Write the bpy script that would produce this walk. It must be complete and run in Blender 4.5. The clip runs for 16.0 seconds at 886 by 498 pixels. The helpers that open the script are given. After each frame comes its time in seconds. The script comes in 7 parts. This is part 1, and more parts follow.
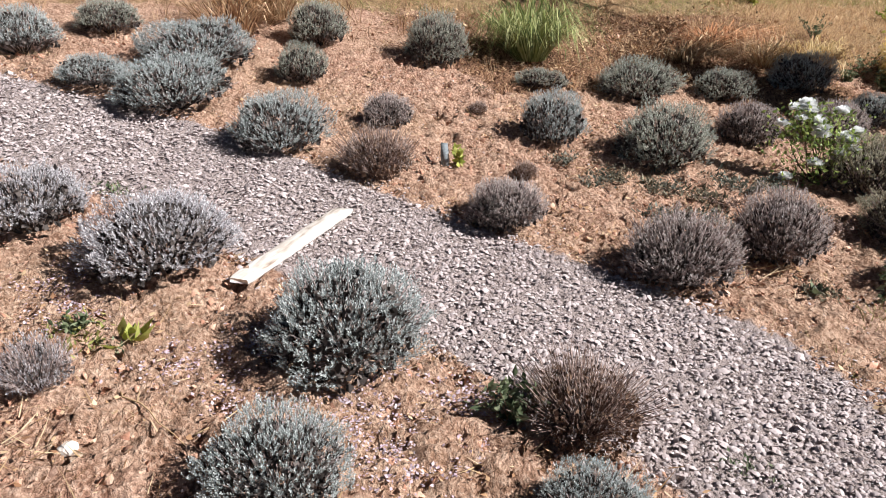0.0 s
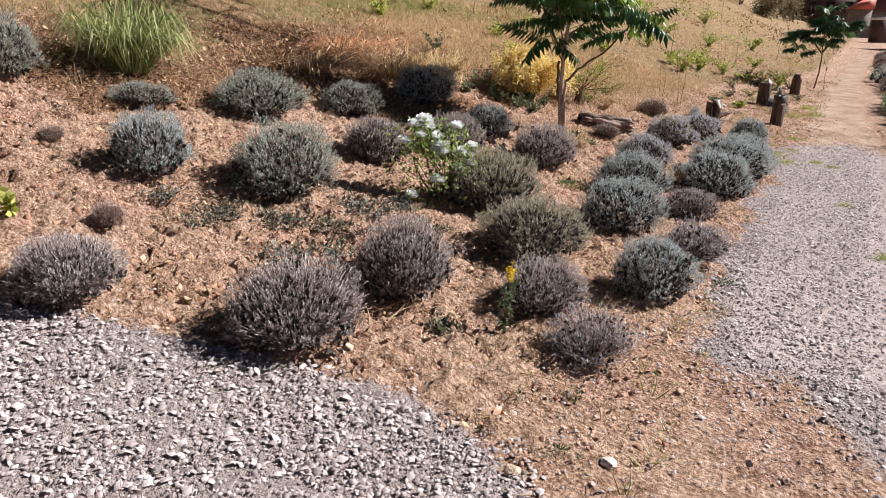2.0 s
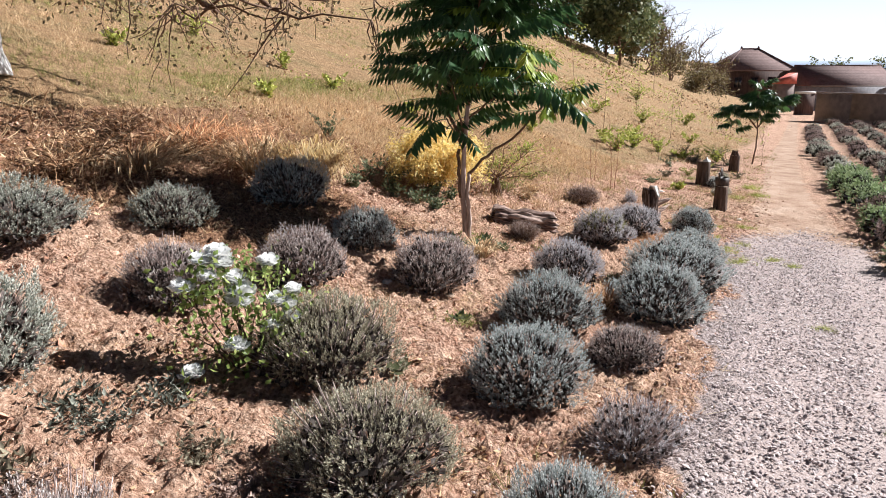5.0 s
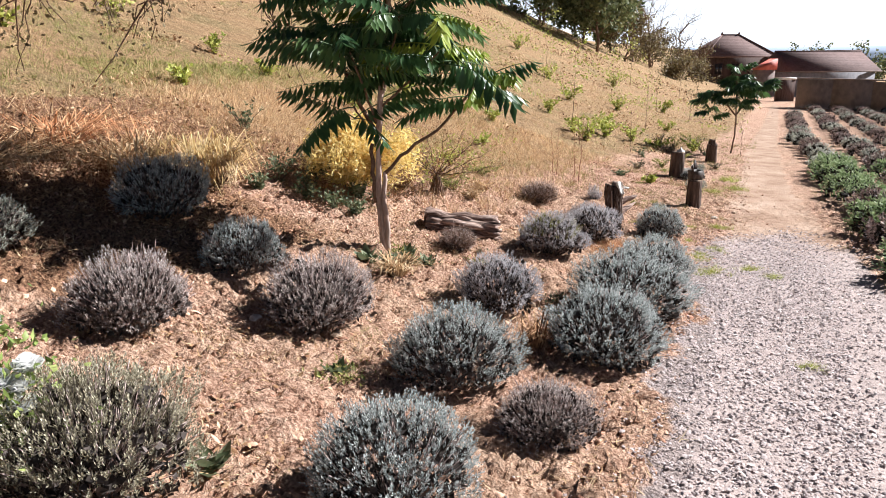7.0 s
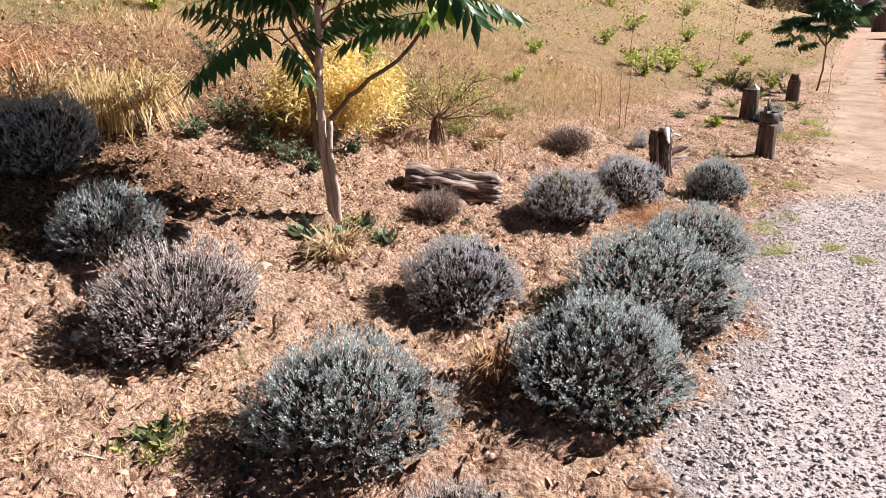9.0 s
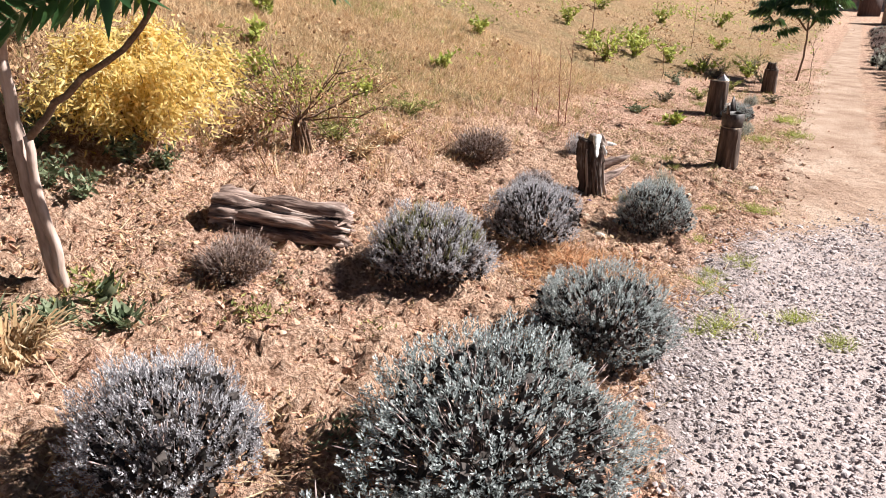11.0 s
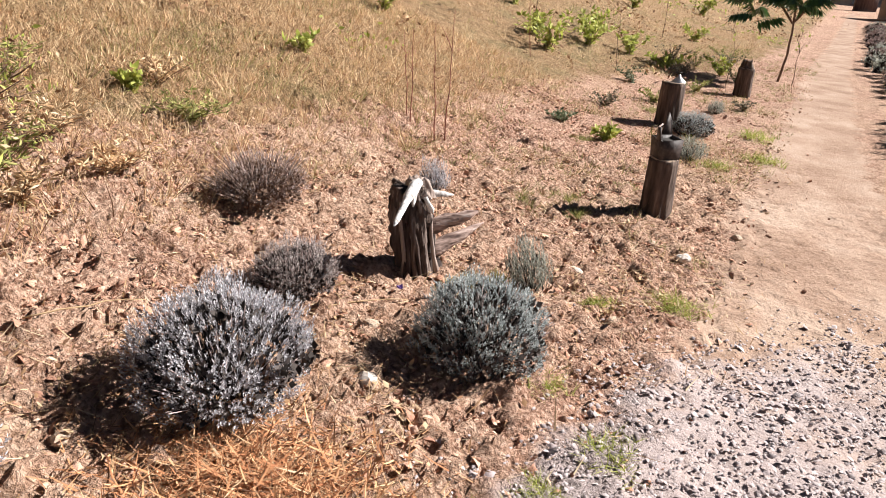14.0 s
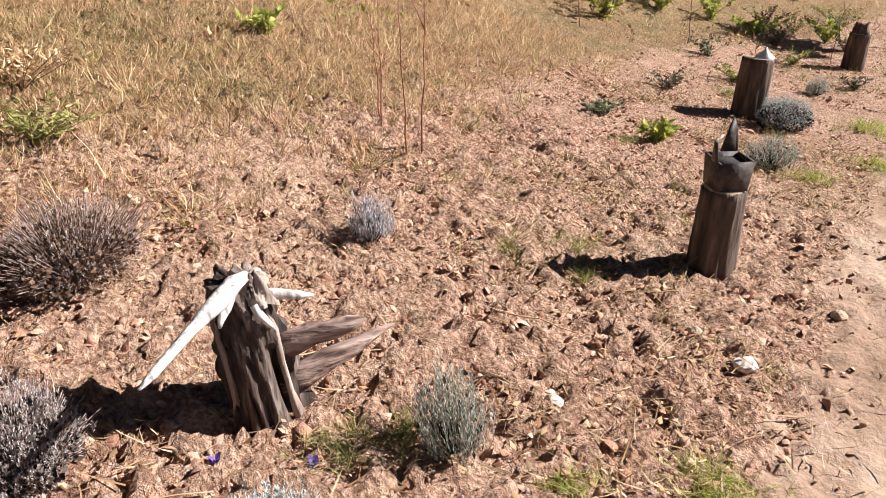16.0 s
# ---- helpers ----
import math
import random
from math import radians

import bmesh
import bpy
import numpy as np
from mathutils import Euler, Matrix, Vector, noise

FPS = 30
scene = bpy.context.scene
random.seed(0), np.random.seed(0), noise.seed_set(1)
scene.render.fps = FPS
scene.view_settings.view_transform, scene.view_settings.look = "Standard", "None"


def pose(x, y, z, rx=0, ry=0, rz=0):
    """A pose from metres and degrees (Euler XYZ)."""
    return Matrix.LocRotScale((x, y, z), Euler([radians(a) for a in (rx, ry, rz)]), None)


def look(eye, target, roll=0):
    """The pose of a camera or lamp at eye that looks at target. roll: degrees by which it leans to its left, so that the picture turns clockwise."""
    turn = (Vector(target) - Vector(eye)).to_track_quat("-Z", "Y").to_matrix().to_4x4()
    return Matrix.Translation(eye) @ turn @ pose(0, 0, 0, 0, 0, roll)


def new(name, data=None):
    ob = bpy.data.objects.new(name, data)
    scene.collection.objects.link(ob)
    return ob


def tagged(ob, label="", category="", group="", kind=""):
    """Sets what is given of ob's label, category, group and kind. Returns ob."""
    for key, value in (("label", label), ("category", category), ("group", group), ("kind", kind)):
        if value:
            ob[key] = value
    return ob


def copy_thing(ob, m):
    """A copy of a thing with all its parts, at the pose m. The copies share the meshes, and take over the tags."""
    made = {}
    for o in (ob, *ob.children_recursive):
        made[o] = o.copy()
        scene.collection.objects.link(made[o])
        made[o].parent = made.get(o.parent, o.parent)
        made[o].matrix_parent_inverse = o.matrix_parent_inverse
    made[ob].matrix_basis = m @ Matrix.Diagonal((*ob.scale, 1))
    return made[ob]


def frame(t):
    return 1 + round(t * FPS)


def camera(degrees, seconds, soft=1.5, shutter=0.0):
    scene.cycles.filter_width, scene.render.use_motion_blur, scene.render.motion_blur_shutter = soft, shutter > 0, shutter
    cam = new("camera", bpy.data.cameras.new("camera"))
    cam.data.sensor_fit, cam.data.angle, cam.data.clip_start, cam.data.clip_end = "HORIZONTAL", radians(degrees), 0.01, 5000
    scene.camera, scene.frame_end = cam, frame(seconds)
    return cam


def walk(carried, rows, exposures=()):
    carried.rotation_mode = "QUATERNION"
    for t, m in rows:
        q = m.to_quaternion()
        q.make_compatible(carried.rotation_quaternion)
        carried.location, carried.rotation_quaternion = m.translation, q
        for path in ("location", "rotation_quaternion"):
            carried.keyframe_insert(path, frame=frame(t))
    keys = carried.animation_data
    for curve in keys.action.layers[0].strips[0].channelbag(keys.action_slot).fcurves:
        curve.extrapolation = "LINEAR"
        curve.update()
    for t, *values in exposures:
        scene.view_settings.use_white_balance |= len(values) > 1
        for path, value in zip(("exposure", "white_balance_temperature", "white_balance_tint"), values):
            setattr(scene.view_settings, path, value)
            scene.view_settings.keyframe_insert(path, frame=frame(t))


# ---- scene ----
cam = camera(64.4, 16.0, soft=0.95)
METRES, EYE, TILT, LEAN, TURN = 11.0, 1.5, -20.0, 2.5, 57.0
ROWS = [
    (0.0, 0.0, 0.0, 0.0, 0.0, 0.0, -0.0),
    (0.5, 0.0084, 0.0037, 0.0008, -6.61, 1.01, 0.84),
    (1.0, 0.0187, 0.0096, 0.0013, -12.08, -0.07, 2.67),
    (1.5, 0.03, 0.0281, 0.0063, -20.57, -0.48, 3.88),
    (2.0, 0.0433, 0.0483, 0.0186, -25.78, -1.02, 6.11),
    (2.5, 0.0611, 0.067, 0.0208, -25.29, 0.55, 6.26),
    (3.0, 0.0878, 0.0833, 0.0263, -24.67, -1.43, 4.62),
    (3.5, 0.1099, 0.1123, 0.0364, -27.32, -0.16, 8.0),
    (4.0, 0.1275, 0.1284, 0.0481, -30.34, 3.66, 8.86),
    (6.5, 0.2365, 0.1995, 0.0738, -28.68, 4.65, 6.94),
    (7.0, 0.261, 0.2129, 0.0767, -30.92, 3.44, 8.84),
    (7.5, 0.2853, 0.2322, 0.081, -31.24, 2.27, 9.57),
    (8.0, 0.313, 0.2501, 0.0848, -27.09, 1.93, 9.01),
    (10.5, 0.4614, 0.3467, 0.1116, -25.62, -3.08, 7.6),
    (11.0, 0.4932, 0.3646, 0.1198, -26.81, -2.71, 7.0),
    (11.5, 0.5262, 0.3789, 0.124, -22.26, -2.27, 5.07),
    (12.0, 0.5565, 0.3965, 0.1299, -23.42, -2.53, 4.81),
    (12.5, 0.5836, 0.4188, 0.1348, -24.5, -3.27, 6.57),
    (13.0, 0.6153, 0.4353, 0.1429, -20.0, -1.61, 3.93),
    (13.5, 0.6435, 0.4501, 0.1465, -21.47, -2.56, 4.78),
    (14.0, 0.6725, 0.4757, 0.153, -27.75, -4.5, 4.74),
    (14.5, 0.7005, 0.4957, 0.1566, -22.98, -4.2, 5.81),
    (15.0, 0.7287, 0.5147, 0.1652, -21.39, -4.88, 4.75),
    (15.5, 0.7562, 0.5418, 0.171, -26.16, -2.98, 5.16),
    (16.0, 0.7815, 0.5639, 0.1776, -20.81, -6.25, 5.11),
]
walk(cam, [(t, pose(0, 0, EYE, TILT, LEAN, TURN) @ pose(METRES * x, METRES * y, METRES * z, 90 + pitch, roll, yaw)) for t, x, y, z, yaw, pitch, roll in ROWS],
     exposures=[(0.0, 1.02, 6250, 10), (1.0, 0.99, 6250, 10), (1.5, 1.01, 6250, 10), (2.0, 0.99, 6250, 10), (2.5, 1.04, 6250, 10), (3.0, 1.24, 6250, 10), (3.5, 1.24, 6250, 10),
                (4.0, 1.2, 6200, 10), (6.5, 1.34, 6200, 10), (8.0, 1.36, 6250, 10), (12.5, 1.37, 6400, 10), (14.0, 1.28, 6450, 11), (15.0, 1.28, 6500, 12), (16.0, 1.19, 6500, 12)])
# ---- light ----
SUN_ELEV, SUN_AZ = 34.5, 44.0      # degrees; azimuth clockwise from +y
world = bpy.data.worlds.new("sky")
scene.world = world
world.use_nodes = True
wn = world.node_tree.nodes
sky = wn.new("ShaderNodeTexSky")
sky.sky_type = 'NISHITA'
sky.sun_disc = False
sky.sun_elevation = radians(SUN_ELEV)
sky.sun_rotation = radians(SUN_AZ)
sky.air_density, sky.dust_density = 0.14, 0.05
wn["Background"].inputs["Strength"].default_value = 0.05
# pale haze thickening evenly towards the horizon all round
wl = world.node_tree.links
w_tc, w_sep = wn.new("ShaderNodeTexCoord"), wn.new("ShaderNodeSeparateXYZ")
wl.new(w_tc.outputs["Generated"], w_sep.inputs[0])
w_rng = wn.new("ShaderNodeMapRange")
w_rng.interpolation_type = 'SMOOTHERSTEP'
w_rng.inputs["From Min"].default_value, w_rng.inputs["From Max"].default_value = 0.30, -0.02
wl.new(w_sep.outputs["Z"], w_rng.inputs["Value"])
w_mix = wn.new("ShaderNodeMix")
w_mix.data_type = 'RGBA'
wl.new(w_rng.outputs["Result"], w_mix.inputs["Factor"])
wl.new(sky.outputs[0], w_mix.inputs[6])
w_mix.inputs[7].default_value = (9.5, 10.0, 10.6, 1)
wl.new(w_mix.outputs[2], wn["Background"].inputs["Color"])
sun_data = bpy.data.lights.new("sun", 'SUN')
sun_data.energy, sun_data.angle, sun_data.color = 5.0, radians(0.55), (1.0, 0.972, 0.935)
sun = new("sun", sun_data)
_e, _a = radians(SUN_ELEV), radians(SUN_AZ)
TO_SUN = Vector((math.sin(_a) * math.cos(_e), math.cos(_a) * math.cos(_e), math.sin(_e)))
sun.matrix_world = look(TO_SUN * 60, (0, 0, 0))

# ---- materials ----


def mat(name, cols, scale=20.0, rough=0.85, bump=0.3, fine=4.0, rand=None, span=0.5, trans=0.0, spec=0.25, metal=0.0, stretch=(1, 1, 1), young=0.0):
    """A procedural material: two scales of noise through a colour ramp, shifted at random by object or island, with fine relief."""
    m = bpy.data.materials.new(name)
    m.use_nodes = True
    nt = m.node_tree
    nd, lk = nt.nodes, nt.links
    b = nd["Principled BSDF"]
    tc = nd.new("ShaderNodeTexCoord")
    mp = nd.new("ShaderNodeMapping")
    mp.inputs["Scale"].default_value = stretch
    lk.new(tc.outputs["Object"], mp.inputs["Vector"])
    n1 = nd.new("ShaderNodeTexNoise")
    n1.inputs["Scale"].default_value, n1.inputs["Detail"].default_value = scale, 5.0
    n2 = nd.new("ShaderNodeTexNoise")
    n2.inputs["Scale"].default_value, n2.inputs["Detail"].default_value = scale * fine, 6.0
    for n in (n1, n2):
        lk.new(mp.outputs[0], n.inputs["Vector"])
    add = nd.new("ShaderNodeMath")
    add.operation = 'ADD'
    lk.new(n1.outputs["Fac"], add.inputs[0])
    lk.new(n2.outputs["Fac"], add.inputs[1])
    half = nd.new("ShaderNodeMath")
    half.operation = 'MULTIPLY_ADD'
    half.inputs[1].default_value, half.inputs[2].default_value = 1.1, -0.6
    lk.new(add.outputs[0], half.inputs[0])
    val = half.outputs[0]
    if rand:
        if rand == 'island':
            r = nd.new("ShaderNodeNewGeometry").outputs["Random Per Island"]
        else:
            r = nd.new("ShaderNodeObjectInfo").outputs["Random"]
        mix = nd.new("ShaderNodeMix")
        mix.inputs["Factor"].default_value = span
        lk.new(val, mix.inputs["A"])
        lk.new(r, mix.inputs["B"])
        val = mix.outputs["Result"]
    # pale young tips; the darker bases paint in the shade between shoots
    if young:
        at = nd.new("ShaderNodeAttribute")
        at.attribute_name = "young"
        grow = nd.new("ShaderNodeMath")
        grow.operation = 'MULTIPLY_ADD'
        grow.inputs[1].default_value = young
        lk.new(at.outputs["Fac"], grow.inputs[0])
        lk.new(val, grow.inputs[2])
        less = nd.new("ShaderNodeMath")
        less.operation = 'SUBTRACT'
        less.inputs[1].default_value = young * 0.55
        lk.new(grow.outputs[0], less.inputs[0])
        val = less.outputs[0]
    ramp = nd.new("ShaderNodeValToRGB")
    el = ramp.color_ramp.elements
    while len(el) < len(cols):
        el.new(0.5)
    for i, c in enumerate(cols):
        el[i].position = 0.08 + 0.84 * i / max(1, len(cols) - 1)
        el[i].color = (*c, 1)
    lk.new(val, ramp.inputs[0])
    lk.new(ramp.outputs[0], b.inputs["Base Color"])
    b.inputs["Roughness"].default_value = rough
    b.inputs["Metallic"].default_value = metal
    b.inputs["Specular IOR Level"].default_value = spec
    if bump:
        bp = nd.new("ShaderNodeBump")
        bp.inputs["Strength"].default_value, bp.inputs["Distance"].default_value = bump, 0.01
        lk.new(n2.outputs["Fac"], bp.inputs["Height"])
        lk.new(bp.outputs[0], b.inputs["Normal"])
    if trans:
        t = nd.new("ShaderNodeBsdfTranslucent")
        lk.new(ramp.outputs[0], t.inputs["Color"])
        mx = nd.new("ShaderNodeMixShader")
        mx.inputs[0].default_value = trans
        lk.new(b.outputs[0], mx.inputs[1])
        lk.new(t.outputs[0], mx.inputs[2])
        lk.new(mx.outputs[0], nd["Material Output"].inputs["Surface"])
    return m


def ground_material():
    """Reddish soil, trodden path, gravel bed and dry turf, blended by masks of the plan."""
    m = bpy.data.materials.new("hillside_ground")
    m.use_nodes = True
    nt = m.node_tree
    nd, lk = nt.nodes, nt.links
    b = nd["Principled BSDF"]
    pos = nd.new("ShaderNodeNewGeometry").outputs["Position"]

    def noise(scale, detail=5.0, rough=0.55):
        n = nd.new("ShaderNodeTexNoise")
        n.inputs["Scale"].default_value, n.inputs["Detail"].default_value, n.inputs["Roughness"].default_value = scale, detail, rough
        lk.new(pos, n.inputs["Vector"])
        return n.outputs["Fac"]

    def ramp(fac, stops):
        r = nd.new("ShaderNodeValToRGB")
        el = r.color_ramp.elements
        while len(el) < len(stops):
            el.new(0.5)
        for i, (p, c) in enumerate(stops):
            el[i].position, el[i].color = p, (*c, 1)
        lk.new(fac, r.inputs[0])
        return r.outputs[0]

    def blend(fac, a, c, kind='MIX'):
        x = nd.new("ShaderNodeMix")
        x.data_type, x.blend_type = 'RGBA', kind
        if isinstance(fac, float):
            x.inputs["Factor"].default_value = fac
        else:
            lk.new(fac, x.inputs["Factor"])
        lk.new(a, x.inputs[6])
        lk.new(c, x.inputs[7])
        return x.outputs[2]

    def mask(name, jag, scale):
        at = nd.new("ShaderNodeAttribute")
        at.attribute_name = name
        s = nd.new("ShaderNodeMath")
        s.operation = 'MULTIPLY_ADD'
        s.inputs[1].default_value = jag
        lk.new(noise(scale), s.inputs[0])
        lk.new(at.outputs["Fac"], s.inputs[2])
        r = nd.new("ShaderNodeMapRange")
        r.interpolation_type = 'SMOOTHSTEP'
        r.inputs["From Min"].default_value, r.inputs["From Max"].default_value = 0.35 + jag / 2, 0.65 + jag / 2
        lk.new(s.outputs[0], r.inputs["Value"])
        return r.outputs["Result"]

    big, mid, fine, grit = noise(0.9), noise(9.0), noise(55.0), noise(240.0, 3.0)
    soil = ramp(mid, [(0.36, (0.20, 0.095, 0.06)), (0.5, (0.45, 0.255, 0.175)), (0.64, (0.68, 0.455, 0.335))])
    soil2 = ramp(fine, [(0.39, (0.12, 0.055, 0.036)), (0.5, (0.46, 0.265, 0.18)), (0.61, (0.76, 0.53, 0.40))])
    soil = blend(0.55, soil, soil2)
    soil = blend(ramp(big, [(0.4, (0, 0, 0)), (0.65, (0.5, 0.5, 0.5))]), soil, ramp(fine, [(0.35, (0.38, 0.23, 0.14)), (0.65, (0.66, 0.47, 0.335))]))
    dirt = blend(0.6, ramp(fine, [(0.36, (0.21, 0.13, 0.088)), (0.62, (0.43, 0.305, 0.225))]), ramp(noise(2.2), [(0.36, (0.25, 0.15, 0.10)), (0.5, (0.37, 0.245, 0.175)), (0.64, (0.49, 0.36, 0.275))]))
    litter = ramp(fine, [(0.34, (0.07, 0.035, 0.022)), (0.5, (0.23, 0.12, 0.07)), (0.66, (0.46, 0.28, 0.17))])
    turf = blend(0.5, ramp(mid, [(0.34, (0.07, 0.04, 0.022)), (0.5, (0.26, 0.16, 0.085)), (0.66, (0.54, 0.36, 0.21))]),
                 ramp(noise(1.3), [(0.36, (0.44, 0.26, 0.14)), (0.48, (0.27, 0.155, 0.078)), (0.55, (0.32, 0.215, 0.105)), (0.63, (0.13, 0.13, 0.045))]))
    turf = blend(0.45, turf, ramp(fine, [(0.36, (0.06, 0.038, 0.02)), (0.5, (0.29, 0.185, 0.095)), (0.64, (0.58, 0.42, 0.24))]))
    bed = ramp(grit, [(0.3, (0.24, 0.185, 0.17)), (0.5, (0.40, 0.32, 0.297)), (0.7, (0.51, 0.43, 0.405))])
    col = blend(mask("turf", 0.9, 3.5), soil, turf)
    col = blend(mask("litter", 0.7, 5.0), col, litter)
    worn = mask("dirt", 1.1, 4.5)
    col = blend(worn, col, dirt)
    col = blend(mask("gravel", 0.5, 7.0), col, bed)
    lk.new(col, b.inputs["Base Color"])
    b.inputs["Roughness"].default_value, b.inputs["Specular IOR Level"].default_value = 0.95, 0.15
    h = nd.new("ShaderNodeMath")
    h.operation = 'MULTIPLY_ADD'
    h.inputs[1].default_value = 0.4
    lk.new(grit, h.inputs[0])
    crumb = nd.new("ShaderNodeMath")
    crumb.operation = 'MULTIPLY_ADD'
    crumb.inputs[1].default_value = 1.3
    lk.new(noise(23.0, 6.0, 0.6), crumb.inputs[0])
    lk.new(fine, crumb.inputs[2])
    lk.new(crumb.outputs[0], h.inputs[2])
    bp = nd.new("ShaderNodeBump")
    bp.inputs["Distance"].default_value = 0.035
    firm = nd.new("ShaderNodeMath")
    firm.operation = 'MULTIPLY_ADD'
    firm.inputs[1].default_value, firm.inputs[2].default_value = -0.6, 1.0
    lk.new(worn, firm.inputs[0])
    lk.new(firm.outputs[0], bp.inputs["Strength"])
    lk.new(h.outputs[0], bp.inputs["Height"])
    lk.new(bp.outputs[0], b.inputs["Normal"])
    return m


M_GROUND = ground_material()
M_STONE = mat("crushed_stone", [(0.23, 0.18, 0.174), (0.40, 0.33, 0.32), (0.475, 0.40, 0.39), (0.60, 0.525, 0.51)], 30, 0.8, 0.3, rand='island', span=0.6, spec=0.3)
M_CLOD = mat("soil_clod", [(0.24, 0.115, 0.075), (0.46, 0.255, 0.175), (0.70, 0.475, 0.355)], 40, 0.95, 0.4, rand='island', span=0.6, spec=0.1)
M_STRAW = mat("straw_bits", [(0.26, 0.14, 0.07), (0.48, 0.32, 0.17), (0.68, 0.54, 0.36)], 30, 0.8, 0, rand='island', span=0.8, trans=0.2)
M_ORANGE = mat("orange_straw", [(0.30, 0.12, 0.055), (0.56, 0.27, 0.13), (0.74, 0.47, 0.26)], 30, 0.8, 0, rand='island', span=0.8, trans=0.2)
M_PETAL = mat("faded_lilac_bits", [(0.34, 0.24, 0.28), (0.50, 0.38, 0.42), (0.62, 0.52, 0.56)], 30, 0.9, 0, rand='island', span=0.8)
M_LEAFLIT = mat("dead_leaves", [(0.11, 0.055, 0.03), (0.30, 0.16, 0.085), (0.50, 0.31, 0.17), (0.70, 0.52, 0.33)], 25, 0.8, 0, rand='island', span=0.85, trans=0.2)
M_DRYGRASS = mat("dry_grass", [(0.18, 0.09, 0.045), (0.52, 0.32, 0.17), (0.76, 0.55, 0.33), (0.82, 0.65, 0.40)], 3, 0.7, 0, rand='island', span=0.75, trans=0.3)
M_GREENGRASS = mat("green_grass", [(0.13, 0.145, 0.04), (0.28, 0.28, 0.085), (0.48, 0.44, 0.17)], 3, 0.7, 0, rand='island', span=0.75, trans=0.3)
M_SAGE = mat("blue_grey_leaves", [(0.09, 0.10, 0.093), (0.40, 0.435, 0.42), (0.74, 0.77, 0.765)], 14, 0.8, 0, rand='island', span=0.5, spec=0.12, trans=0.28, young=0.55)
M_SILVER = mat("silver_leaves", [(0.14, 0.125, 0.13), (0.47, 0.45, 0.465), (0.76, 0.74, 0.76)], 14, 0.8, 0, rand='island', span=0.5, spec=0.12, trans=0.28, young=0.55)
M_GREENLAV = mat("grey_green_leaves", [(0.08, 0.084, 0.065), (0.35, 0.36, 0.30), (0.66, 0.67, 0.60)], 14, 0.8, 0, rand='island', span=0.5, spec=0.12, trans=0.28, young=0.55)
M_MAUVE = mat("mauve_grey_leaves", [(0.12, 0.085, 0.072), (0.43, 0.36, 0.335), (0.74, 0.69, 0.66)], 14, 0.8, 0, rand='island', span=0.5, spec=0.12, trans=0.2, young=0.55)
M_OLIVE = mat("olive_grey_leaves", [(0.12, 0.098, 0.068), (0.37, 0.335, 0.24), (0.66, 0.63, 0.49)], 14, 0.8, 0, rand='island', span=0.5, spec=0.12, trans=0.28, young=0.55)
M_STALK = mat("dry_mauve_stalks", [(0.13, 0.09, 0.082), (0.33, 0.25, 0.23), (0.54, 0.45, 0.42)], 14, 0.85, 0, rand='island', span=0.7)
M_BROWNSTALK = mat("brown_stalks", [(0.10, 0.062, 0.05), (0.25, 0.17, 0.14), (0.46, 0.35, 0.30)], 14, 0.85, 0, rand='island', span=0.7)
# core and inner leaves carry the shade inside the bushes in their colour
M_CORE = mat("near_black_core", [(0.015, 0.013, 0.011), (0.035, 0.03, 0.026), (0.06, 0.05, 0.045)], 30, 0.95, 0.5)
M_INNER = mat("shade_toned_inner_leaves", [(0.02, 0.017, 0.015), (0.07, 0.058, 0.052), (0.15, 0.125, 0.115)], 30, 0.95, 0, rand='island', span=0.7, spec=0.1)
M_BARK = mat("smooth_pale_bark", [(0.24, 0.165, 0.13), (0.41, 0.30, 0.25), (0.55, 0.44, 0.385)], 12, 0.8, 0.4, stretch=(1, 1, 0.25))
M_TWIG = mat("brown_twig_bark", [(0.07, 0.04, 0.025), (0.15, 0.09, 0.06), (0.24, 0.16, 0.11)], 20, 0.85, 0.3)
M_REDSTEM = mat("reddish_dry_stem", [(0.16, 0.055, 0.04), (0.28, 0.11, 0.075), (0.40, 0.19, 0.13)], 20, 0.85, 0.2)
M_SUMAC = mat("dark_green_leaflets", [(0.02, 0.06, 0.022), (0.055, 0.12, 0.04), (0.11, 0.19, 0.055)], 6, 0.38, 0.1, rand='object', span=0.5, trans=0.26, spec=0.5)
M_SUMACY = mat("lime_leaflets", [(0.10, 0.17, 0.03), (0.24, 0.32, 0.05), (0.38, 0.42, 0.08)], 6, 0.45, 0.1, rand='object', span=0.5, trans=0.4, spec=0.4)
M_LIME = mat("lime_green_leaves", [(0.18, 0.22, 0.04), (0.40, 0.43, 0.09), (0.60, 0.58, 0.20)], 8, 0.55, 0, rand='island', span=0.7, trans=0.35)
M_WEED = mat("green_weed_leaves", [(0.05, 0.075, 0.035), (0.13, 0.155, 0.08), (0.26, 0.29, 0.18)], 8, 0.6, 0, rand='island', span=0.7, trans=0.25)
M_YELLOW = mat("yellow_feathery_leaves", [(0.60, 0.42, 0.11), (0.80, 0.62, 0.24), (0.87, 0.75, 0.42)], 8, 0.7, 0, rand='island', span=0.7, trans=0.55)
M_ROSELEAF = mat("rose_leaves", [(0.08, 0.12, 0.035), (0.25, 0.33, 0.09), (0.48, 0.53, 0.20)], 8, 0.45, 0, rand='island', span=0.7, trans=0.42)
M_PETALW = mat("white_rose_petals", [(0.80, 0.80, 0.78), (0.86, 0.86, 0.85), (0.88, 0.88, 0.88)], 8, 0.6, 0, trans=0.32)
M_PETALY = mat("yellow_petals", [(0.75, 0.50, 0.02), (0.85, 0.62, 0.03)], 8, 0.6, 0, trans=0.2)
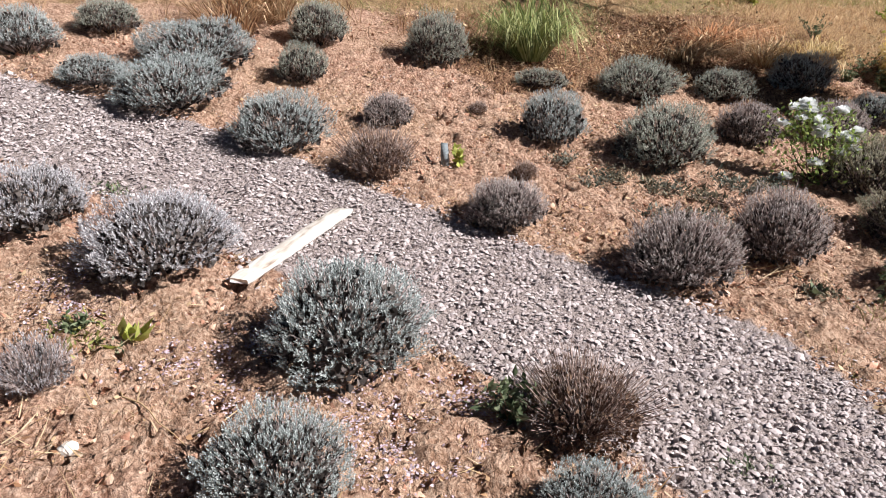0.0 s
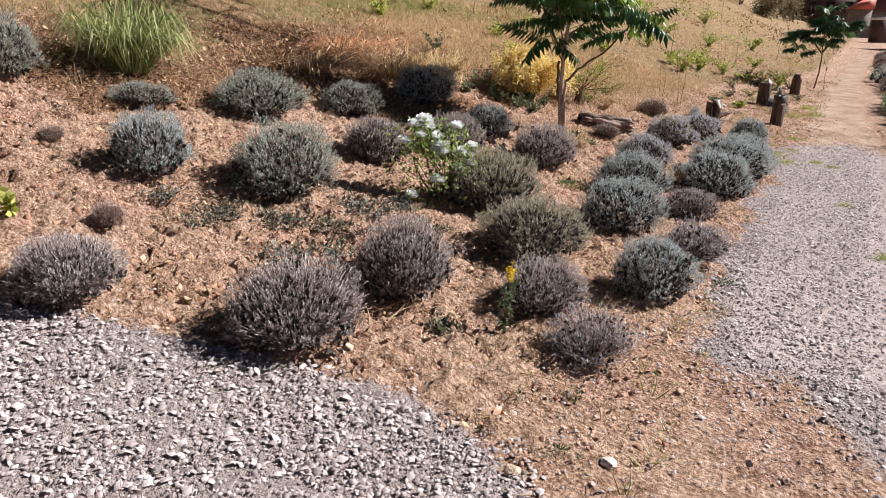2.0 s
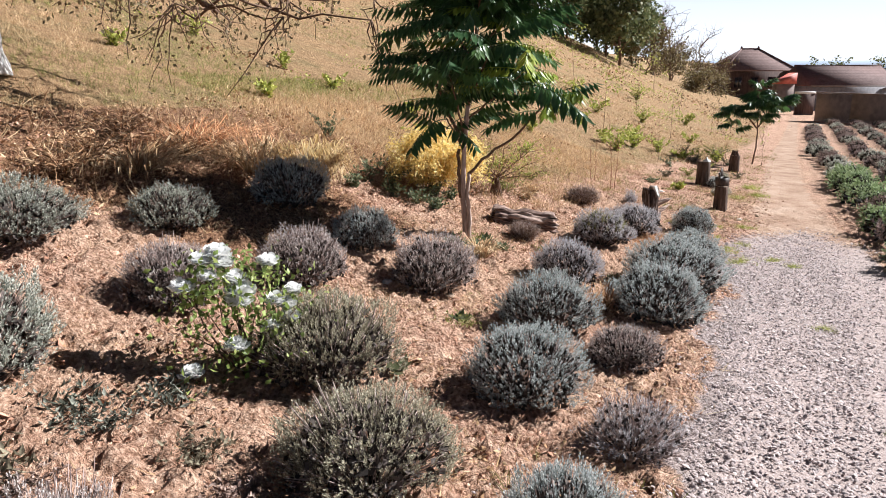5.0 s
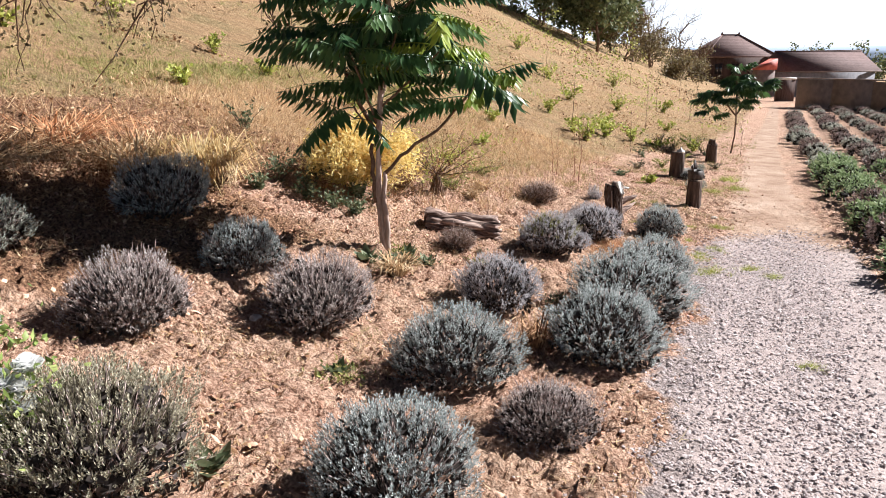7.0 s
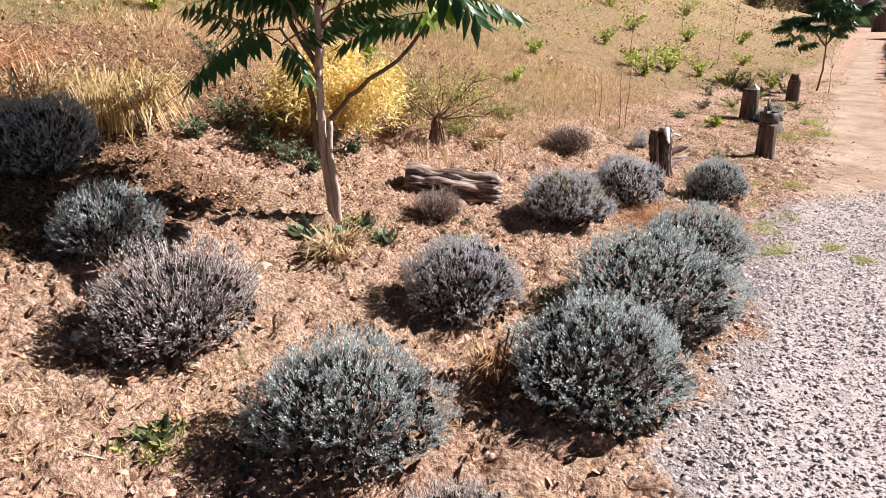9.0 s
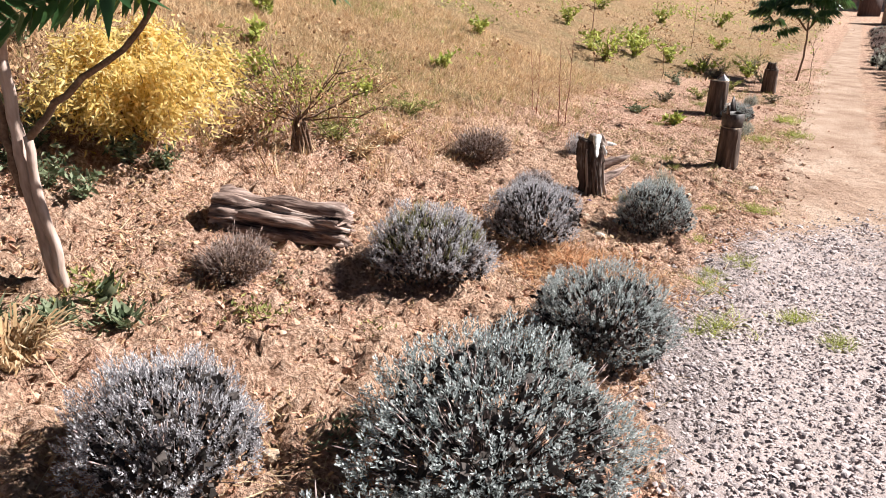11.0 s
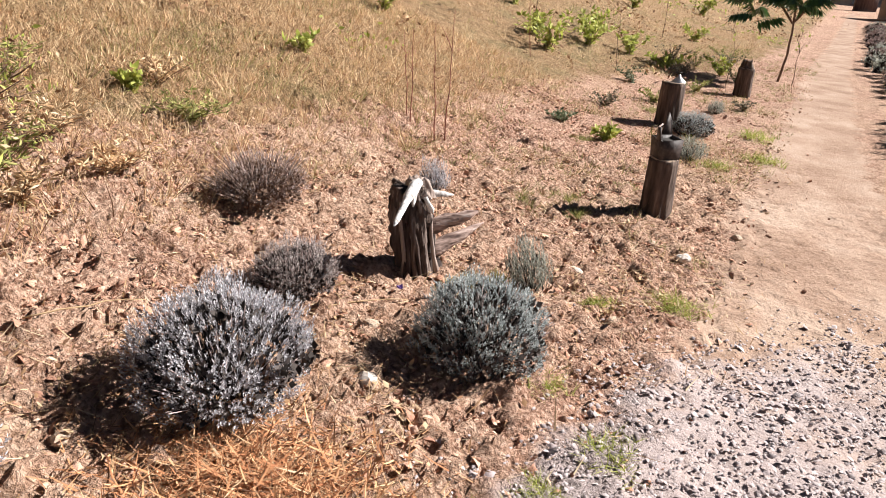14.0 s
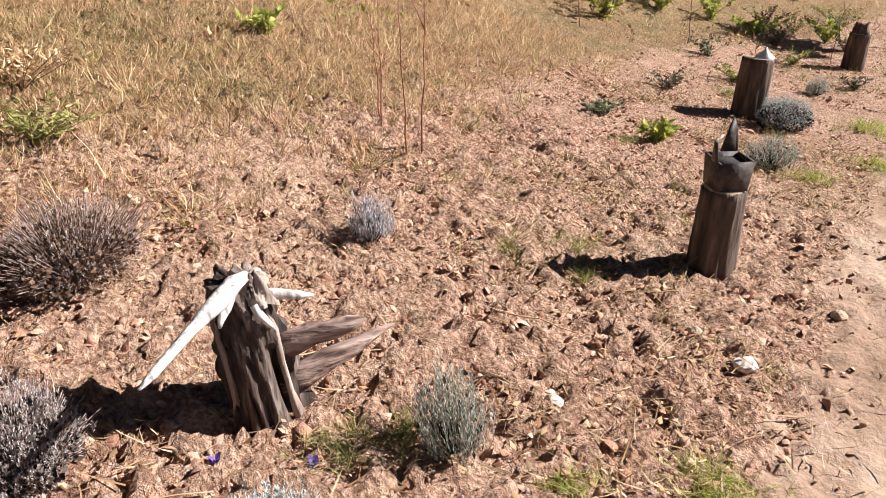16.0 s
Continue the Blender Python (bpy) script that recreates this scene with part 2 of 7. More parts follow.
M_VIOLET = mat("violet_petals", [(0.12, 0.07, 0.28), (0.22, 0.14, 0.42)], 8, 0.6, 0, trans=0.2)
M_DRIFT = mat("weathered_wood", [(0.006, 0.004, 0.004), (0.03, 0.02, 0.017), (0.105, 0.074, 0.061), (0.44, 0.365, 0.325)], 14, 0.9, 0.9, stretch=(1, 1, 0.14), fine=3)
M_DRIFTX = mat("weathered_log_wood", [(0.008, 0.005, 0.004), (0.10, 0.062, 0.05), (0.34, 0.24, 0.20), (0.62, 0.51, 0.45)], 20, 0.9, 0.9, stretch=(0.14, 1, 1), fine=3)
M_DRIFTR = mat("paler_weathered_ridge", [(0.10, 0.075, 0.06), (0.24, 0.18, 0.15), (0.40, 0.32, 0.275), (0.52, 0.44, 0.39)], 14, 0.9, 0.9, stretch=(1, 1, 0.14), fine=3)
M_BLEACH = mat("bleached_splinter", [(0.20, 0.17, 0.15), (0.58, 0.54, 0.51), (0.74, 0.72, 0.69), (0.80, 0.79, 0.77)], 16, 0.85, 0.5, stretch=(1, 1, 0.2))
M_LOG = mat("grey_brown_log_bark", [(0.02, 0.013, 0.01), (0.062, 0.042, 0.033), (0.115, 0.08, 0.063), (0.23, 0.17, 0.135)], 13, 0.92, 0.9, stretch=(1, 1, 0.16), fine=3)
M_SAWN = mat("sawn_wood_end", [(0.30, 0.20, 0.13), (0.45, 0.33, 0.24), (0.58, 0.46, 0.36)], 40, 0.9, 0.5)
M_POT = mat("dark_broken_pot", [(0.025, 0.02, 0.018), (0.06, 0.045, 0.04), (0.11, 0.085, 0.075)], 12, 0.6, 0.3)
M_TIN = mat("grey_tin", [(0.34, 0.34, 0.34), (0.50, 0.50, 0.50), (0.66, 0.66, 0.66)], 12, 0.5, 0.2, metal=0.4, spec=0.5)
M_PLANK = mat("whitewashed_plank", [(0.24, 0.17, 0.13), (0.58, 0.50, 0.43), (0.74, 0.68, 0.62), (0.78, 0.74, 0.69)], 9, 0.9, 0.5, stretch=(0.3, 1, 1))
M_SLATE = mat("grey_slate", [(0.10, 0.11, 0.12), (0.18, 0.20, 0.21), (0.28, 0.30, 0.31)], 18, 0.7, 0.4)
M_LIMEWASH = mat("limewashed_bark", [(0.08, 0.07, 0.065), (0.30, 0.28, 0.27), (0.62, 0.61, 0.60), (0.74, 0.73, 0.72)], 7, 0.95, 0.9, stretch=(1, 1, 0.4))
M_DARKLEAF = mat("dark_tree_leaves", [(0.05, 0.07, 0.03), (0.13, 0.155, 0.07), (0.25, 0.26, 0.13)], 2, 0.6, 0, rand='island', span=0.8, trans=0.25)
M_BROWNLEAF = mat("rusty_tree_leaves", [(0.07, 0.055, 0.03), (0.18, 0.13, 0.07), (0.27, 0.24, 0.11)], 2, 0.6, 0, rand='island', span=0.8, trans=0.25)
M_ROOF = mat("brown_clay_tiles", [(0.09, 0.055, 0.052), (0.15, 0.095, 0.09), (0.21, 0.14, 0.13)], 1.2, 0.9, 0.5, rand='object', span=0.35)
M_REDROOF = mat("red_sheet_roof", [(0.42, 0.10, 0.08), (0.55, 0.16, 0.12)], 1.5, 0.6, 0.2)
M_WALLD = mat("dark_timber_wall", [(0.05, 0.03, 0.028), (0.085, 0.055, 0.05), (0.12, 0.08, 0.07)], 2, 0.9, 0.3, stretch=(3, 3, 0.4))
M_PLASTER = mat("blue_grey_plaster", [(0.17, 0.17, 0.19), (0.24, 0.24, 0.265), (0.30, 0.30, 0.32)], 1.2, 0.95, 0.4)
M_FENCE = mat("brown_grey_wall_render", [(0.15, 0.125, 0.12), (0.22, 0.18, 0.17), (0.28, 0.225, 0.205)], 0.9, 0.95, 0.4)
M_WHITE = mat("white_trim", [(0.60, 0.60, 0.58), (0.72, 0.72, 0.70)], 3, 0.8, 0.1)
M_GLASS = mat("dark_window_glass", [(0.02, 0.02, 0.025), (0.035, 0.035, 0.04)], 3, 0.1, 0.0, spec=0.6)
M_POLE = mat("weathered_pole", [(0.10, 0.08, 0.07), (0.17, 0.14, 0.12)], 4, 0.9, 0.3, stretch=(1, 1, 0.2))
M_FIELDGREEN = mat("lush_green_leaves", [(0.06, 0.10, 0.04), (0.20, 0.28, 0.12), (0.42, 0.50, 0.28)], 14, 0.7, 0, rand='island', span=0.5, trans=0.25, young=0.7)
M_HILLS = mat("hazy_far_hills", [(0.20, 0.26, 0.36), (0.26, 0.32, 0.42), (0.30, 0.36, 0.45)], 0.01, 1.0, 0)

# ---- helpers for geometry ----
RNG = np.random.default_rng(7)


def softplus(v, k):
    return k * np.logaddexp(0.0, v / k)


def ground_z(x, y):
    """The height of the hillside: nearly level along the path, rising to the left, falling gently ahead."""
    x, y = np.asarray(x, float), np.asarray(y, float)
    u = -x
    yy = np.clip(y, -6.0, 20.0)
    base = 0.1194 - 0.0677 * yy + 0.0011 * yy * yy - 0.02 * (np.clip(y, 20, 120) - 20)
    yc = np.clip(y, -3.0, 15.0)
    fade = 1.0 - 0.55 * np.clip((y - 46) / 60.0, 0, 1)
    u = np.minimum(u, 45 + 0.2 * (np.maximum(u, 45) - 45))
    rise = (0.2072 - 0.0081 * yc) * softplus(u - 1.2, 0.4) + (0.0397 + 0.0117 * yc) * softplus(u - 3.0, 0.5) + 0.08 * softplus(u - 5.2, 0.5)
    return base + rise * fade + 0.10 * softplus(u - 7.5, 0.8) * np.clip((y - 18) / 20, 0, 1) * fade


def gz(x, y):
    return float(ground_z(x, y))


def sstep(a, b, v):
    q = np.clip((v - a) / (b - a), 0, 1)
    return q * q * (3 - 2 * q)


def band(v, lo, hi, soft):
    return sstep(lo - soft, lo + soft, v) * (1 - sstep(hi - soft, hi + soft, v))


def gravel_mask(x, y):
    up = np.interp(x, [-8, -5.5, -4.4, -3.3, -2.6, -2.0, -1.5, -1.05, -0.7, -0.3], [-1.5, 0.1, 1.2, 1.8, 2.2, 2.5, 2.66, 2.56, 2.25, 1.5])
    lo = np.interp(x, [-8, -5.5, -3.75, -2.98, -2.1, -1.14, -0.3], [-3.5, -1.0, 0.36, 0.8, 1.25, 1.5, 1.2])
    arm = band(y, lo, up, 0.12) * (1 - sstep(-0.75, -0.45, x))
    left = np.interp(y, [3.2, 3.8, 4.4, 6.0, 9.0, 10.4, 11.2, 12.0, 12.6], [-0.25, -0.55, -0.78, -0.88, -0.95, -1.25, -1.15, -0.75, -0.4])
    left = left + 0.07 * np.sin(y * 3.1) + 0.05 * np.sin(y * 7.3 + 1.0) + 0.03 * np.sin(y * 17.0)
    up = up + 0.05 * np.sin(x * 5.3) + 0.04 * np.sin(x * 13.0 + 2.0)
    main = band(x, left, 0.42, 0.18) * band(y + 0.25 * np.sin(x * 4.0) + 0.15 * np.sin(x * 9.0 + 1), 3.5, 12.2, 0.6)
    return np.maximum(arm, main * (1 - 0.42 * sstep(9.6, 11.6, y)))


def dirt_mask(x, y):
    left = np.interp(y, [2, 4, 12, 15, 23, 32, 45, 60], [-0.55, -0.6, -0.9, -1.0, -1.12, -1.0, -0.9, -1.0])
    right = np.interp(y, [2, 11, 16, 24, 46, 60], [0.7, 0.35, -0.18, -0.42, -0.45, -0.6])
    return band(x, left, right, 0.3) * sstep(3.4, 4.6, y) * (1 - sstep(52, 60, y))


def turf_mask(x, y):
    edge = np.interp(y, [-5, 3, 8, 10, 11.5, 13, 16, 19, 23, 30, 60], [-7.2, -6.9, -6.4, -4.6, -4.0, -3.7, -3.5, -3.0, -2.1, -1.7, -1.8])
    far_right = sstep(5.5, 7.0, x)
    back = 1 - sstep(-2.5, -1.5, y)
    return np.maximum(np.maximum(1 - sstep(edge - 0.8, edge + 0.7, x), far_right), back)


def litter_mask(x, y):
    return np.maximum(band(x, -6.8, -4.7, 0.3) * band(y, 3.6, 10.2, 0.5), 0.8 * band(x, -4.9, -3.5, 0.3) * band(y, 5.8, 8.3, 0.4))


def make_mesh(name, v, f, smooth=False):
    """A mesh from arrays of places and of equal-sided faces."""
    v, f = np.asarray(v, np.float32), np.asarray(f, np.int32)
    me = bpy.data.meshes.new(name)
    me.vertices.add(len(v))
    me.vertices.foreach_set("co", v.ravel())
    k = f.shape[1]
    me.loops.add(f.size)
    me.loops.foreach_set("vertex_index", f.ravel())
    me.polygons.add(len(f))
    me.polygons.foreach_set("loop_start", np.arange(0, f.size, k, dtype=np.int32))
    me.polygons.foreach_set("loop_total", np.full(len(f), k, np.int32))
    if smooth:
        me.polygons.foreach_set("use_smooth", np.ones(len(f), bool))
    me.update(calc_edges=True)
    me.validate()
    return me


def part(name, me, material, parent=None, label=""):
    """Links one mesh as a part under a thing, or as a thing."""
    if not me.materials:
        me.materials.append(material)
    ob = new(name, me)
    if parent is not None:
        ob.parent = parent
    if label:
        ob["label"] = label
    return ob


def thing(name, label, category, m=None, group="", kind=""):
    ob = new(name)
    ob.empty_display_size = 0.1
    if m is not None:
        ob.matrix_world = m
    return tagged(ob, label, category, group, kind)


class Soup:
    """Collects triangles."""

    def __init__(self):
        self.v, self.f, self.n = [], [], 0

    def add(self, v, f):
        v, f = np.asarray(v, float), np.asarray(f, int)
        if f.shape[1] == 4:
            f = np.concatenate([f[:, [0, 1, 2]], f[:, [0, 2, 3]]])
        self.v.append(v)
        self.f.append(f + self.n)
        self.n += len(v)
        return self

    def mesh(self, name, smooth=False):
        return make_mesh(name, np.concatenate(self.v), np.concatenate(self.f), smooth)


def bases(d, spin):
    """Rotation matrices whose z runs along each d, turned by spin."""
    d = d / np.linalg.norm(d, axis=1, keepdims=True)
    ref = np.where(np.abs(d[:, 2:3]) > 0.95, np.array([[1.0, 0, 0]]), np.array([[0, 0, 1.0]]))
    a = np.cross(ref, d)
    a /= np.linalg.norm(a, axis=1, keepdims=True)
    b = np.cross(d, a)
    c, s = np.cos(spin)[:, None], np.sin(spin)[:, None]
    return np.stack([a * c + b * s, b * c - a * s, d], axis=2)


def strew(tv, tf, rot, scale, at):
    """Copies of a small shape, joined: each turned, scaled and put in its place."""
    tv, tf = np.asarray(tv, float), np.asarray(tf, int)
    scale = np.asarray(scale, float)
    if scale.ndim == 1:
        scale = scale[:, None].repeat(3, 1)
    v = np.einsum('kij,knj->kni', rot, tv[None] * scale[:, None, :]) + at[:, None, :]
    f = tf[None] + (np.arange(len(at)) * len(tv))[:, None, None]
    return v.reshape(-1, 3), f.reshape(-1, tf.shape[1])


def tube(pts, radii, sides=7, rough=0.0, rng=None, cap=True):
    """A tapering tube along points."""
    pts, radii = np.asarray(pts, float), np.asarray(radii, float)
    d = np.gradient(pts, axis=0)
    rot = bases(d, np.zeros(len(pts)))
    for i in range(1, len(pts)):
        a = rot[i - 1][:, 0]
        z = rot[i][:, 2]
        a = a - z * (a @ z)
        a /= np.linalg.norm(a)
        rot[i] = np.stack([a, np.cross(z, a), z], 1)
    ang = np.arange(sides) * 2 * np.pi / sides
    ring = np.stack([np.cos(ang), np.sin(ang), 0 * ang], 1)
    rr = radii[:, None] * np.ones((1, sides))
    if rough:
        rr = rr * (1 + rough * (rng or RNG).uniform(-1, 1, rr.shape))
    v = (np.einsum('kij,nj->kni', rot, ring) * rr[:, :, None] + pts[:, None, :]).reshape(-1, 3)
    f = []
    for k in range(len(pts) - 1):
        for i in range(sides):
            j = (i + 1) % sides
            f.append((k * sides + i, k * sides + j, (k + 1) * sides + j, (k + 1) * sides + i))
    if cap:
        v = np.concatenate([v, pts[:1], pts[-1:]])
        n0, n1 = len(v) - 2, len(v) - 1
        e = (len(pts) - 1) * sides
        for i in range(sides):
            j = (i + 1) % sides
            f.append((j, i, n0, n0))
            f.append((e + i, e + j, n1, n1))
    f = np.array(f)
    tri = np.concatenate([f[:, [0, 1, 2]], f[:, [0, 2, 3]]])
    tri = tri[(tri[:, 0] != tri[:, 1]) & (tri[:, 1] != tri[:, 2]) & (tri[:, 0] != tri[:, 2])]
    return v, tri


def bent(a, b, sag=0.0, n=6, wob=0.0, rng=None):
    """Points from a to b with a sag and a wobble."""
    a, b = np.asarray(a, float), np.asarray(b, float)
    t = np.linspace(0, 1, n)[:, None]
    p = a + (b - a) * t
    p[:, 2] -= sag * 4 * (t * (1 - t))[:, 0]
    if wob:
        w = (rng or RNG).normal(0, wob, p.shape)
        w[0] = w[-1] = 0
        p += w
    return p


LEAF_V = [(0, 0, 0), (0.5, 0.0, 0.42), (0, -0.10, 0.5), (-0.5, 0.0, 0.42), (0, 0.12, 1.0)]
PIP_V = [(0, 0, 0), (0.5, 0.03, 0.45), (0, 0.12, 1.0), (-0.5, -0.03, 0.45)]
PIP_F = [(0, 1, 2), (0, 2, 3)]
LEAF_F = [(0, 1, 2), (0, 2, 3), (1, 4, 2), (2, 4, 3)]
BLADE_V = [(-0.5, 0, 0), (0.5, 0, 0), (-0.38, 0.12, 0.5), (0.38, 0.12, 0.5), (0, 0.42, 1.0)]
BLADE_F = [(0, 1, 3), (0, 3, 2), (2, 3, 4)]
CRUMB_V = [(0.6, 0.05, -0.1), (-0.05, 0.55, -0.05), (-0.58, -0.1, -0.12), (0.1, -0.56, -0.08), (0.18, 0.16, 0.42), (-0.2, -0.12, 0.34)]
CRUMB_F = [(0, 1, 4), (1, 2, 5), (1, 5, 4), (2, 3, 5), (3, 0, 4), (3, 4, 5)]


def upright(n, lean, rng):
    d = np.stack([rng.normal(0, lean, n), rng.normal(0, lean, n), np.ones(n)], 1)
    return bases(d, rng.uniform(0, 6.28, n))

# ---- the ground ----


def spread(a, b, step, far, grow):
    mid = list(np.arange(a, b + step / 2, step))
    lo, hi, d = [], [], step
    p, q = mid[0], mid[-1]
    while p > -far or q < far:
        d *= grow
        p, q = p - d, q + d
        lo.append(p)
        hi.append(q)
    return np.array(lo[::-1] + mid + hi)


def build_ground():
    xs, ys = spread(-5.6, 0.3, 0.028, 900, 1.13), spread(0.0, 14.6, 0.028, 900, 1.13)
    gx, gy = np.meshgrid(xs, ys)
    x, y = gx.ravel(), gy.ravel()
    z = ground_z(x, y)
    grav, dirt, turf = gravel_mask(x, y), dirt_mask(x, y), turf_mask(x, y)
    keen = band(x, -6.0, 0.5, 0.4) * band(y, -0.2, 15.0, 0.5)
    trod = sstep(-1.3, -0.8, x) * band(y, 1.6, 5.0, 0.5)
    near = np.nonzero((x > -12) & (x < 4) & (y > -3) & (y < 30))[0]
    for i in near:
        p = Vector((x[i], y[i], 0.0))
        calm = 1.0 - 0.78 * max(grav[i], dirt[i], trod[i])
        z[i] += calm * (0.022 * noise.noise(p * 2.3) + 0.022 * noise.noise(p * 6.0) + keen[i] * (0.05 * (0.3 - abs(noise.noise(p * 7.0))) + 0.046 * noise.noise(p * 15.0) + 0.042 * noise.noise(p * 34.0)))
    nx, ny = len(xs), len(ys)
    a = (np.arange(ny - 1)[:, None] * nx + np.arange(nx - 1)[None]).ravel()
    me = make_mesh("ground", np.stack([x, y, z], 1), np.stack([a, a + 1, a + nx + 1, a + nx], 1), True)
    for key, val in (("gravel", grav), ("dirt", dirt), ("turf", turf), ("litter", litter_mask(x, y))):
        at = me.attributes.new(key, 'FLOAT', 'POINT')
        at.data.foreach_set("value", val.astype(np.float32))
    ob = part("ground", me, M_GROUND)
    return tagged(ob, "reddish bare soil rising to a dry grassy hillside", "ground", kind="structure")


build_ground()


def pick(n, box, weight, rng):
    """n places in a box of the plan, kept by a weight from 0 to 1."""
    out = np.zeros((0, 2))
    while len(out) < n:
        p = np.stack([rng.uniform(box[0], box[1], n), rng.uniform(box[2], box[3], n)], 1)
        out = np.concatenate([out, p[rng.uniform(0, 1, n) < weight(p[:, 0], p[:, 1])]])
    out = out[:n]
    return np.column_stack([out, ground_z(out[:, 0], out[:, 1])])


def scatter_stuff(name, label, category, material, tv, tf, at, rot, scale):
    v, f = strew(tv, tf, rot, scale, at)
    ob = part(name, make_mesh(name, v, f), material)
    return tagged(ob, label, category, kind="stuff")


def build_gravel():
    rng = np.random.default_rng(11)
    # chips lying on the two gravel beds
    at = np.concatenate([
        pick(40000, (-1.5, 0.5, 3.2, 13.0), lambda x, y: gravel_mask(x, y) * (0.45 + 0.55 * (x < 0)), rng),
        pick(27000, (-5.6, -0.3, -0.6, 2.8), gravel_mask, rng)])
    n = len(at)
    at[:, :2] += rng.normal(0, 1, (n, 2)) * (0.015 + 0.15 * (rng.uniform(0, 1, (n, 1)) < 0.33))
    at[:, 2] = ground_z(at[:, 0], at[:, 1])
    s = np.minimum(rng.gamma(2.3, 0.0036, n) + 0.005, 0.032)
    s[:40000] *= 0.86
    at[:, 2] += 0.15 * s + rng.uniform(0, 0.012, n)
    sc = np.stack([s * rng.uniform(0.8, 1.6, n), s * rng.uniform(0.7, 1.1, n), s * rng.uniform(0.35, 0.7, n)], 1)
    scatter_stuff("gravel", "loose pinkish-grey crushed stone on the path", "gravel", M_STONE, CRUMB_V, CRUMB_F, at, upright(n, 0.42, rng), sc)
    # pebbles strayed over the soil and the trodden path
    at = np.concatenate([
        pick(5200, (-1.6, 0.7, 2.0, 4.4), lambda x, y: 0.35 + 0.65 * patchy(x, y), rng),
        pick(1200, (-1.7, 0.7, 4.0, 12.2), lambda x, y: 1 - gravel_mask(x, y), rng),
        pick(1500, (-5.5, -0.8, 0.0, 3.4), lambda x, y: 1 - gravel_mask(x, y), rng),
        pick(90, (-1.6, 0.4, 12.5, 26), lambda x, y: np.ones_like(x), rng)])
    n = len(at)
    s = rng.gamma(2.2, 0.0023, n) + 0.003
    at[:, 2] += 0.2 * s + 0.004
    sc = np.stack([s * rng.uniform(0.8, 1.4, n), s * rng.uniform(0.7, 1.1, n), s * rng.uniform(0.5, 1.0, n)], 1)
    scatter_stuff("stray_pebbles", "stray grey pebbles on the soil", "pebbles", M_STONE, CRUMB_V, CRUMB_F, at, upright(n, 0.35, rng), sc)


def patchy(x, y):
    """Uneven patches over the bed, from 0 to 1."""
    q = np.sin(1.9 * x + 2.3 * y) + np.sin(3.1 * x - 1.7 * y + 1.0) + 0.8 * np.sin(-4.3 * x + 5.1 * y + 2.0) + 0.6 * np.sin(7.9 * x + 6.7 * y)
    return sstep(-1.2, 1.6, q)


def build_clods():
    rng = np.random.default_rng(12)
    free = lambda x, y: (1 - gravel_mask(x, y)) * (1 - 0.985 * dirt_mask(x, y)) * (1 - 0.8 * turf_mask(x, y))
    at = np.concatenate([pick(30000, (-6.5, -0.6, -0.5, 9.0), free, rng), pick(29000, (-5.0, -0.4, 8.5, 16.5), free, rng), pick(5000, (-4.2, -0.9, 16.0, 24.0), free, rng)])
    n = len(at)
    s = np.minimum(rng.gamma(1.3, 0.0062, n) + 0.005, 0.040)
    at[:, 2] += 0.12 * s
    sc = np.stack([s * rng.uniform(0.8, 1.8, n), s * rng.uniform(0.6, 1.2, n), s * rng.uniform(0.5, 1.0, n)], 1)
    scatter_stuff("soil_clods", "crumbly reddish-tan clods of dry soil", "soil clods", M_CLOD, CRUMB_V, CRUMB_F, at, upright(n, 0.9, rng), sc)


def flat_rot(n, lift, rng):
    az = rng.uniform(0, 6.28, n)
    d = np.stack([np.cos(az), np.sin(az), rng.normal(0.1, lift, n)], 1)
    return bases(d, rng.uniform(-0.5, 0.5, n))


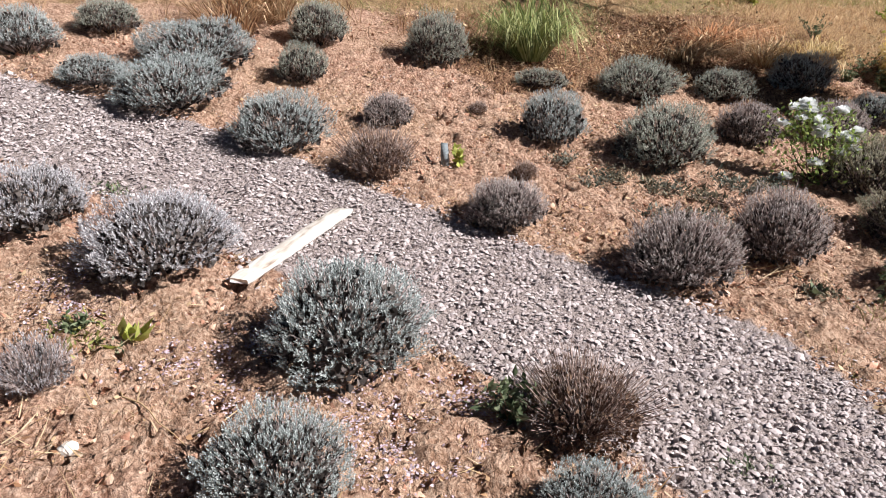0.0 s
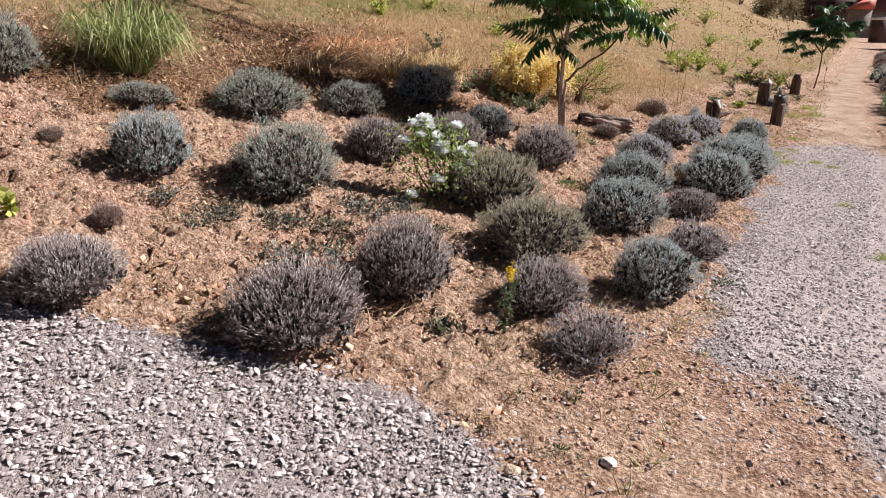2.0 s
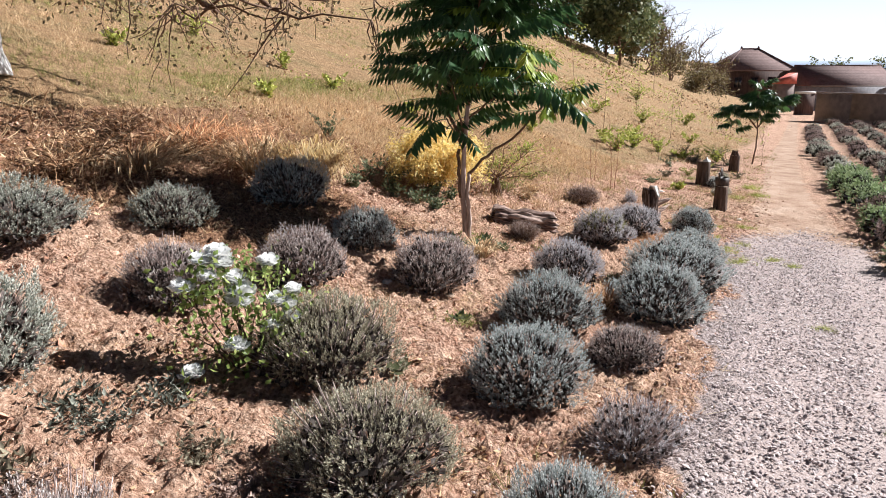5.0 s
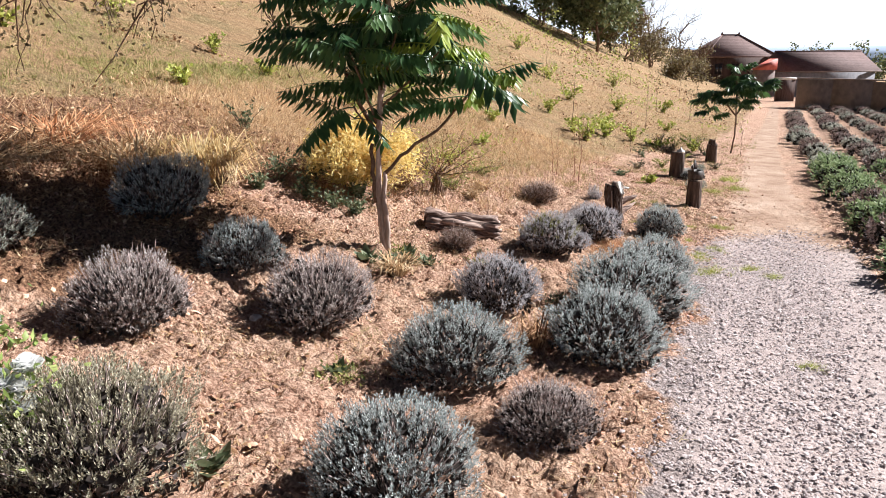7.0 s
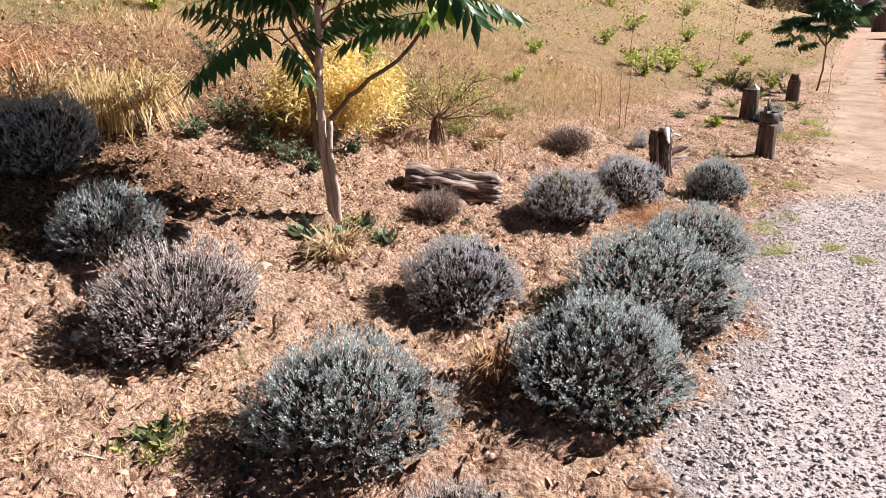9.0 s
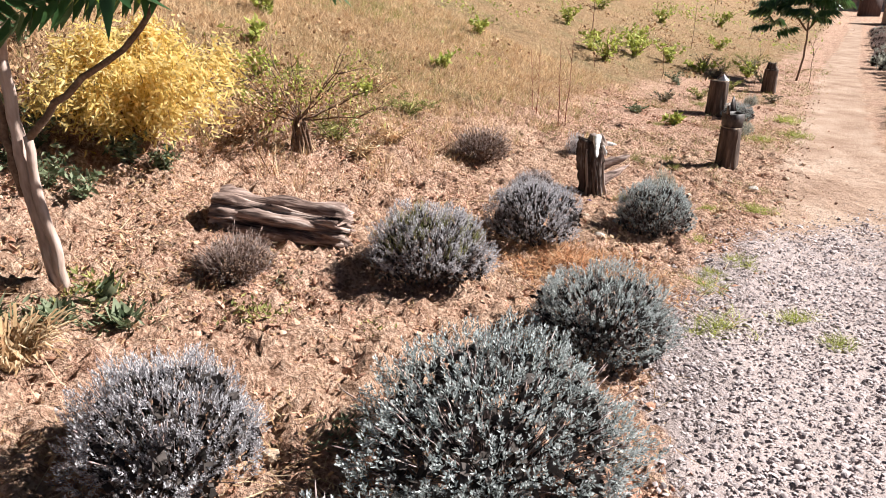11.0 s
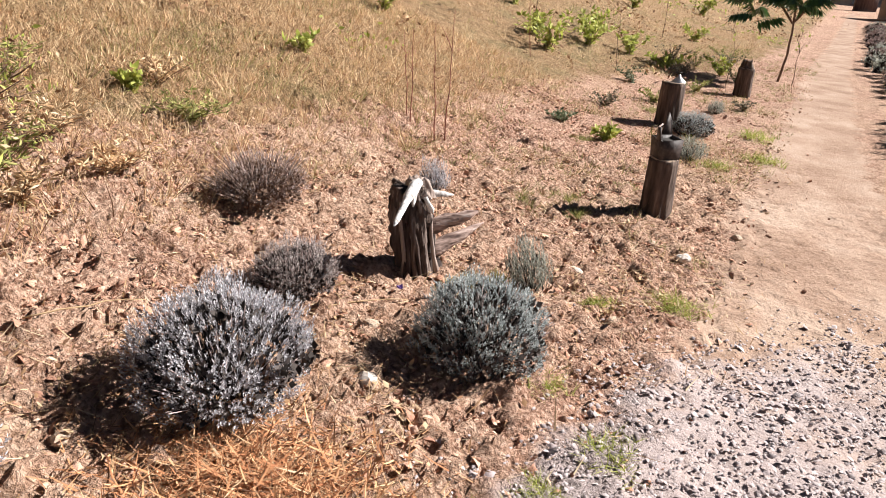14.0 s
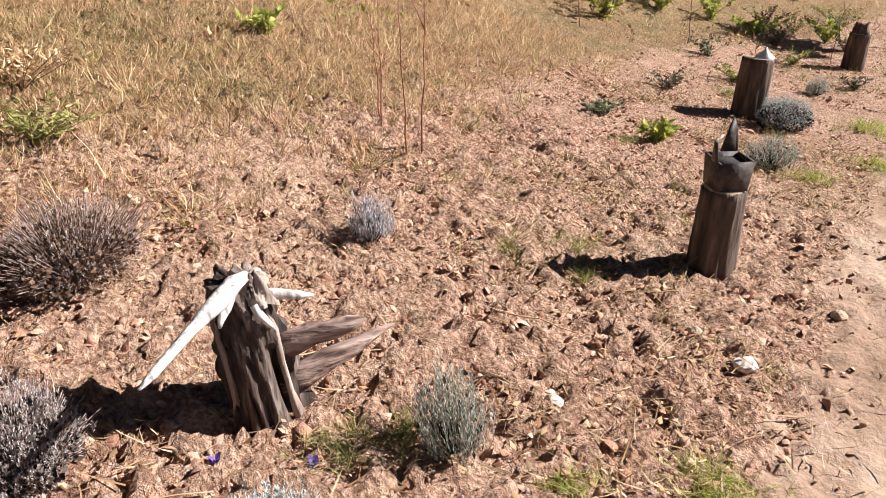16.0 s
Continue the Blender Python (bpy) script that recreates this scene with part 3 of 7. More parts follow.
def build_litter():
    rng = np.random.default_rng(13)
    free = lambda x, y: (1 - gravel_mask(x, y)) * (1 - 0.8 * dirt_mask(x, y)) * (0.12 + 0.88 * patchy(x, y) ** 1.5)
    at = np.concatenate([pick(8000, (-6.5, -0.7, -0.5, 7.0), free, rng), pick(22000, (-6.0, -0.6, 6.0, 16.5), free, rng)])
    n = len(at)
    at[:, 2] += rng.uniform(0.004, 0.02, n)
    ln = rng.gamma(3.0, 0.018, n) + 0.015
    sc = np.stack([rng.uniform(0.0022, 0.0055, n), ln * 0.6, ln], 1)
    scatter_stuff("straw_litter", "pale dry straw and stem bits strewn on soil", "straw", M_STRAW, BLADE_V, BLADE_F, at, flat_rot(n, 0.14, rng), sc)
    # dead leaves, thick under the bank, thin elsewhere
    at = np.concatenate([
        pick(9000, (-7.0, -4.3, 3.5, 10.6), lambda x, y: 0.06 + 0.94 * litter_mask(x, y), rng),
        pick(17000, (-6.0, -1.0, 3.0, 16.0), free, rng), pick(1800, (-5.5, -1.0, -0.3, 3.5), free, rng), pick(5000, (-3.6, -0.8, 14.0, 25.0), free, rng),
        pick(1500, (-4.6, -3.0, 9.0, 12.5), free, rng)])
    n = len(at)
    at[:, 2] += rng.uniform(0.006, 0.035, n)
    ln = np.minimum(rng.gamma(3.0, 0.006, n) + 0.008, 0.036)
    ln[:9000] *= 1.7
    sc = np.stack([ln * rng.uniform(0.3, 0.65, n), ln, ln], 1)
    scatter_stuff("leaf_litter", "curled rusty-brown dead leaves under the bank", "leaf litter", M_LEAFLIT, PIP_V, PIP_F, at, flat_rot(n, 0.35, rng), sc)
    # faded lilac bits in drifts round the first bushes
    spots = np.array([(-2.3, 0.62), (-2.05, 0.5), (-1.9, 0.95), (-1.75, 1.15), (-3.3, 0.35), (-2.75, 0.1), (-3.0, 0.1), (-1.85, 0.75), (-2.35, 0.35), (-1.6, 0.8), (-1.55, 0.98)])
    at = spots[rng.integers(0, len(spots), 4200)] + rng.normal(0, 0.075, (4200, 2))
    at = np.column_stack([at, ground_z(at[:, 0], at[:, 1]) + rng.uniform(0.005, 0.02, 4200)])
    ln = rng.uniform(0.006, 0.017, 4200)
    scatter_stuff("lilac_bits", "faded lilac flower bits fallen on the soil", "flower litter", M_PETAL, PIP_V, PIP_F, at, flat_rot(4200, 0.4, rng), np.stack([ln * 0.7, ln, ln], 1))


def tuft(rng, blades=8, wide=0.5):
    """A tuft of bending blades, one unit high."""
    az = rng.uniform(0, 6.28, blades)
    d = np.stack([np.cos(az) * wide * rng.uniform(0.1, 1, blades), np.sin(az) * wide * rng.uniform(0.1, 1, blades), np.ones(blades)], 1)
    ln = rng.uniform(0.55, 1.0, blades)
    at = np.column_stack([rng.normal(0, 0.1, (blades, 2)), np.zeros(blades)])
    return strew(BLADE_V, BLADE_F, bases(d, rng.uniform(0, 6.28, blades)), np.stack([0.024 * np.ones(blades), ln, ln], 1), at)


def build_grass():
    rng = np.random.default_rng(14)
    tv, tf = tuft(rng, 5, 0.95)
    at = np.concatenate([
        pick(21000, (-8.0, -3.0, 9.5, 17.0), lambda x, y: turf_mask(x, y), rng),
        pick(8000, (-12.0, -2.0, 16.0, 30.0), lambda x, y: turf_mask(x, y), rng),
        pick(11000, (-13.0, -5.8, 2.5, 12.0), lambda x, y: turf_mask(x, y), rng),
        pick(3200, (-30.0, -1.8, 22.0, 62.0), lambda x, y: turf_mask(x, y), rng),
        pick(3200, (-5.5, -3.0, 9.8, 15.0), lambda x, y: 0.3 + 0.7 * patchy(x, y), rng)])
    n = len(at)
    dist = np.hypot(at[:, 0] + 0.6, at[:, 1] - 6)
    h = rng.gamma(4.0, 0.013, n) + 0.022
    sc = np.stack([h * (1.25 + 0.04 * dist), h * (1.25 + 0.04 * dist), h], 1)
    green = np.array([noise.noise(Vector((p[0] * 0.55, p[1] * 0.4, 3.0))) for p in at]) + rng.normal(0, 0.25, n) + 0.55 * sstep(5.8, 8.0, -at[:, 0]) > 0.42
    rot = upright(n, 0.2, rng)
    scatter_stuff("dry_grass", "dry straw-coloured grass on the hillside", "grass", M_DRYGRASS, tv, tf, at[~green], rot[~green], sc[~green])
    scatter_stuff("green_grass", "patchy olive-green grass on the hillside", "grass", M_GREENGRASS, tv, tf, at[green], rot[green], sc[green])
    # dry weeds standing in the litter under the bank and through the bed's upper edge
    at = np.concatenate([
        pick(900, (-7.2, -4.5, 3.0, 10.5), lambda x, y: 0.1 + 0.9 * litter_mask(x, y), rng),
        pick(260, (-5.2, -3.0, 9.2, 13.5), lambda x, y: 1 - 0.6 * turf_mask(x, y), rng),
        pick(420, (-8.5, -5.8, -0.5, 5.0), lambda x, y: sstep(5.9, 6.6, -x), rng)])
    n = len(at)
    h = rng.gamma(4.0, 0.024, n) + 0.04
    scatter_stuff("bank_weeds", "rusty dry weeds and stalks under the bank", "dry weeds", M_LEAFLIT, tv, tf, at, upright(n, 0.35, rng), np.stack([h * 1.1, h * 1.1, h], 1))
    # low leafy weeds in patches over the hillside
    spots = pick(330, (-22.0, -2.0, 9.0, 48.0), lambda x, y: turf_mask(x, y), rng)
    k = rng.integers(0, len(spots), 15000)
    far = np.hypot(spots[k, 0], spots[k, 1] - 5)
    at = spots[k, :2] + rng.normal(0, 1, (15000, 2)) * (0.10 + 0.012 * far)[:, None]
    at = np.column_stack([at, ground_z(at[:, 0], at[:, 1]) + rng.uniform(0.0, 0.09, 15000)])
    ln = rng.uniform(0.03, 0.07, 15000) * (0.7 + 0.035 * far)
    rot, sc = bases(rng.normal(0, 1, (15000, 3)), rng.uniform(0, 6.28, 15000)), np.stack([ln * 0.5, ln, ln], 1)
    pickk = (k % 3) == 0
    scatter_stuff("hillside_weeds", "low yellow-green weeds over the hillside", "weeds", M_LIME, PIP_V, PIP_F, at[pickk], rot[pickk], sc[pickk])
    scatter_stuff("hillside_weeds", "low brown withered weeds over the hillside", "weeds", M_LEAFLIT, PIP_V, PIP_F, at[~pickk], rot[~pickk], sc[~pickk])
    # short verge grass by the path
    at = np.concatenate([
        pick(1100, (-3.0, -0.9, 12.8, 26.0), lambda x, y: (1 - 0.8 * dirt_mask(x, y)) * patchy(x, y), rng),
        pick(500, (0.1, 1.2, 6.0, 26.0), lambda x, y: 1 - 0.9 * dirt_mask(x, y), rng),
        pick(160, (-1.5, -0.6, 2.6, 5.2), lambda x, y: 1 - gravel_mask(x, y), rng)])
    n = len(at)
    h = rng.gamma(5.0, 0.009, n) + 0.02
    scatter_stuff("verge_grass", "short yellow-green grass along the path verge", "grass", M_GREENGRASS, tv, tf, at, upright(n, 0.2, rng), np.stack([h * 1.8, h * 1.8, h], 1))


# ---- lavender bushes ----
# name: leaves, stalks, sprig count, stalk count, sprig length, uprightness
KINDS = {
    "sage": (M_SAGE, M_STALK, 2200, 220, 0.040, 0.5),
    "silver": (M_SILVER, M_STALK, 2300, 140, 0.040, 0.45),
    "green": (M_GREENLAV, M_BROWNSTALK, 1900, 360, 0.042, 0.5),
    "mauve": (M_MAUVE, M_STALK, 1700, 800, 0.038, 0.6),
    "brown": (M_MAUVE, M_BROWNSTALK, 420, 1500, 0.034, 0.7),
    "mixed": (M_OLIVE, M_STALK, 2000, 420, 0.038, 0.55),
    "grassy": (M_SILVER, M_STALK, 1900, 420, 0.042, 0.45),
    "wispy": (M_SILVER, M_STALK, 700, 620, 0.050, 0.7),
    "young": (M_GREENLAV, M_BROWNSTALK, 520, 30, 0.085, 0.8),
    "pale": (M_SILVER, M_STALK, 420, 60, 0.10, 0.75),
}
LABELS = {
    "sage": "rounded blue-grey lavender bush in bare reddish soil",
    "silver": "silvery lavender bush with pale grey shoots",
    "green": "grey-green lavender bush clipped to a dome",
    "mauve": "mauve-grey lavender bush with spent flower stalks",
    "brown": "withered brown lavender bush with bare stalks",
    "young": "small young pale-green lavender plant in bare soil",
    "pale": "small young silvery lavender plant in bare soil",
    "grassy": "silvery lavender bush with green grass growing through its top",
    "wispy": "sparse wispy pale grey lavender bush with loose shoots",
    "mixed": "grey lavender bush overgrown with green grassy shoots",
}


def dome_points(n, rng, low=-0.25):
    """Places and normals on a lumpy dome, 0.3 m in radius and 0.34 m high."""
    az = rng.uniform(0, 6.28, n)
    c = rng.uniform(low, 1.0, n)
    s = np.sqrt(1 - c * c)
    d = np.stack([np.cos(az) * s, np.sin(az) * s, c], 1)
    off = rng.uniform(0, 50)
    lump = np.array([1 + 0.32 * noise.noise(Vector(q * 1.7) + Vector((off, 0, 0))) + 0.19 * noise.noise(Vector(q * 5.0) + Vector((0, off, 0))) for q in d])
    p = d * lump[:, None] * np.array([0.3, 0.3, 0.20]) + np.array([0, 0, 0.135])
    return p, d


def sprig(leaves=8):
    """A short upright shoot, knobbly with short narrow leaves, one unit long; with the base-to-tip tone of each place
    along it.
    """
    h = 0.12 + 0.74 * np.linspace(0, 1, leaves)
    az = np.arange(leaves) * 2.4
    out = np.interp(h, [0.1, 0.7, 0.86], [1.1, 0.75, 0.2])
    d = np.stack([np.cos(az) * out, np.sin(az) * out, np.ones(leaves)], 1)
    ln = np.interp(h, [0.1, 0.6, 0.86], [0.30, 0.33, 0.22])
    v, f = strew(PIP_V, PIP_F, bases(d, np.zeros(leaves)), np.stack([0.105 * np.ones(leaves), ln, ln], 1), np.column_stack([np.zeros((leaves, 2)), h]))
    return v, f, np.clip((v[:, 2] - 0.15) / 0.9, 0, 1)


# tone per place: 0 at the shade-dark inner base, 1 at the young tip
def tip_tone(me, val):
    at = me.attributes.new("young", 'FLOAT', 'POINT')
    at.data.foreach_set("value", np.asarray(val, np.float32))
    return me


def bush(kind, seed, name="lavender_bush"):
    """A lavender bush with foliage, spent stalks and a woody base."""
    leaf, stalk, n, k, ln, up = KINDS[kind]
    rng = np.random.default_rng(seed)
    root = thing(name, LABELS[kind], "lavender bush", group="lavender bushes in the bed")
    p, d = dome_points(n, rng)
    loose = (0.55, 1.12) if kind == "wispy" else (0.5, 1.05) if kind in ("young", "pale") else (0.92, 1.05)
    p = p * rng.uniform(*loose, (n, 1))
    way = d * (1 - up) + np.array([0, 0, up]) + rng.normal(0, 0.22, d.shape)
    size = ln * (0.6 + 0.55 * rng.uniform(0, 1, n) + 0.45 * rng.uniform(0, 1, n) ** 6)
    at = p - way / np.linalg.norm(way, axis=1, keepdims=True) * size[:, None] * 0.75
    at[:, 2] = np.maximum(at[:, 2], 0.0)
    tv, tf, ty = sprig()
    v, f = strew(tv, tf, bases(way, rng.uniform(0, 6.28, n)), size, at)
    part("foliage", tip_tone(make_mesh("foliage", v, f), np.tile(ty, n)), leaf, root)
    # spent stalks: thin triangular rods with a small head
    p, d = dome_points(k, rng, 0.0 if kind == "brown" else -0.25)
    tip = p * (0.55 + 0.65 * rng.uniform(0, 1, (k, 1)) if kind == "brown" else 0.90 + 0.19 * rng.uniform(0, 1, (k, 1)) ** 2)
    if kind == "brown":
        tip = tip + rng.normal(0, 0.03, tip.shape)
        tip[:, 2] = np.maximum(tip[:, 2], 0.02)
    foot = p * np.array([0.35, 0.35, 0.2]) + rng.normal(0, 0.015, p.shape)
    run = tip - foot
    lng = np.linalg.norm(run, axis=1)
    rod_v = [(1, 0, 0), (-0.5, 0.87, 0), (-0.5, -0.87, 0), (0.8, 0, 0.85), (-0.4, 0.7, 0.85), (-0.4, -0.7, 0.85), (1.7, 0, 0.9), (-0.9, 1.5, 0.9), (-0.9, -1.5, 0.9), (0, 0, 1.0)]
    rod_f = [(0, 1, 4), (0, 4, 3), (1, 2, 5), (1, 5, 4), (2, 0, 3), (2, 3, 5), (3, 4, 7), (3, 7, 6), (4, 5, 8), (4, 8, 7), (5, 3, 6), (5, 6, 8), (6, 7, 9), (7, 8, 9), (8, 6, 9)]
    v, f = strew(rod_v, rod_f, bases(run, rng.uniform(0, 6.28, k)), np.stack([0.0016 * np.ones(k), 0.0016 * np.ones(k), lng], 1), foot)
    part("dead_growth", make_mesh("dead_growth", v, f), stalk, root)
    # woody inside
    core = Soup()
    m = 26
    az, rise = rng.uniform(0, 6.28, m), rng.uniform(0.25, 1.3, m)
    for a, r in zip(az, rise):
        end = np.array([math.cos(a) * math.cos(r) * 0.23, math.sin(a) * math.cos(r) * 0.23, 0.05 + 0.18 * math.sin(r)])
        core.add(*tube(bent((0, 0, -0.02), end, 0.02, 4), [0.012, 0.009, 0.006, 0.003], 5))
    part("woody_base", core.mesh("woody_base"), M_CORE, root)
    # inner leaves whose dark tone stands in for shade between the shoots
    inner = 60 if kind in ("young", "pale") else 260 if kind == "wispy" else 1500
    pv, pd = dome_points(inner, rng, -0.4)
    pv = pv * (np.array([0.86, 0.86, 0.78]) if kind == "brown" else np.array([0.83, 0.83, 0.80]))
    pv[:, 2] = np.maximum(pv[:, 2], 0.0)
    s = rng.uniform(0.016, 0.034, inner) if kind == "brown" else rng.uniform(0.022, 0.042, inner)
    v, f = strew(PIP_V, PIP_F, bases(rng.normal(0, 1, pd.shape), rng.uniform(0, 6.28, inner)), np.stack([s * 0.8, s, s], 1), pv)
    part("inner_foliage", make_mesh("inner_foliage", v, f), M_TWIG if kind == "brown" else M_INNER, root, "dark leaves filling the shaded inside of the bush")
    if kind in ("mixed", "grassy"):
        gv, gd = dome_points(120, rng, 0.25)
        hv, hf = tuft(rng, 7, 0.5)
        v, f = strew(hv, hf, bases(gd * 0.3 + np.array([0, 0, 0.8]), rng.uniform(0, 6.28, 120)), rng.uniform(0.05, 0.11, 120), gv * np.array([0.9, 0.9, 0.8]))
        part("grass_growth", make_mesh("grass_growth", v, f), M_GREENGRASS if kind == "grassy" else M_OLIVE, root, "yellow-green grass growing through")["kind"] = "stuff"
    return root


def set_bush(proto, used, x, y, r, h, rng, turn=None):
    s, sz = r / 0.31, h / 0.345
    m = Matrix.Translation((x, y, gz(x, y) - 0.005)) @ Matrix.Rotation(rng.uniform(0, 6.28) if turn is None else turn, 4, 'Z') @ Matrix.Rotation(rng.normal(0, 0.08), 4, 'X') @ Matrix.Diagonal((s * rng.uniform(0.88, 1.12), s * rng.uniform(0.88, 1.12), sz, 1))
    if proto not in used:
        used.add(proto)
        proto.matrix_world = m
        return proto
    ob = copy_thing(proto, Matrix.Identity(4))
    ob.matrix_world = m
    return ob


def build_bed():
    rng = np.random.default_rng(21)
    protos = {k: [bush(k, 100 + 10 * i + j) for j in range(3 if k in ("sage", "mauve", "green") else 1 if k in ("pale", "grassy") else 2)] for i, k in enumerate(KINDS)}
    used = set()
    bed = {
        "sage": "-5.85 .30 .25 .32; -5.49 1.38 .42 .36; -4.82 1.02 .36 .33; -5.21 .63 .21 .22; -4.09 1.45 .25 .34; -3.83 3.38 .265 .37; -2.15 .91 .28 .36; -1.63 .45 .21 .24; -1.12 1.15 .16 .18; -1.06 4.51 .24 .34; -1.61 5.65 .26 .37; -1.85 6.72 .285 .37; -1.29 7.57 .325 .40; -1.33 8.45 .40 .43; -1.32 9.5 .345 .35; -1.52 11.24 .23 .34; -4.38 7.35 .33 .41; -1.72 16.33 .21 .22; -3.47 7.08 .22 .33",
        "silver": "-3.45 .05 .24 .30; -2.97 .48 .31 .33; -2.06 7.88 .245 .37; -2.04 10.5 .265 .36",
        "green": "-6.26 .95 .22 .27; -5.99 2.58 .26 .37; -5.17 2.05 .2 .29; -5.54 3.48 .31 .43; -4.84 4.13 .22 .18; -4.51 4.97 .365 .35; -3.33 3.98 .37 .42; -4.35 6.02 .285 .30",
        "mauve": "-2.86 2.2 .215 .27; -3.49 5.18 .24 .33; -2.09 2.68 .24 .35; -2.05 3.45 .265 .38; -1.29 6.45 .2 .24; -2.73 6.82 .3 .38; -3.26 6.03 .285 .37; -4.32 2.3 .18 .23; -1.47 3.84 .215 .27; -2.31 11.15 .18 .22",
        "brown": "-3.61 1.84 .22 .29; -1.46 1.43 .20 .25; -3.34 2.73 .08 .13; -2.81 8.89 .155 .19; -3.0 11.7 .25 .25; -4.42 3.15 .08 .1",
        "wispy": "-1.03 5.45 .225 .25; -1.08 3.51 .19 .23; -2.38 -.06 .12 .18",
        "young": "-1.6 11.93 .10 .27; -1.74 17.8 .1 .17; -1.55 15.29 .15 .2",
        "pale": "-2.55 12.69 .09 .22",
        "mixed": "-1.83 4.52 .31 .36; -2.42 5.1 .32 .43",
        "grassy": "-2.2 9.55 .32 .38",
    }
    for kind, text in bed.items():
        for i, row in enumerate(text.split(";")):
            x, y, r, h = map(float, row.split())
            set_bush(protos[kind][i % len(protos[kind])], used, x, y, r, h, rng)
    # rows of lavender in the field across the path
    far = [field_bush(300, M_FIELDGREEN, "green"), field_bush(301, M_GREENLAV, "sage"), field_bush(302, M_STALK, "mauve")]
    fused = set()
    for row in range(5):
        y = 10.6 + 0.35 * row
        while y < 50:
            x = 0.82 + row * 1.05 - 0.046 * min(y - 11.6, 14.5) + rng.normal(0, 0.05)
            if not (row == 0 and y > 40):
                r = rng.uniform(0.29, 0.38) * (1.0 if y < 20 else 0.78)
                k = 0 if (y < 19 and row < 2 and rng.uniform() < 0.7) else (1 if rng.uniform() < 0.45 else 2)
                set_bush(far[k], fused, x, y, r, r * rng.uniform(1.0, 1.25), rng)
            y += rng.uniform(0.62, 0.85) if y < 24 else rng.uniform(0.85, 1.1)


def field_bush(seed, leaf, kind):
    """A lighter bush for the field rows."""
    rng = np.random.default_rng(seed)
    root = thing("lavender_plant", {"green": "green lavender plant in a field row", "sage": "grey-green lavender plant in a field row", "mauve": "mauve-grey lavender plant in a field row"}[kind], "lavender bush", group="lavender rows in the field")
    n = 120
    p, d = dome_points(n, rng)
    way = d * 0.5 + np.array([0, 0, 0.5]) + rng.normal(0, 0.16, d.shape)
    size = 0.125 * rng.uniform(0.7, 1.3, n)
    at = p - way / np.linalg.norm(way, axis=1, keepdims=True) * size[:, None] * 0.6
    at[:, 2] = np.maximum(at[:, 2], 0.0)
    tv, tf, ty = sprig(7)
    tv = tv * np.array([1.6, 1.6, 1.0])
    v, f = strew(tv, tf, bases(way, rng.uniform(0, 6.28, n)), size, at)
    part("foliage", tip_tone(make_mesh("foliage", v, f), np.tile(ty, n)), leaf, root)
    # near-black leaves inside: the plant's inner shade given as colour
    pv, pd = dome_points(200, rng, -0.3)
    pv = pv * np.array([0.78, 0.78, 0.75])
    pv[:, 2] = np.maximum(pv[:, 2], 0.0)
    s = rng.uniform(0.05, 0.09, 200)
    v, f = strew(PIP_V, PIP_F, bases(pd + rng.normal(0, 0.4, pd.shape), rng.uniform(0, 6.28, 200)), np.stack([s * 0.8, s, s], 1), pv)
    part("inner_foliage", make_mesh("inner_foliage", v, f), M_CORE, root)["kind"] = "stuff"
    return root


build_bed()

# ---- trees and shrubs ----


def compound_leaf(rng, pairs=12, droop=0.2, length=0.55, leaflet=0.13):
    """A long feathered leaf along +x that arches gently, its slim leaflets hanging in pairs like a curtain."""
    t = np.linspace(0, 1, 9)
    spine = np.stack([length * t, 0.03 * length * np.sin(3 * t), length * (0.20 * t - droop * t * t)], 1)
    soup = Soup()
    soup.add(*tube(spine, np.linspace(0.005, 0.0015, 9), 4))
    for i in range(pairs):
        q = 0.20 + 0.80 * i / (pairs - 1)
        p = np.array([np.interp(q, t, spine[:, k]) for k in range(3)])
        ln = leaflet * (0.62 + 0.5 * math.sin(math.pi * (0.12 + 0.72 * q))) * rng.uniform(0.88, 1.1)
        for side in (-1, 1):
            d = np.array([[0.22 + 0.25 * q + rng.normal(0, 0.06), side * rng.uniform(0.3, 0.6), rng.uniform(-1.0, -0.75)]])
            rot = bases(d, rng.normal(0, 0.25, 1))
            soup.add(*strew(LEAF_V, LEAF_F, rot, np.array([[ln * 0.29, ln * 0.5, ln]]), p[None]))
    end = spine[-1]
    soup.add(*strew(LEAF_V, LEAF_F, bases(np.array([[0.8, 0, -0.5]]), np.zeros(1)), np.array([[leaflet * 0.25, leaflet * 0.4, leaflet * 0.8]]), end[None]))
    return soup.mesh("leaf")


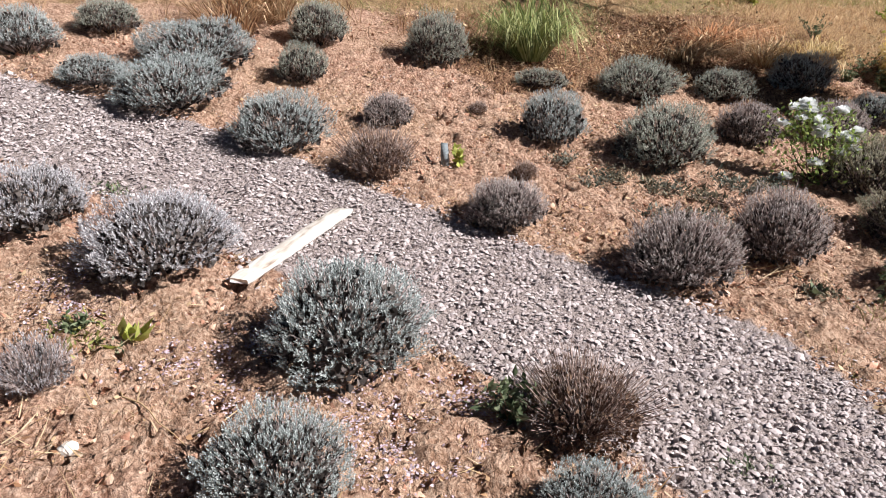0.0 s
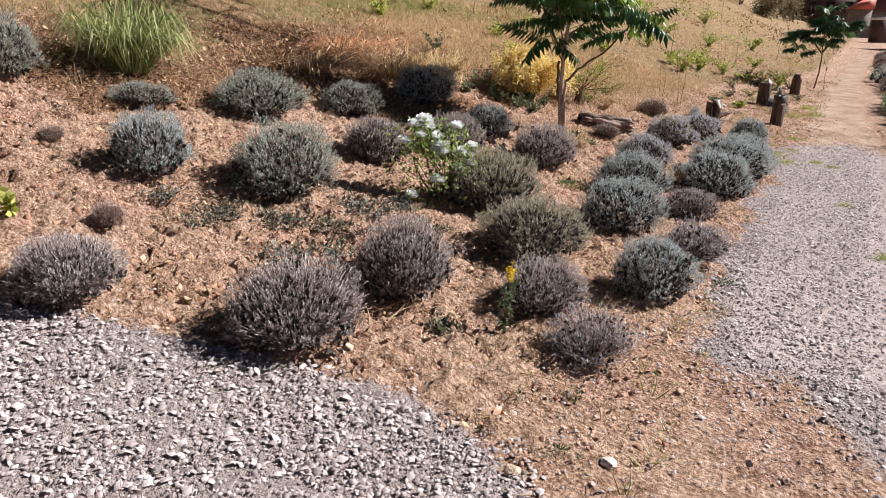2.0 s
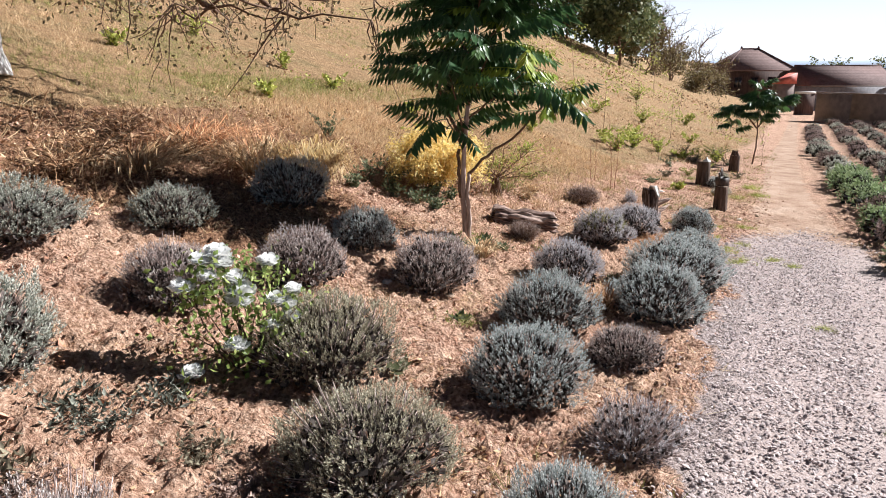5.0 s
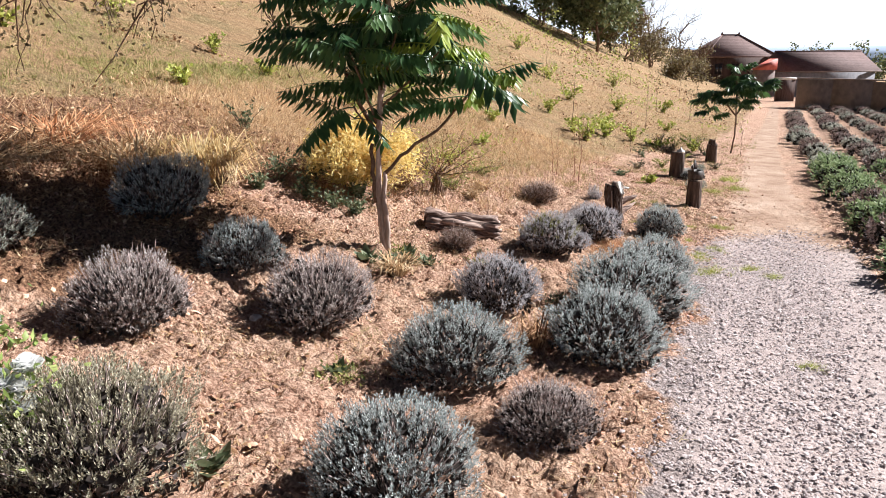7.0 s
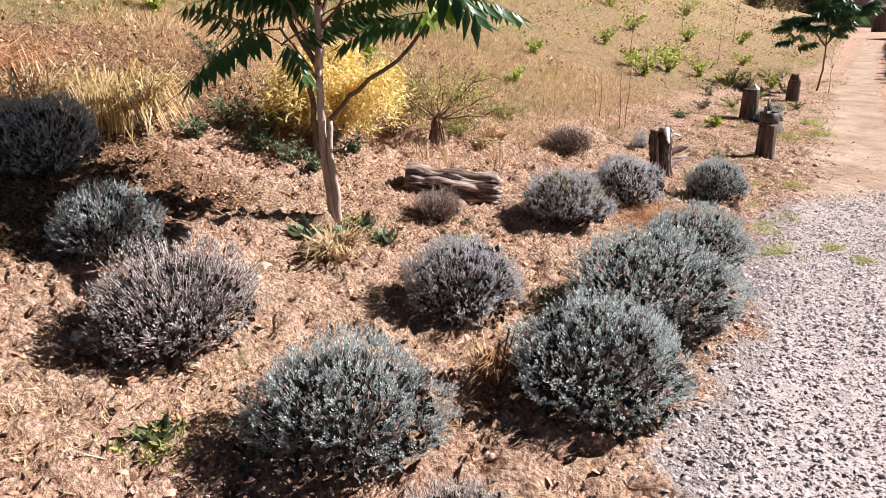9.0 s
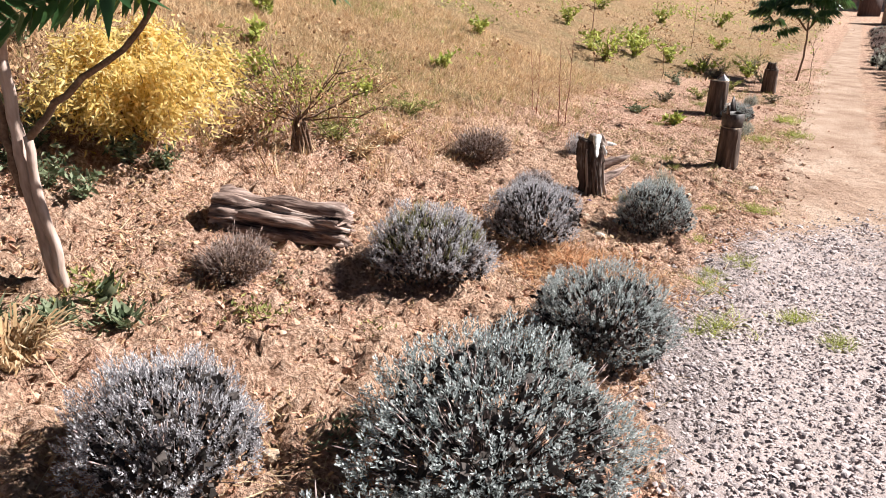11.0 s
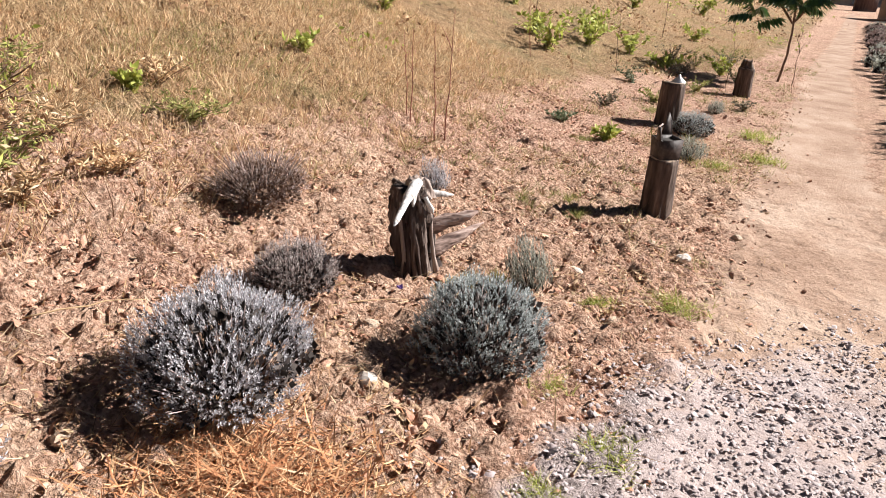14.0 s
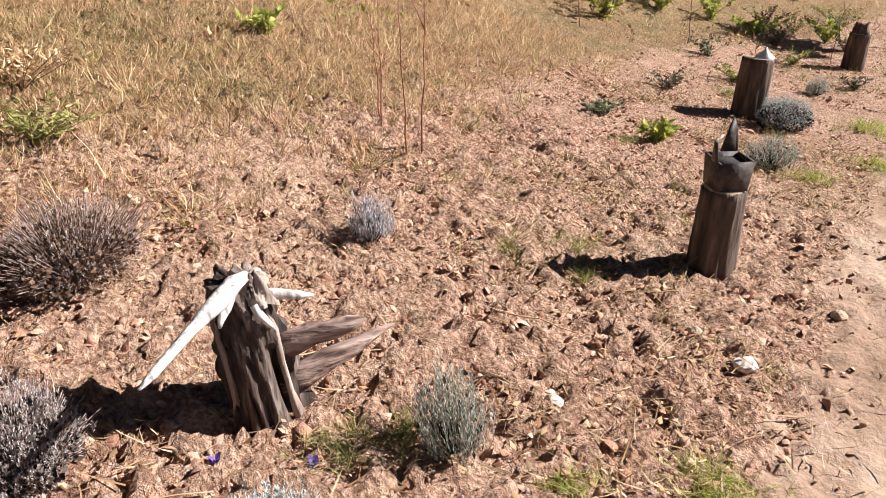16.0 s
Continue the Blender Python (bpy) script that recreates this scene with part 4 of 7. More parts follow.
def sumac(x, y, size, label, seed, branches, clusters, leaf_len=0.56):
    """A young tree with feathered leaves in whorls at its branch ends."""
    rng = np.random.default_rng(seed)
    root = thing("sumac_tree", label, "tree", Matrix.Translation((x, y, gz(x, y) - 0.02)))
    for i, (pts, r0, r1, nm) in enumerate(branches):
        p = np.array(pts, float) * size
        t = np.linspace(0, 1, len(p))
        tt = np.linspace(0, 1, 3 * len(p))
        q = np.stack([np.interp(tt, t, p[:, k]) for k in range(3)], 1)
        q[1:-1] += rng.normal(0, 0.004 * size, q[1:-1].shape)
        part(nm, Soup().add(*tube(q, np.linspace(r0, r1, len(q)) * size, 9, 0.06, rng)).mesh(nm, True), M_BARK if r0 > 0.02 else M_TWIG, root)
    shapes = [compound_leaf(rng, 12, 0.26, leaf_len * size, 0.15 * size), compound_leaf(rng, 13, 0.38, leaf_len * 1.1 * size, 0.155 * size), compound_leaf(rng, 10, 0.18, leaf_len * 0.8 * size, 0.135 * size)]
    limes = [s.copy() for s in shapes]
    for cx, cy, cz, n, spread_z, lime in clusters:
        a0 = rng.uniform(0, 6.28)
        for i in range(max(4, round(0.72 * n))):
            az = a0 + i * 2.4 + rng.normal(0, 0.2)
            pitch = rng.uniform(-0.30, 0.55) * spread_z
            k = rng.integers(0, 3)
            is_lime = rng.uniform() < lime
            ob = part("leaf", (limes if is_lime else shapes)[k], M_SUMACY if is_lime else M_SUMAC, root, "lime-green leaf" if is_lime else "")
            ob.matrix_local = Matrix.Translation(Vector((cx, cy, cz + rng.uniform(-0.10, 0.06))) * size) @ Euler((rng.normal(0, 0.15), -pitch, az)).to_matrix().to_4x4() @ Matrix.Diagonal((*([rng.uniform(0.8, 1.12)] * 3), 1))
    return root


R8 = np.array([0.83, 0.56, 0])      # across the view of the young tree
B8 = np.array([-0.56, 0.83, 0])


def rel(a, b, h):
    p = R8 * a + B8 * b
    return (p[0], p[1], h)


sumac(-3.14, 8.29, 1.0, "young sumac tree with dark feathered leaves and a forked pale trunk", 31, [
    ([rel(0, 0, 0), rel(-0.02, 0, 0.22), rel(-0.035, 0.0, 0.45), rel(-0.03, 0, 0.66), rel(-0.03, 0, 0.92)], 0.029, 0.020, "trunk"),
    ([rel(0.022, -0.01, 0), rel(0.025, -0.015, 0.2), rel(0.0, -0.02, 0.42), rel(0.012, -0.02, 0.63)], 0.023, 0.016, "trunk_fork"),
    ([rel(-0.055, 0.0, 0.40), rel(-0.075, 0, 0.62), rel(-0.072, 0, 0.84)], 0.018, 0.014, "dead_stub"),
    ([rel(0.012, -0.02, 0.62), rel(0.16, -0.03, 0.77), rel(0.42, -0.05, 0.95), rel(0.69, -0.08, 1.25)], 0.014, 0.009, "branch"),
    ([rel(-0.03, 0, 0.90), rel(-0.14, 0.03, 1.10), rel(-0.25, 0.08, 1.38), rel(-0.34, 0.12, 1.60)], 0.018, 0.010, "branch"),
    ([rel(-0.03, 0, 0.90), rel(0.0, -0.02, 1.2), rel(0.06, 0.0, 1.6), rel(0.10, 0.02, 2.05), rel(0.26, 0.03, 2.15)], 0.024, 0.011, "branch"),
    ([rel(0.06, 0.0, 1.6), rel(-0.1, 0.04, 1.8), rel(-0.28, 0.06, 2.0)], 0.012, 0.007, "branch"),
    ([rel(0.06, 0.0, 1.6), rel(0.2, 0.02, 1.8), rel(0.38, 0.04, 1.95)], 0.012, 0.007, "branch"),
    ([rel(0.10, 0.02, 2.0), rel(0.07, 0.06, 2.4), rel(0.05, 0.1, 2.76)], 0.012, 0.006, "branch"),
    ([rel(0.10, 0.02, 2.0), rel(0.2, 0.03, 2.25), rel(0.30, 0.05, 2.5)], 0.010, 0.006, "branch"),
    ([rel(-0.28, 0.06, 1.98), rel(-0.31, 0.05, 2.2), rel(-0.32, 0.05, 2.42)], 0.009, 0.006, "branch"),
    ([rel(0.06, 0.0, 1.65), rel(0.05, -0.2, 2.0), rel(0.05, -0.35, 2.3)], 0.010, 0.006, "branch"),
    ([rel(0.37, 0.04, 1.94), rel(0.5, 0.02, 2.07), rel(0.62, 0.0, 2.2)], 0.009, 0.006, "branch"),
    ([rel(0.0, -0.01, 1.2), rel(0.06, -0.24, 1.45), rel(0.10, -0.5, 1.7)], 0.011, 0.006, "branch"),
    ([rel(-0.03, 0, 0.98), rel(-0.12, -0.2, 1.22), rel(-0.22, -0.42, 1.48)], 0.010, 0.006, "branch"),
    ([rel(0.0, -0.01, 1.1), rel(0.18, -0.22, 1.28), rel(0.36, -0.46, 1.48)], 0.010, 0.006, "branch"),
    ([rel(-0.02, 0, 1.10), rel(0.10, 0.12, 1.4), rel(0.26, 0.24, 1.72)], 0.014, 0.008, "branch"),
    ([rel(-0.03, 0, 0.82), rel(-0.10, -0.04, 0.95), rel(-0.20, -0.10, 1.12)], 0.010, 0.006, "branch"),
], [
    (*rel(0.68, -0.08, 1.26), 13, 0.6, 0.35), (*rel(-0.25, 0.08, 1.36), 12, 0.8, 0.0), (*rel(-0.34, 0.12, 1.62), 17, 0.8, 0.0),
    (*rel(0.05, 0.0, 1.55), 12, 0.8, 0.0), (*rel(0.10, 0.02, 2.05), 26, 1.0, 0.05), (*rel(0.26, 0.03, 2.14), 34, 0.8, 0.05), (*rel(-0.28, 0.06, 2.0), 20, 0.95, 0.0), (*rel(0.38, 0.04, 1.95), 20, 0.95, 0.1), (*rel(0.26, 0.24, 1.72), 9, 0.9, 0.1), (*rel(0.10, -0.5, 1.72), 12, 0.8, 0.1), (*rel(-0.22, -0.42, 1.5), 10, 0.8, 0.0), (*rel(0.36, -0.46, 1.5), 11, 0.8, 0.15), (*rel(-0.20, -0.10, 1.12), 6, 0.8, 0.0), (*rel(0.0, 0, 1.26), 6, 0.8, 0.0), (*rel(0.34, 0.02, 1.45), 10, 0.8, 0.2),
    (*rel(0.30, 0.05, 2.5), 20, 1.0, 0.1), (*rel(-0.32, 0.05, 2.42), 20, 1.0, 0.0), (*rel(0.05, 0.1, 2.75), 22, 1.0, 0.1), (*rel(0.05, -0.35, 2.3), 14, 0.9, 0.0), (*rel(0.62, 0.0, 2.2), 12, 0.9, 0.1),
])
sumac(-1.42, 21.6, 1.4, "leafy young sumac tree beside the dirt path", 32, [
    ([(0, 0, 0), (0.04, 0, 0.4), (0.02, 0.03, 0.8), (0.0, 0, 1.15)], 0.014, 0.009, "trunk"),
    ([(0.02, 0.03, 0.65), (0.2, 0, 0.95), (0.36, 0, 1.15)], 0.014, 0.008, "branch"),
    ([(0.02, 0.03, 0.65), (-0.2, 0, 0.9), (-0.38, 0.1, 1.05)], 0.014, 0.008, "branch"),
], [(0, 0, 1.15, 18, 1.0, 0.05), (0.36, 0, 1.1, 14, 1.0, 0.05), (-0.38, 0.1, 1.0, 14, 1.0, 0.05), (0.1, -0.2, 0.9, 11, 0.9, 0.05), (0.0, 0.2, 1.35, 10, 1.0, 0.1), (-0.35, -0.2, 0.72, 6, 0.8, 0.05)], 0.29)


def yellow_shrub(x, y):
    rng = np.random.default_rng(41)
    root = thing("feathery_shrub", "bright yellow feathery autumn shrub at the foot of the bank", "shrub", Matrix.Translation((x, y, gz(x, y) - 0.02)))
    stems, fol = Soup(), Soup()
    for i in range(52):
        az, out = rng.uniform(0, 6.28), rng.uniform(0.1, 0.60)
        top = np.array([math.cos(az) * out, math.sin(az) * out, rng.uniform(0.48, 0.82) - 0.35 * out])
        mid = np.array([top[0] * 0.5, top[1] * 0.5, top[2] * 0.75])
        path = np.stack([np.zeros(3), mid * 0.5, mid, top * 0.8 + mid * 0.2 + np.array([0, 0, 0.03]), top - np.array([0, 0, 0.08 + 0.2 * out])])
        stems.add(*tube(path, [0.004, 0.0035, 0.003, 0.002, 0.001], 4))
        n = 430
        t = rng.uniform(0.28, 1.0, n)
        p = np.stack([np.interp(t, np.linspace(0, 1, 5), path[:, k]) for k in range(3)], 1) + rng.normal(0, 0.045, (n, 3))
        p[:, 2] = np.maximum(p[:, 2], 0.05)
        d = np.stack([rng.normal(math.cos(az) * 0.5, 0.5, n), rng.normal(math.sin(az) * 0.5, 0.5, n), rng.normal(-0.25, 0.5, n)], 1)
        s = rng.uniform(0.026, 0.052, n)
        fol.add(*strew(BLADE_V, BLADE_F, bases(d, rng.uniform(0, 6.28, n)), np.stack([s * 0.28, s, s], 1), p))
    part("stem_framework", stems.mesh("stem_framework"), M_TWIG, root)
    part("foliage", fol.mesh("foliage"), M_YELLOW, root)


yellow_shrub(-4.12, 9.5)


def dry_shrub(x, y):
    rng = np.random.default_rng(42)
    root = thing("dry_shrub", "half-bare brown shrub with spreading twigs and yellowing leaves", "shrub", Matrix.Translation((x, y, gz(x, y) - 0.02)))
    base = Soup()
    for i in range(16):
        a = rng.uniform(0, 6.28)
        base.add(*tube(bent((math.cos(a) * 0.075, math.sin(a) * 0.075, 0), (math.cos(a) * 0.022, math.sin(a) * 0.022, 0.27), -0.0, 5, 0.010, rng), [0.011, 0.010, 0.010, 0.009, 0.006], 5, 0.25, rng))
    part("crown_base", base.mesh("crown_base"), M_TWIG, root)
    tips, leaves = [], Soup()
    for i in range(19):
        a, out, h = i * 0.33 + rng.normal(0, 0.15), rng.uniform(0.3, 0.62), rng.uniform(0.32, 0.75)
        s = Soup()
        p = bent((0, 0, 0.24), (math.cos(a) * out, math.sin(a) * out, h), 0.03, 7, 0.008, rng)
        s.add(*tube(p, np.linspace(0.007, 0.0022, 7), 5))
        for k in range(4):
            q = p[2 + k]
            e = q + np.array([math.cos(a) * 0.1, math.sin(a) * 0.1, 0.06]) * rng.uniform(0.5, 1.5) + rng.normal(0, 0.06, 3)
            s.add(*tube(bent(q, e, 0, 4, 0.004, rng), [0.004, 0.003, 0.0025, 0.0015], 4))
            tips.append(e)
        part("branch", s.mesh("branch"), M_TWIG, root)
    tips = np.array(tips)
    n = 700
    at = tips[rng.integers(0, len(tips), n)] + rng.normal(0, 0.05, (n, 3))
    sz = rng.uniform(0.02, 0.055, n)
    leaves.add(*strew(LEAF_V, LEAF_F, bases(rng.normal(0, 1, (n, 3)) + np.array([0, 0, -0.2]), rng.uniform(0, 6, n)), np.stack([sz * 0.35, sz, sz], 1), at))
    part("foliage", leaves.mesh("foliage"), M_LIME, root, "sparse yellow-green leaves")
    at = tips[rng.integers(0, len(tips), 1500)] * rng.uniform(0.75, 1.05, (1500, 1)) + rng.normal(0, 0.06, (1500, 3))
    at[:, 2] = np.maximum(at[:, 2], 0.03)
    sz = rng.uniform(0.012, 0.035, 1500)
    v, f = strew(PIP_V, PIP_F, bases(rng.normal(0, 1, (1500, 3)), rng.uniform(0, 6, 1500)), np.stack([sz * 0.5, sz, sz], 1), at)
    part("dead_foliage", make_mesh("dead_foliage", v, f), M_LEAFLIT, root, "withered brown leaves")


dry_shrub(-3.73, 10.44)


def leafy_clump(name, label, category, x, y, w, h, n, material, leaf, seed, group="", lean=0.6, low=0.0, slim=0.45):
    """A low leafy plant: several stems with leaves along them."""
    rng = np.random.default_rng(seed)
    root = thing(name, label, category, Matrix.Translation((x, y, gz(x, y))), group)
    st, fo = Soup(), Soup()
    k = max(3, n // 14)
    for i in range(k):
        a, out = rng.uniform(0, 6.28), w * rng.uniform(0.2, 1.0)
        end = np.array([math.cos(a) * out, math.sin(a) * out, h * rng.uniform(0.6, 1.0)])
        p = bent((0, 0, -0.01), end, -0.1 * h, 5, 0.01 * w, rng)
        st.add(*tube(p, np.linspace(0.012, 0.004, 5) * min(0.6, h), 4))
        m = n // k
        t = rng.uniform(low, 1, m)
        q = np.stack([np.interp(t, np.linspace(0, 1, 5), p[:, j]) for j in range(3)], 1)
        d = np.stack([rng.normal(0, lean, m), rng.normal(0, lean, m), rng.normal(0.35, 0.4, m)], 1)
        s = leaf * rng.uniform(0.6, 1.15, m)
        fo.add(*strew(LEAF_V, LEAF_F, bases(d, rng.uniform(0, 6.28, m)), np.stack([s * slim, s, s], 1), q))
    stems = part("stem_framework", st.mesh("stem_framework"), M_TWIG, root)
    if k > 12:
        stems["kind"] = "stuff"
    part("foliage", fo.mesh("foliage"), material, root)
    return root


def rose_bush(x, y):
    rng = np.random.default_rng(43)
    root = thing("rose_bush", "rose bush in bloom with large white double flowers", "rose bush", Matrix.Translation((x, y, gz(x, y))))
    # across and away from the view that sees it best
    ra, ba = np.array([0.80, 0.60, 0]), np.array([-0.60, 0.80, 0])

    def spot(a, b, h):
        return ra * (a + 0.03) + ba * b + np.array([0, 0, h * 0.86 - 0.01])

    blooms = [(-0.20, 0.05, 0.62, 1), (-0.13, 0.08, 0.64, 1.2), (-0.11, 0.06, 0.60, 1.1), (-0.17, 0.0, 0.55, 0.9), (-0.28, -0.02, 0.50, 1.1), (-0.05, 0.0, 0.53, 1.0), (-0.03, -0.02, 0.46, 1.3), (-0.04, -0.04, 0.42, 1.2),
              (0.09, 0.05, 0.60, 1.0), (0.12, 0.0, 0.40, 1.0), (0.17, 0.02, 0.37, 0.9), (0.20, 0.04, 0.44, 0.9), (0.18, 0.0, 0.31, 0.9), (0.10, -0.04, 0.28, 0.9), (-0.06, -0.10, 0.20, 1.1), (-0.24, -0.16, 0.10, 1.0)]
    stems, fol = Soup(), Soup()
    pet_v = [(0, 0, 0), (0.45, -0.08, 0.5), (-0.45, -0.08, 0.5), (0.36, 0.10, 0.95), (-0.36, 0.10, 0.95), (0, 0.02, 0.5), (0, 0.2, 1.05)]
    pet_f = [(0, 1, 5), (0, 5, 2), (1, 3, 5), (2, 5, 4), (5, 3, 6), (5, 6, 4)]
    for a, b, h, k in blooms:
        c = spot(a, b, h)
        stems.add(*tube(bent(spot(a * 0.15, 0, 0), c - np.array([0, 0, 0.02]), 0.0, 6, 0.012, rng), np.linspace(0.006, 0.0025, 6), 5))
        n = 34
        az = rng.uniform(0, 6.28) + np.arange(n) * 2.4
        tip = 0.12 + 1.5 * np.sqrt(np.arange(n) / n) + rng.normal(0, 0.07, n)
        d = np.stack([np.cos(az) * np.sin(tip), np.sin(az) * np.sin(tip), np.cos(tip)], 1) + np.array([0.40, -0.10, 0.15])
        s = 0.052 * k * rng.uniform(0.85, 1.15, n) * (0.8 + 0.2 * tip)
        rot = bases(d, np.zeros(n))
        v, f = strew(pet_v, pet_f, rot, s, np.repeat(c[None], n, 0))
        part("bloom", make_mesh("bloom", v, f, True), M_PETALW, root, "white double flower")
        m = 30
        q = c + rng.normal(0, 0.055, (m, 3)) - np.array([0, 0, 0.05])
        s = rng.uniform(0.025, 0.05, m)
        fol.add(*strew(LEAF_V, LEAF_F, bases(rng.normal(0, 0.8, (m, 3)) + np.array([0, 0, 0.4]), rng.uniform(0, 6.28, m)), np.stack([s * 0.6, s, s], 1), q))
    for i in range(10):
        a = rng.uniform(0, 6.28)
        stems.add(*tube(bent((0, 0, 0), (math.cos(a) * 0.26, math.sin(a) * 0.26, rng.uniform(0.1, 0.4)), -0.02, 6, 0.012, rng), np.linspace(0.005, 0.002, 6), 4))
    m = 620
    q = np.stack([rng.normal(0, 0.16, m), rng.normal(0, 0.16, m), rng.uniform(0.04, 0.55, m)], 1)
    s = rng.uniform(0.02, 0.045, m)
    fol.add(*strew(LEAF_V, LEAF_F, bases(rng.normal(0, 0.8, (m, 3)) + np.array([0, 0, 0.4]), rng.uniform(0, 6.28, m)), np.stack([s * 0.6, s, s], 1), q))
    part("stem_framework", stems.mesh("stem_framework"), M_TWIG, root)
    part("foliage", fol.mesh("foliage"), M_ROSELEAF, root)


rose_bush(-2.70, 4.86)


def grass_clump(name, label, x, y, r, h, n, material, seed, wide=0.8, droop=0.5):
    """A clump of long arching blades."""
    rng = np.random.default_rng(seed)
    root = thing(name, label, "ornamental grass", Matrix.Translation((x, y, gz(x, y))))
    s = Soup()
    az, out = rng.uniform(0, 6.28, n), np.sqrt(rng.uniform(0, 1, n)) * r
    for a, o in zip(az, out):
        hh = h * rng.uniform(0.6, 1.05)
        p0 = np.array([math.cos(a) * o * 0.35, math.sin(a) * o * 0.35, 0])
        side = np.array([-math.sin(a), math.cos(a), 0]) * rng.uniform(0.002, 0.006)
        p1 = p0 + np.array([math.cos(a) * o * 0.35 * wide, math.sin(a) * o * 0.35 * wide, hh * 0.6]) + rng.normal(0, 0.10 * hh, 3)
        p2 = p0 + np.array([math.cos(a) * o * wide, math.sin(a) * o * wide, hh])
        p2 = p2 + rng.normal(0, 0.22 * hh, 3)
        p3 = p2 + rng.normal(0, 0.10 * hh, 3) + np.array([math.cos(a) * hh * 0.3, math.sin(a) * hh * 0.3, -hh * droop * rng.uniform(0.1, 0.8)])
        s.add(np.array([p0 - side, p0 + side, p1 + side, p1 - side, p2 + side, p2 - side, p3]), np.array([(0, 1, 2), (0, 2, 3), (3, 2, 4), (3, 4, 5), (5, 4, 6)]))
    part("blade_mass", s.mesh("blade_mass"), material, root)


grass_clump("ornamental_grass", "tall yellow-green arching grass clump", -5.5, 4.55, 0.44, 0.46, 900, mat("pale_green_blades", [(0.06, 0.09, 0.03), (0.24, 0.27, 0.085), (0.60, 0.60, 0.30)], 3, 0.6, 0, rand='island', span=0.8, trans=0.3), 51, 1.0, 0.9)
grass_clump("dry_grass_clump", "straw-coloured dry grass clump behind the dark bush", -4.8, 8.15, 0.34, 0.28, 420, M_STRAW, 52, 1.0, 0.9)
grass_clump("dry_grass_clump", "straw-yellow tangled grass clump behind the dark bush", -4.78, 8.12, 0.30, 0.32, 800, mat("straw_yellow_blades", [(0.42, 0.26, 0.10), (0.64, 0.46, 0.21), (0.78, 0.63, 0.37)], 3, 0.6, 0, rand='island', span=0.8, trans=0.35), 151, 1.0, 1.3)
grass_clump("dry_grass_clump", "straw-coloured dry grass clump on the bank", -5.1, 7.75, 0.4, 0.28, 260, M_STRAW, 53, 1.3, 0.9)
grass_clump("dry_grass_clump", "brown dry grass clump under the bank", -6.2, 1.9, 0.5, 0.30, 300, M_LEAFLIT, 54)
grass_clump("dry_grass_clump", "dry yellowish grass clump on the bank", -6.6, 2.4, 0.5, 0.42, 300, M_STRAW, 55)
grass_clump("dry_grass_clump", "brown dry grass tuft between lavender bushes", -1.64, 7.38, 0.11, 0.16, 110, M_LEAFLIT, 56)
grass_clump("dry_grass_clump", "straw-coloured dry grass tuft under the young tree", -2.82, 7.9, 0.18, 0.12, 200, M_STRAW, 57)
grass_clump("dry_grass_clump", "rusty dry weed clump at the foot of the bank", -5.35, 6.6, 0.5, 0.18, 320, M_STRAW, 58, 1.4, 1.2)
grass_clump("dry_grass_clump", "rusty dry weed clump at the foot of the bank", -5.75, 7.6, 0.5, 0.2, 320, M_ORANGE, 59, 1.4, 1.2)

for i, (hx, hy, hw, hh) in enumerate([(-4.66, 8.2, 0.42, 0.42), (-5.0, 7.8, 0.40, 0.32), (-4.95, 8.5, 0.36, 0.30), (-5.5, 7.3, 0.40, 0.26), (-5.6, 6.4, 0.42, 0.26), (-5.3, 5.9, 0.38, 0.22), (-4.6, 9.5, 0.30, 0.24), (-5.3, 9.0, 0.4, 0.26), (-6.0, 7.0, 0.4, 0.28), (-5.9, 5.2, 0.4, 0.24)]):
    leafy_clump("straw_weed", "heap of dry straw-coloured weeds under the bank" if i < 3 else "heap of withered rusty weeds under the bank", "dry weeds", hx, hy, hw, hh, 620, M_STRAW if i < 3 else M_LEAFLIT, 0.075, 560 + i, "dry weed heaps under the bank", lean=0.9, slim=0.14)

# yellowing weeds and dry grass round the half-bare shrub
for i, (hx, hy, hw, hh) in enumerate([(-3.45, 10.75, 0.30, 0.16), (-3.75, 10.85, 0.34, 0.22), (-4.1, 10.5, 0.34, 0.26), (-4.3, 10.9, 0.36, 0.28), (-3.95, 11.2, 0.34, 0.2), (-4.55, 11.4, 0.36, 0.26), (-3.55, 11.3, 0.3, 0.14), (-4.0, 10.15, 0.26, 0.2), (-4.8, 10.7, 0.4, 0.3), (-3.9, 12.1, 0.32, 0.16), (-4.4, 12.3, 0.36, 0.2)]):
    leafy_clump("straw_weed", "yellowing weeds and dry grass round the half-bare shrub", "dry weeds", hx, hy, hw, hh, 380, (M_STRAW, M_GREENGRASS, M_DRYGRASS, M_LEAFLIT)[i % 4], 0.06, 1560 + i, "yellowing weeds round the half-bare shrub", lean=0.85, slim=0.2)

# dark green weeds under the yellow shrub
for i, (wx, wy, ww, wh) in enumerate([(-4.35, 9.0, 0.24, 0.24), (-4.0, 9.3, 0.22, 0.18), (-4.55, 8.85, 0.30, 0.32), (-5.05, 8.55, 0.2, 0.22), (-5.8, 9.9, 0.28, 0.34), (-3.85, 9.42, 0.16, 0.14), (-4.2, 8.78, 0.18, 0.14), (-3.95, 8.8, 0.24, 0.2), (-3.75, 8.85, 0.2, 0.14), (-4.5, 8.5, 0.16, 0.15)]):
    leafy_clump("green_weed", "dark green leafy weeds beneath the yellow shrub", "weed", wx, wy, ww, wh, 200, M_WEED, 0.05, 60 + i, "weeds by the yellow shrub")


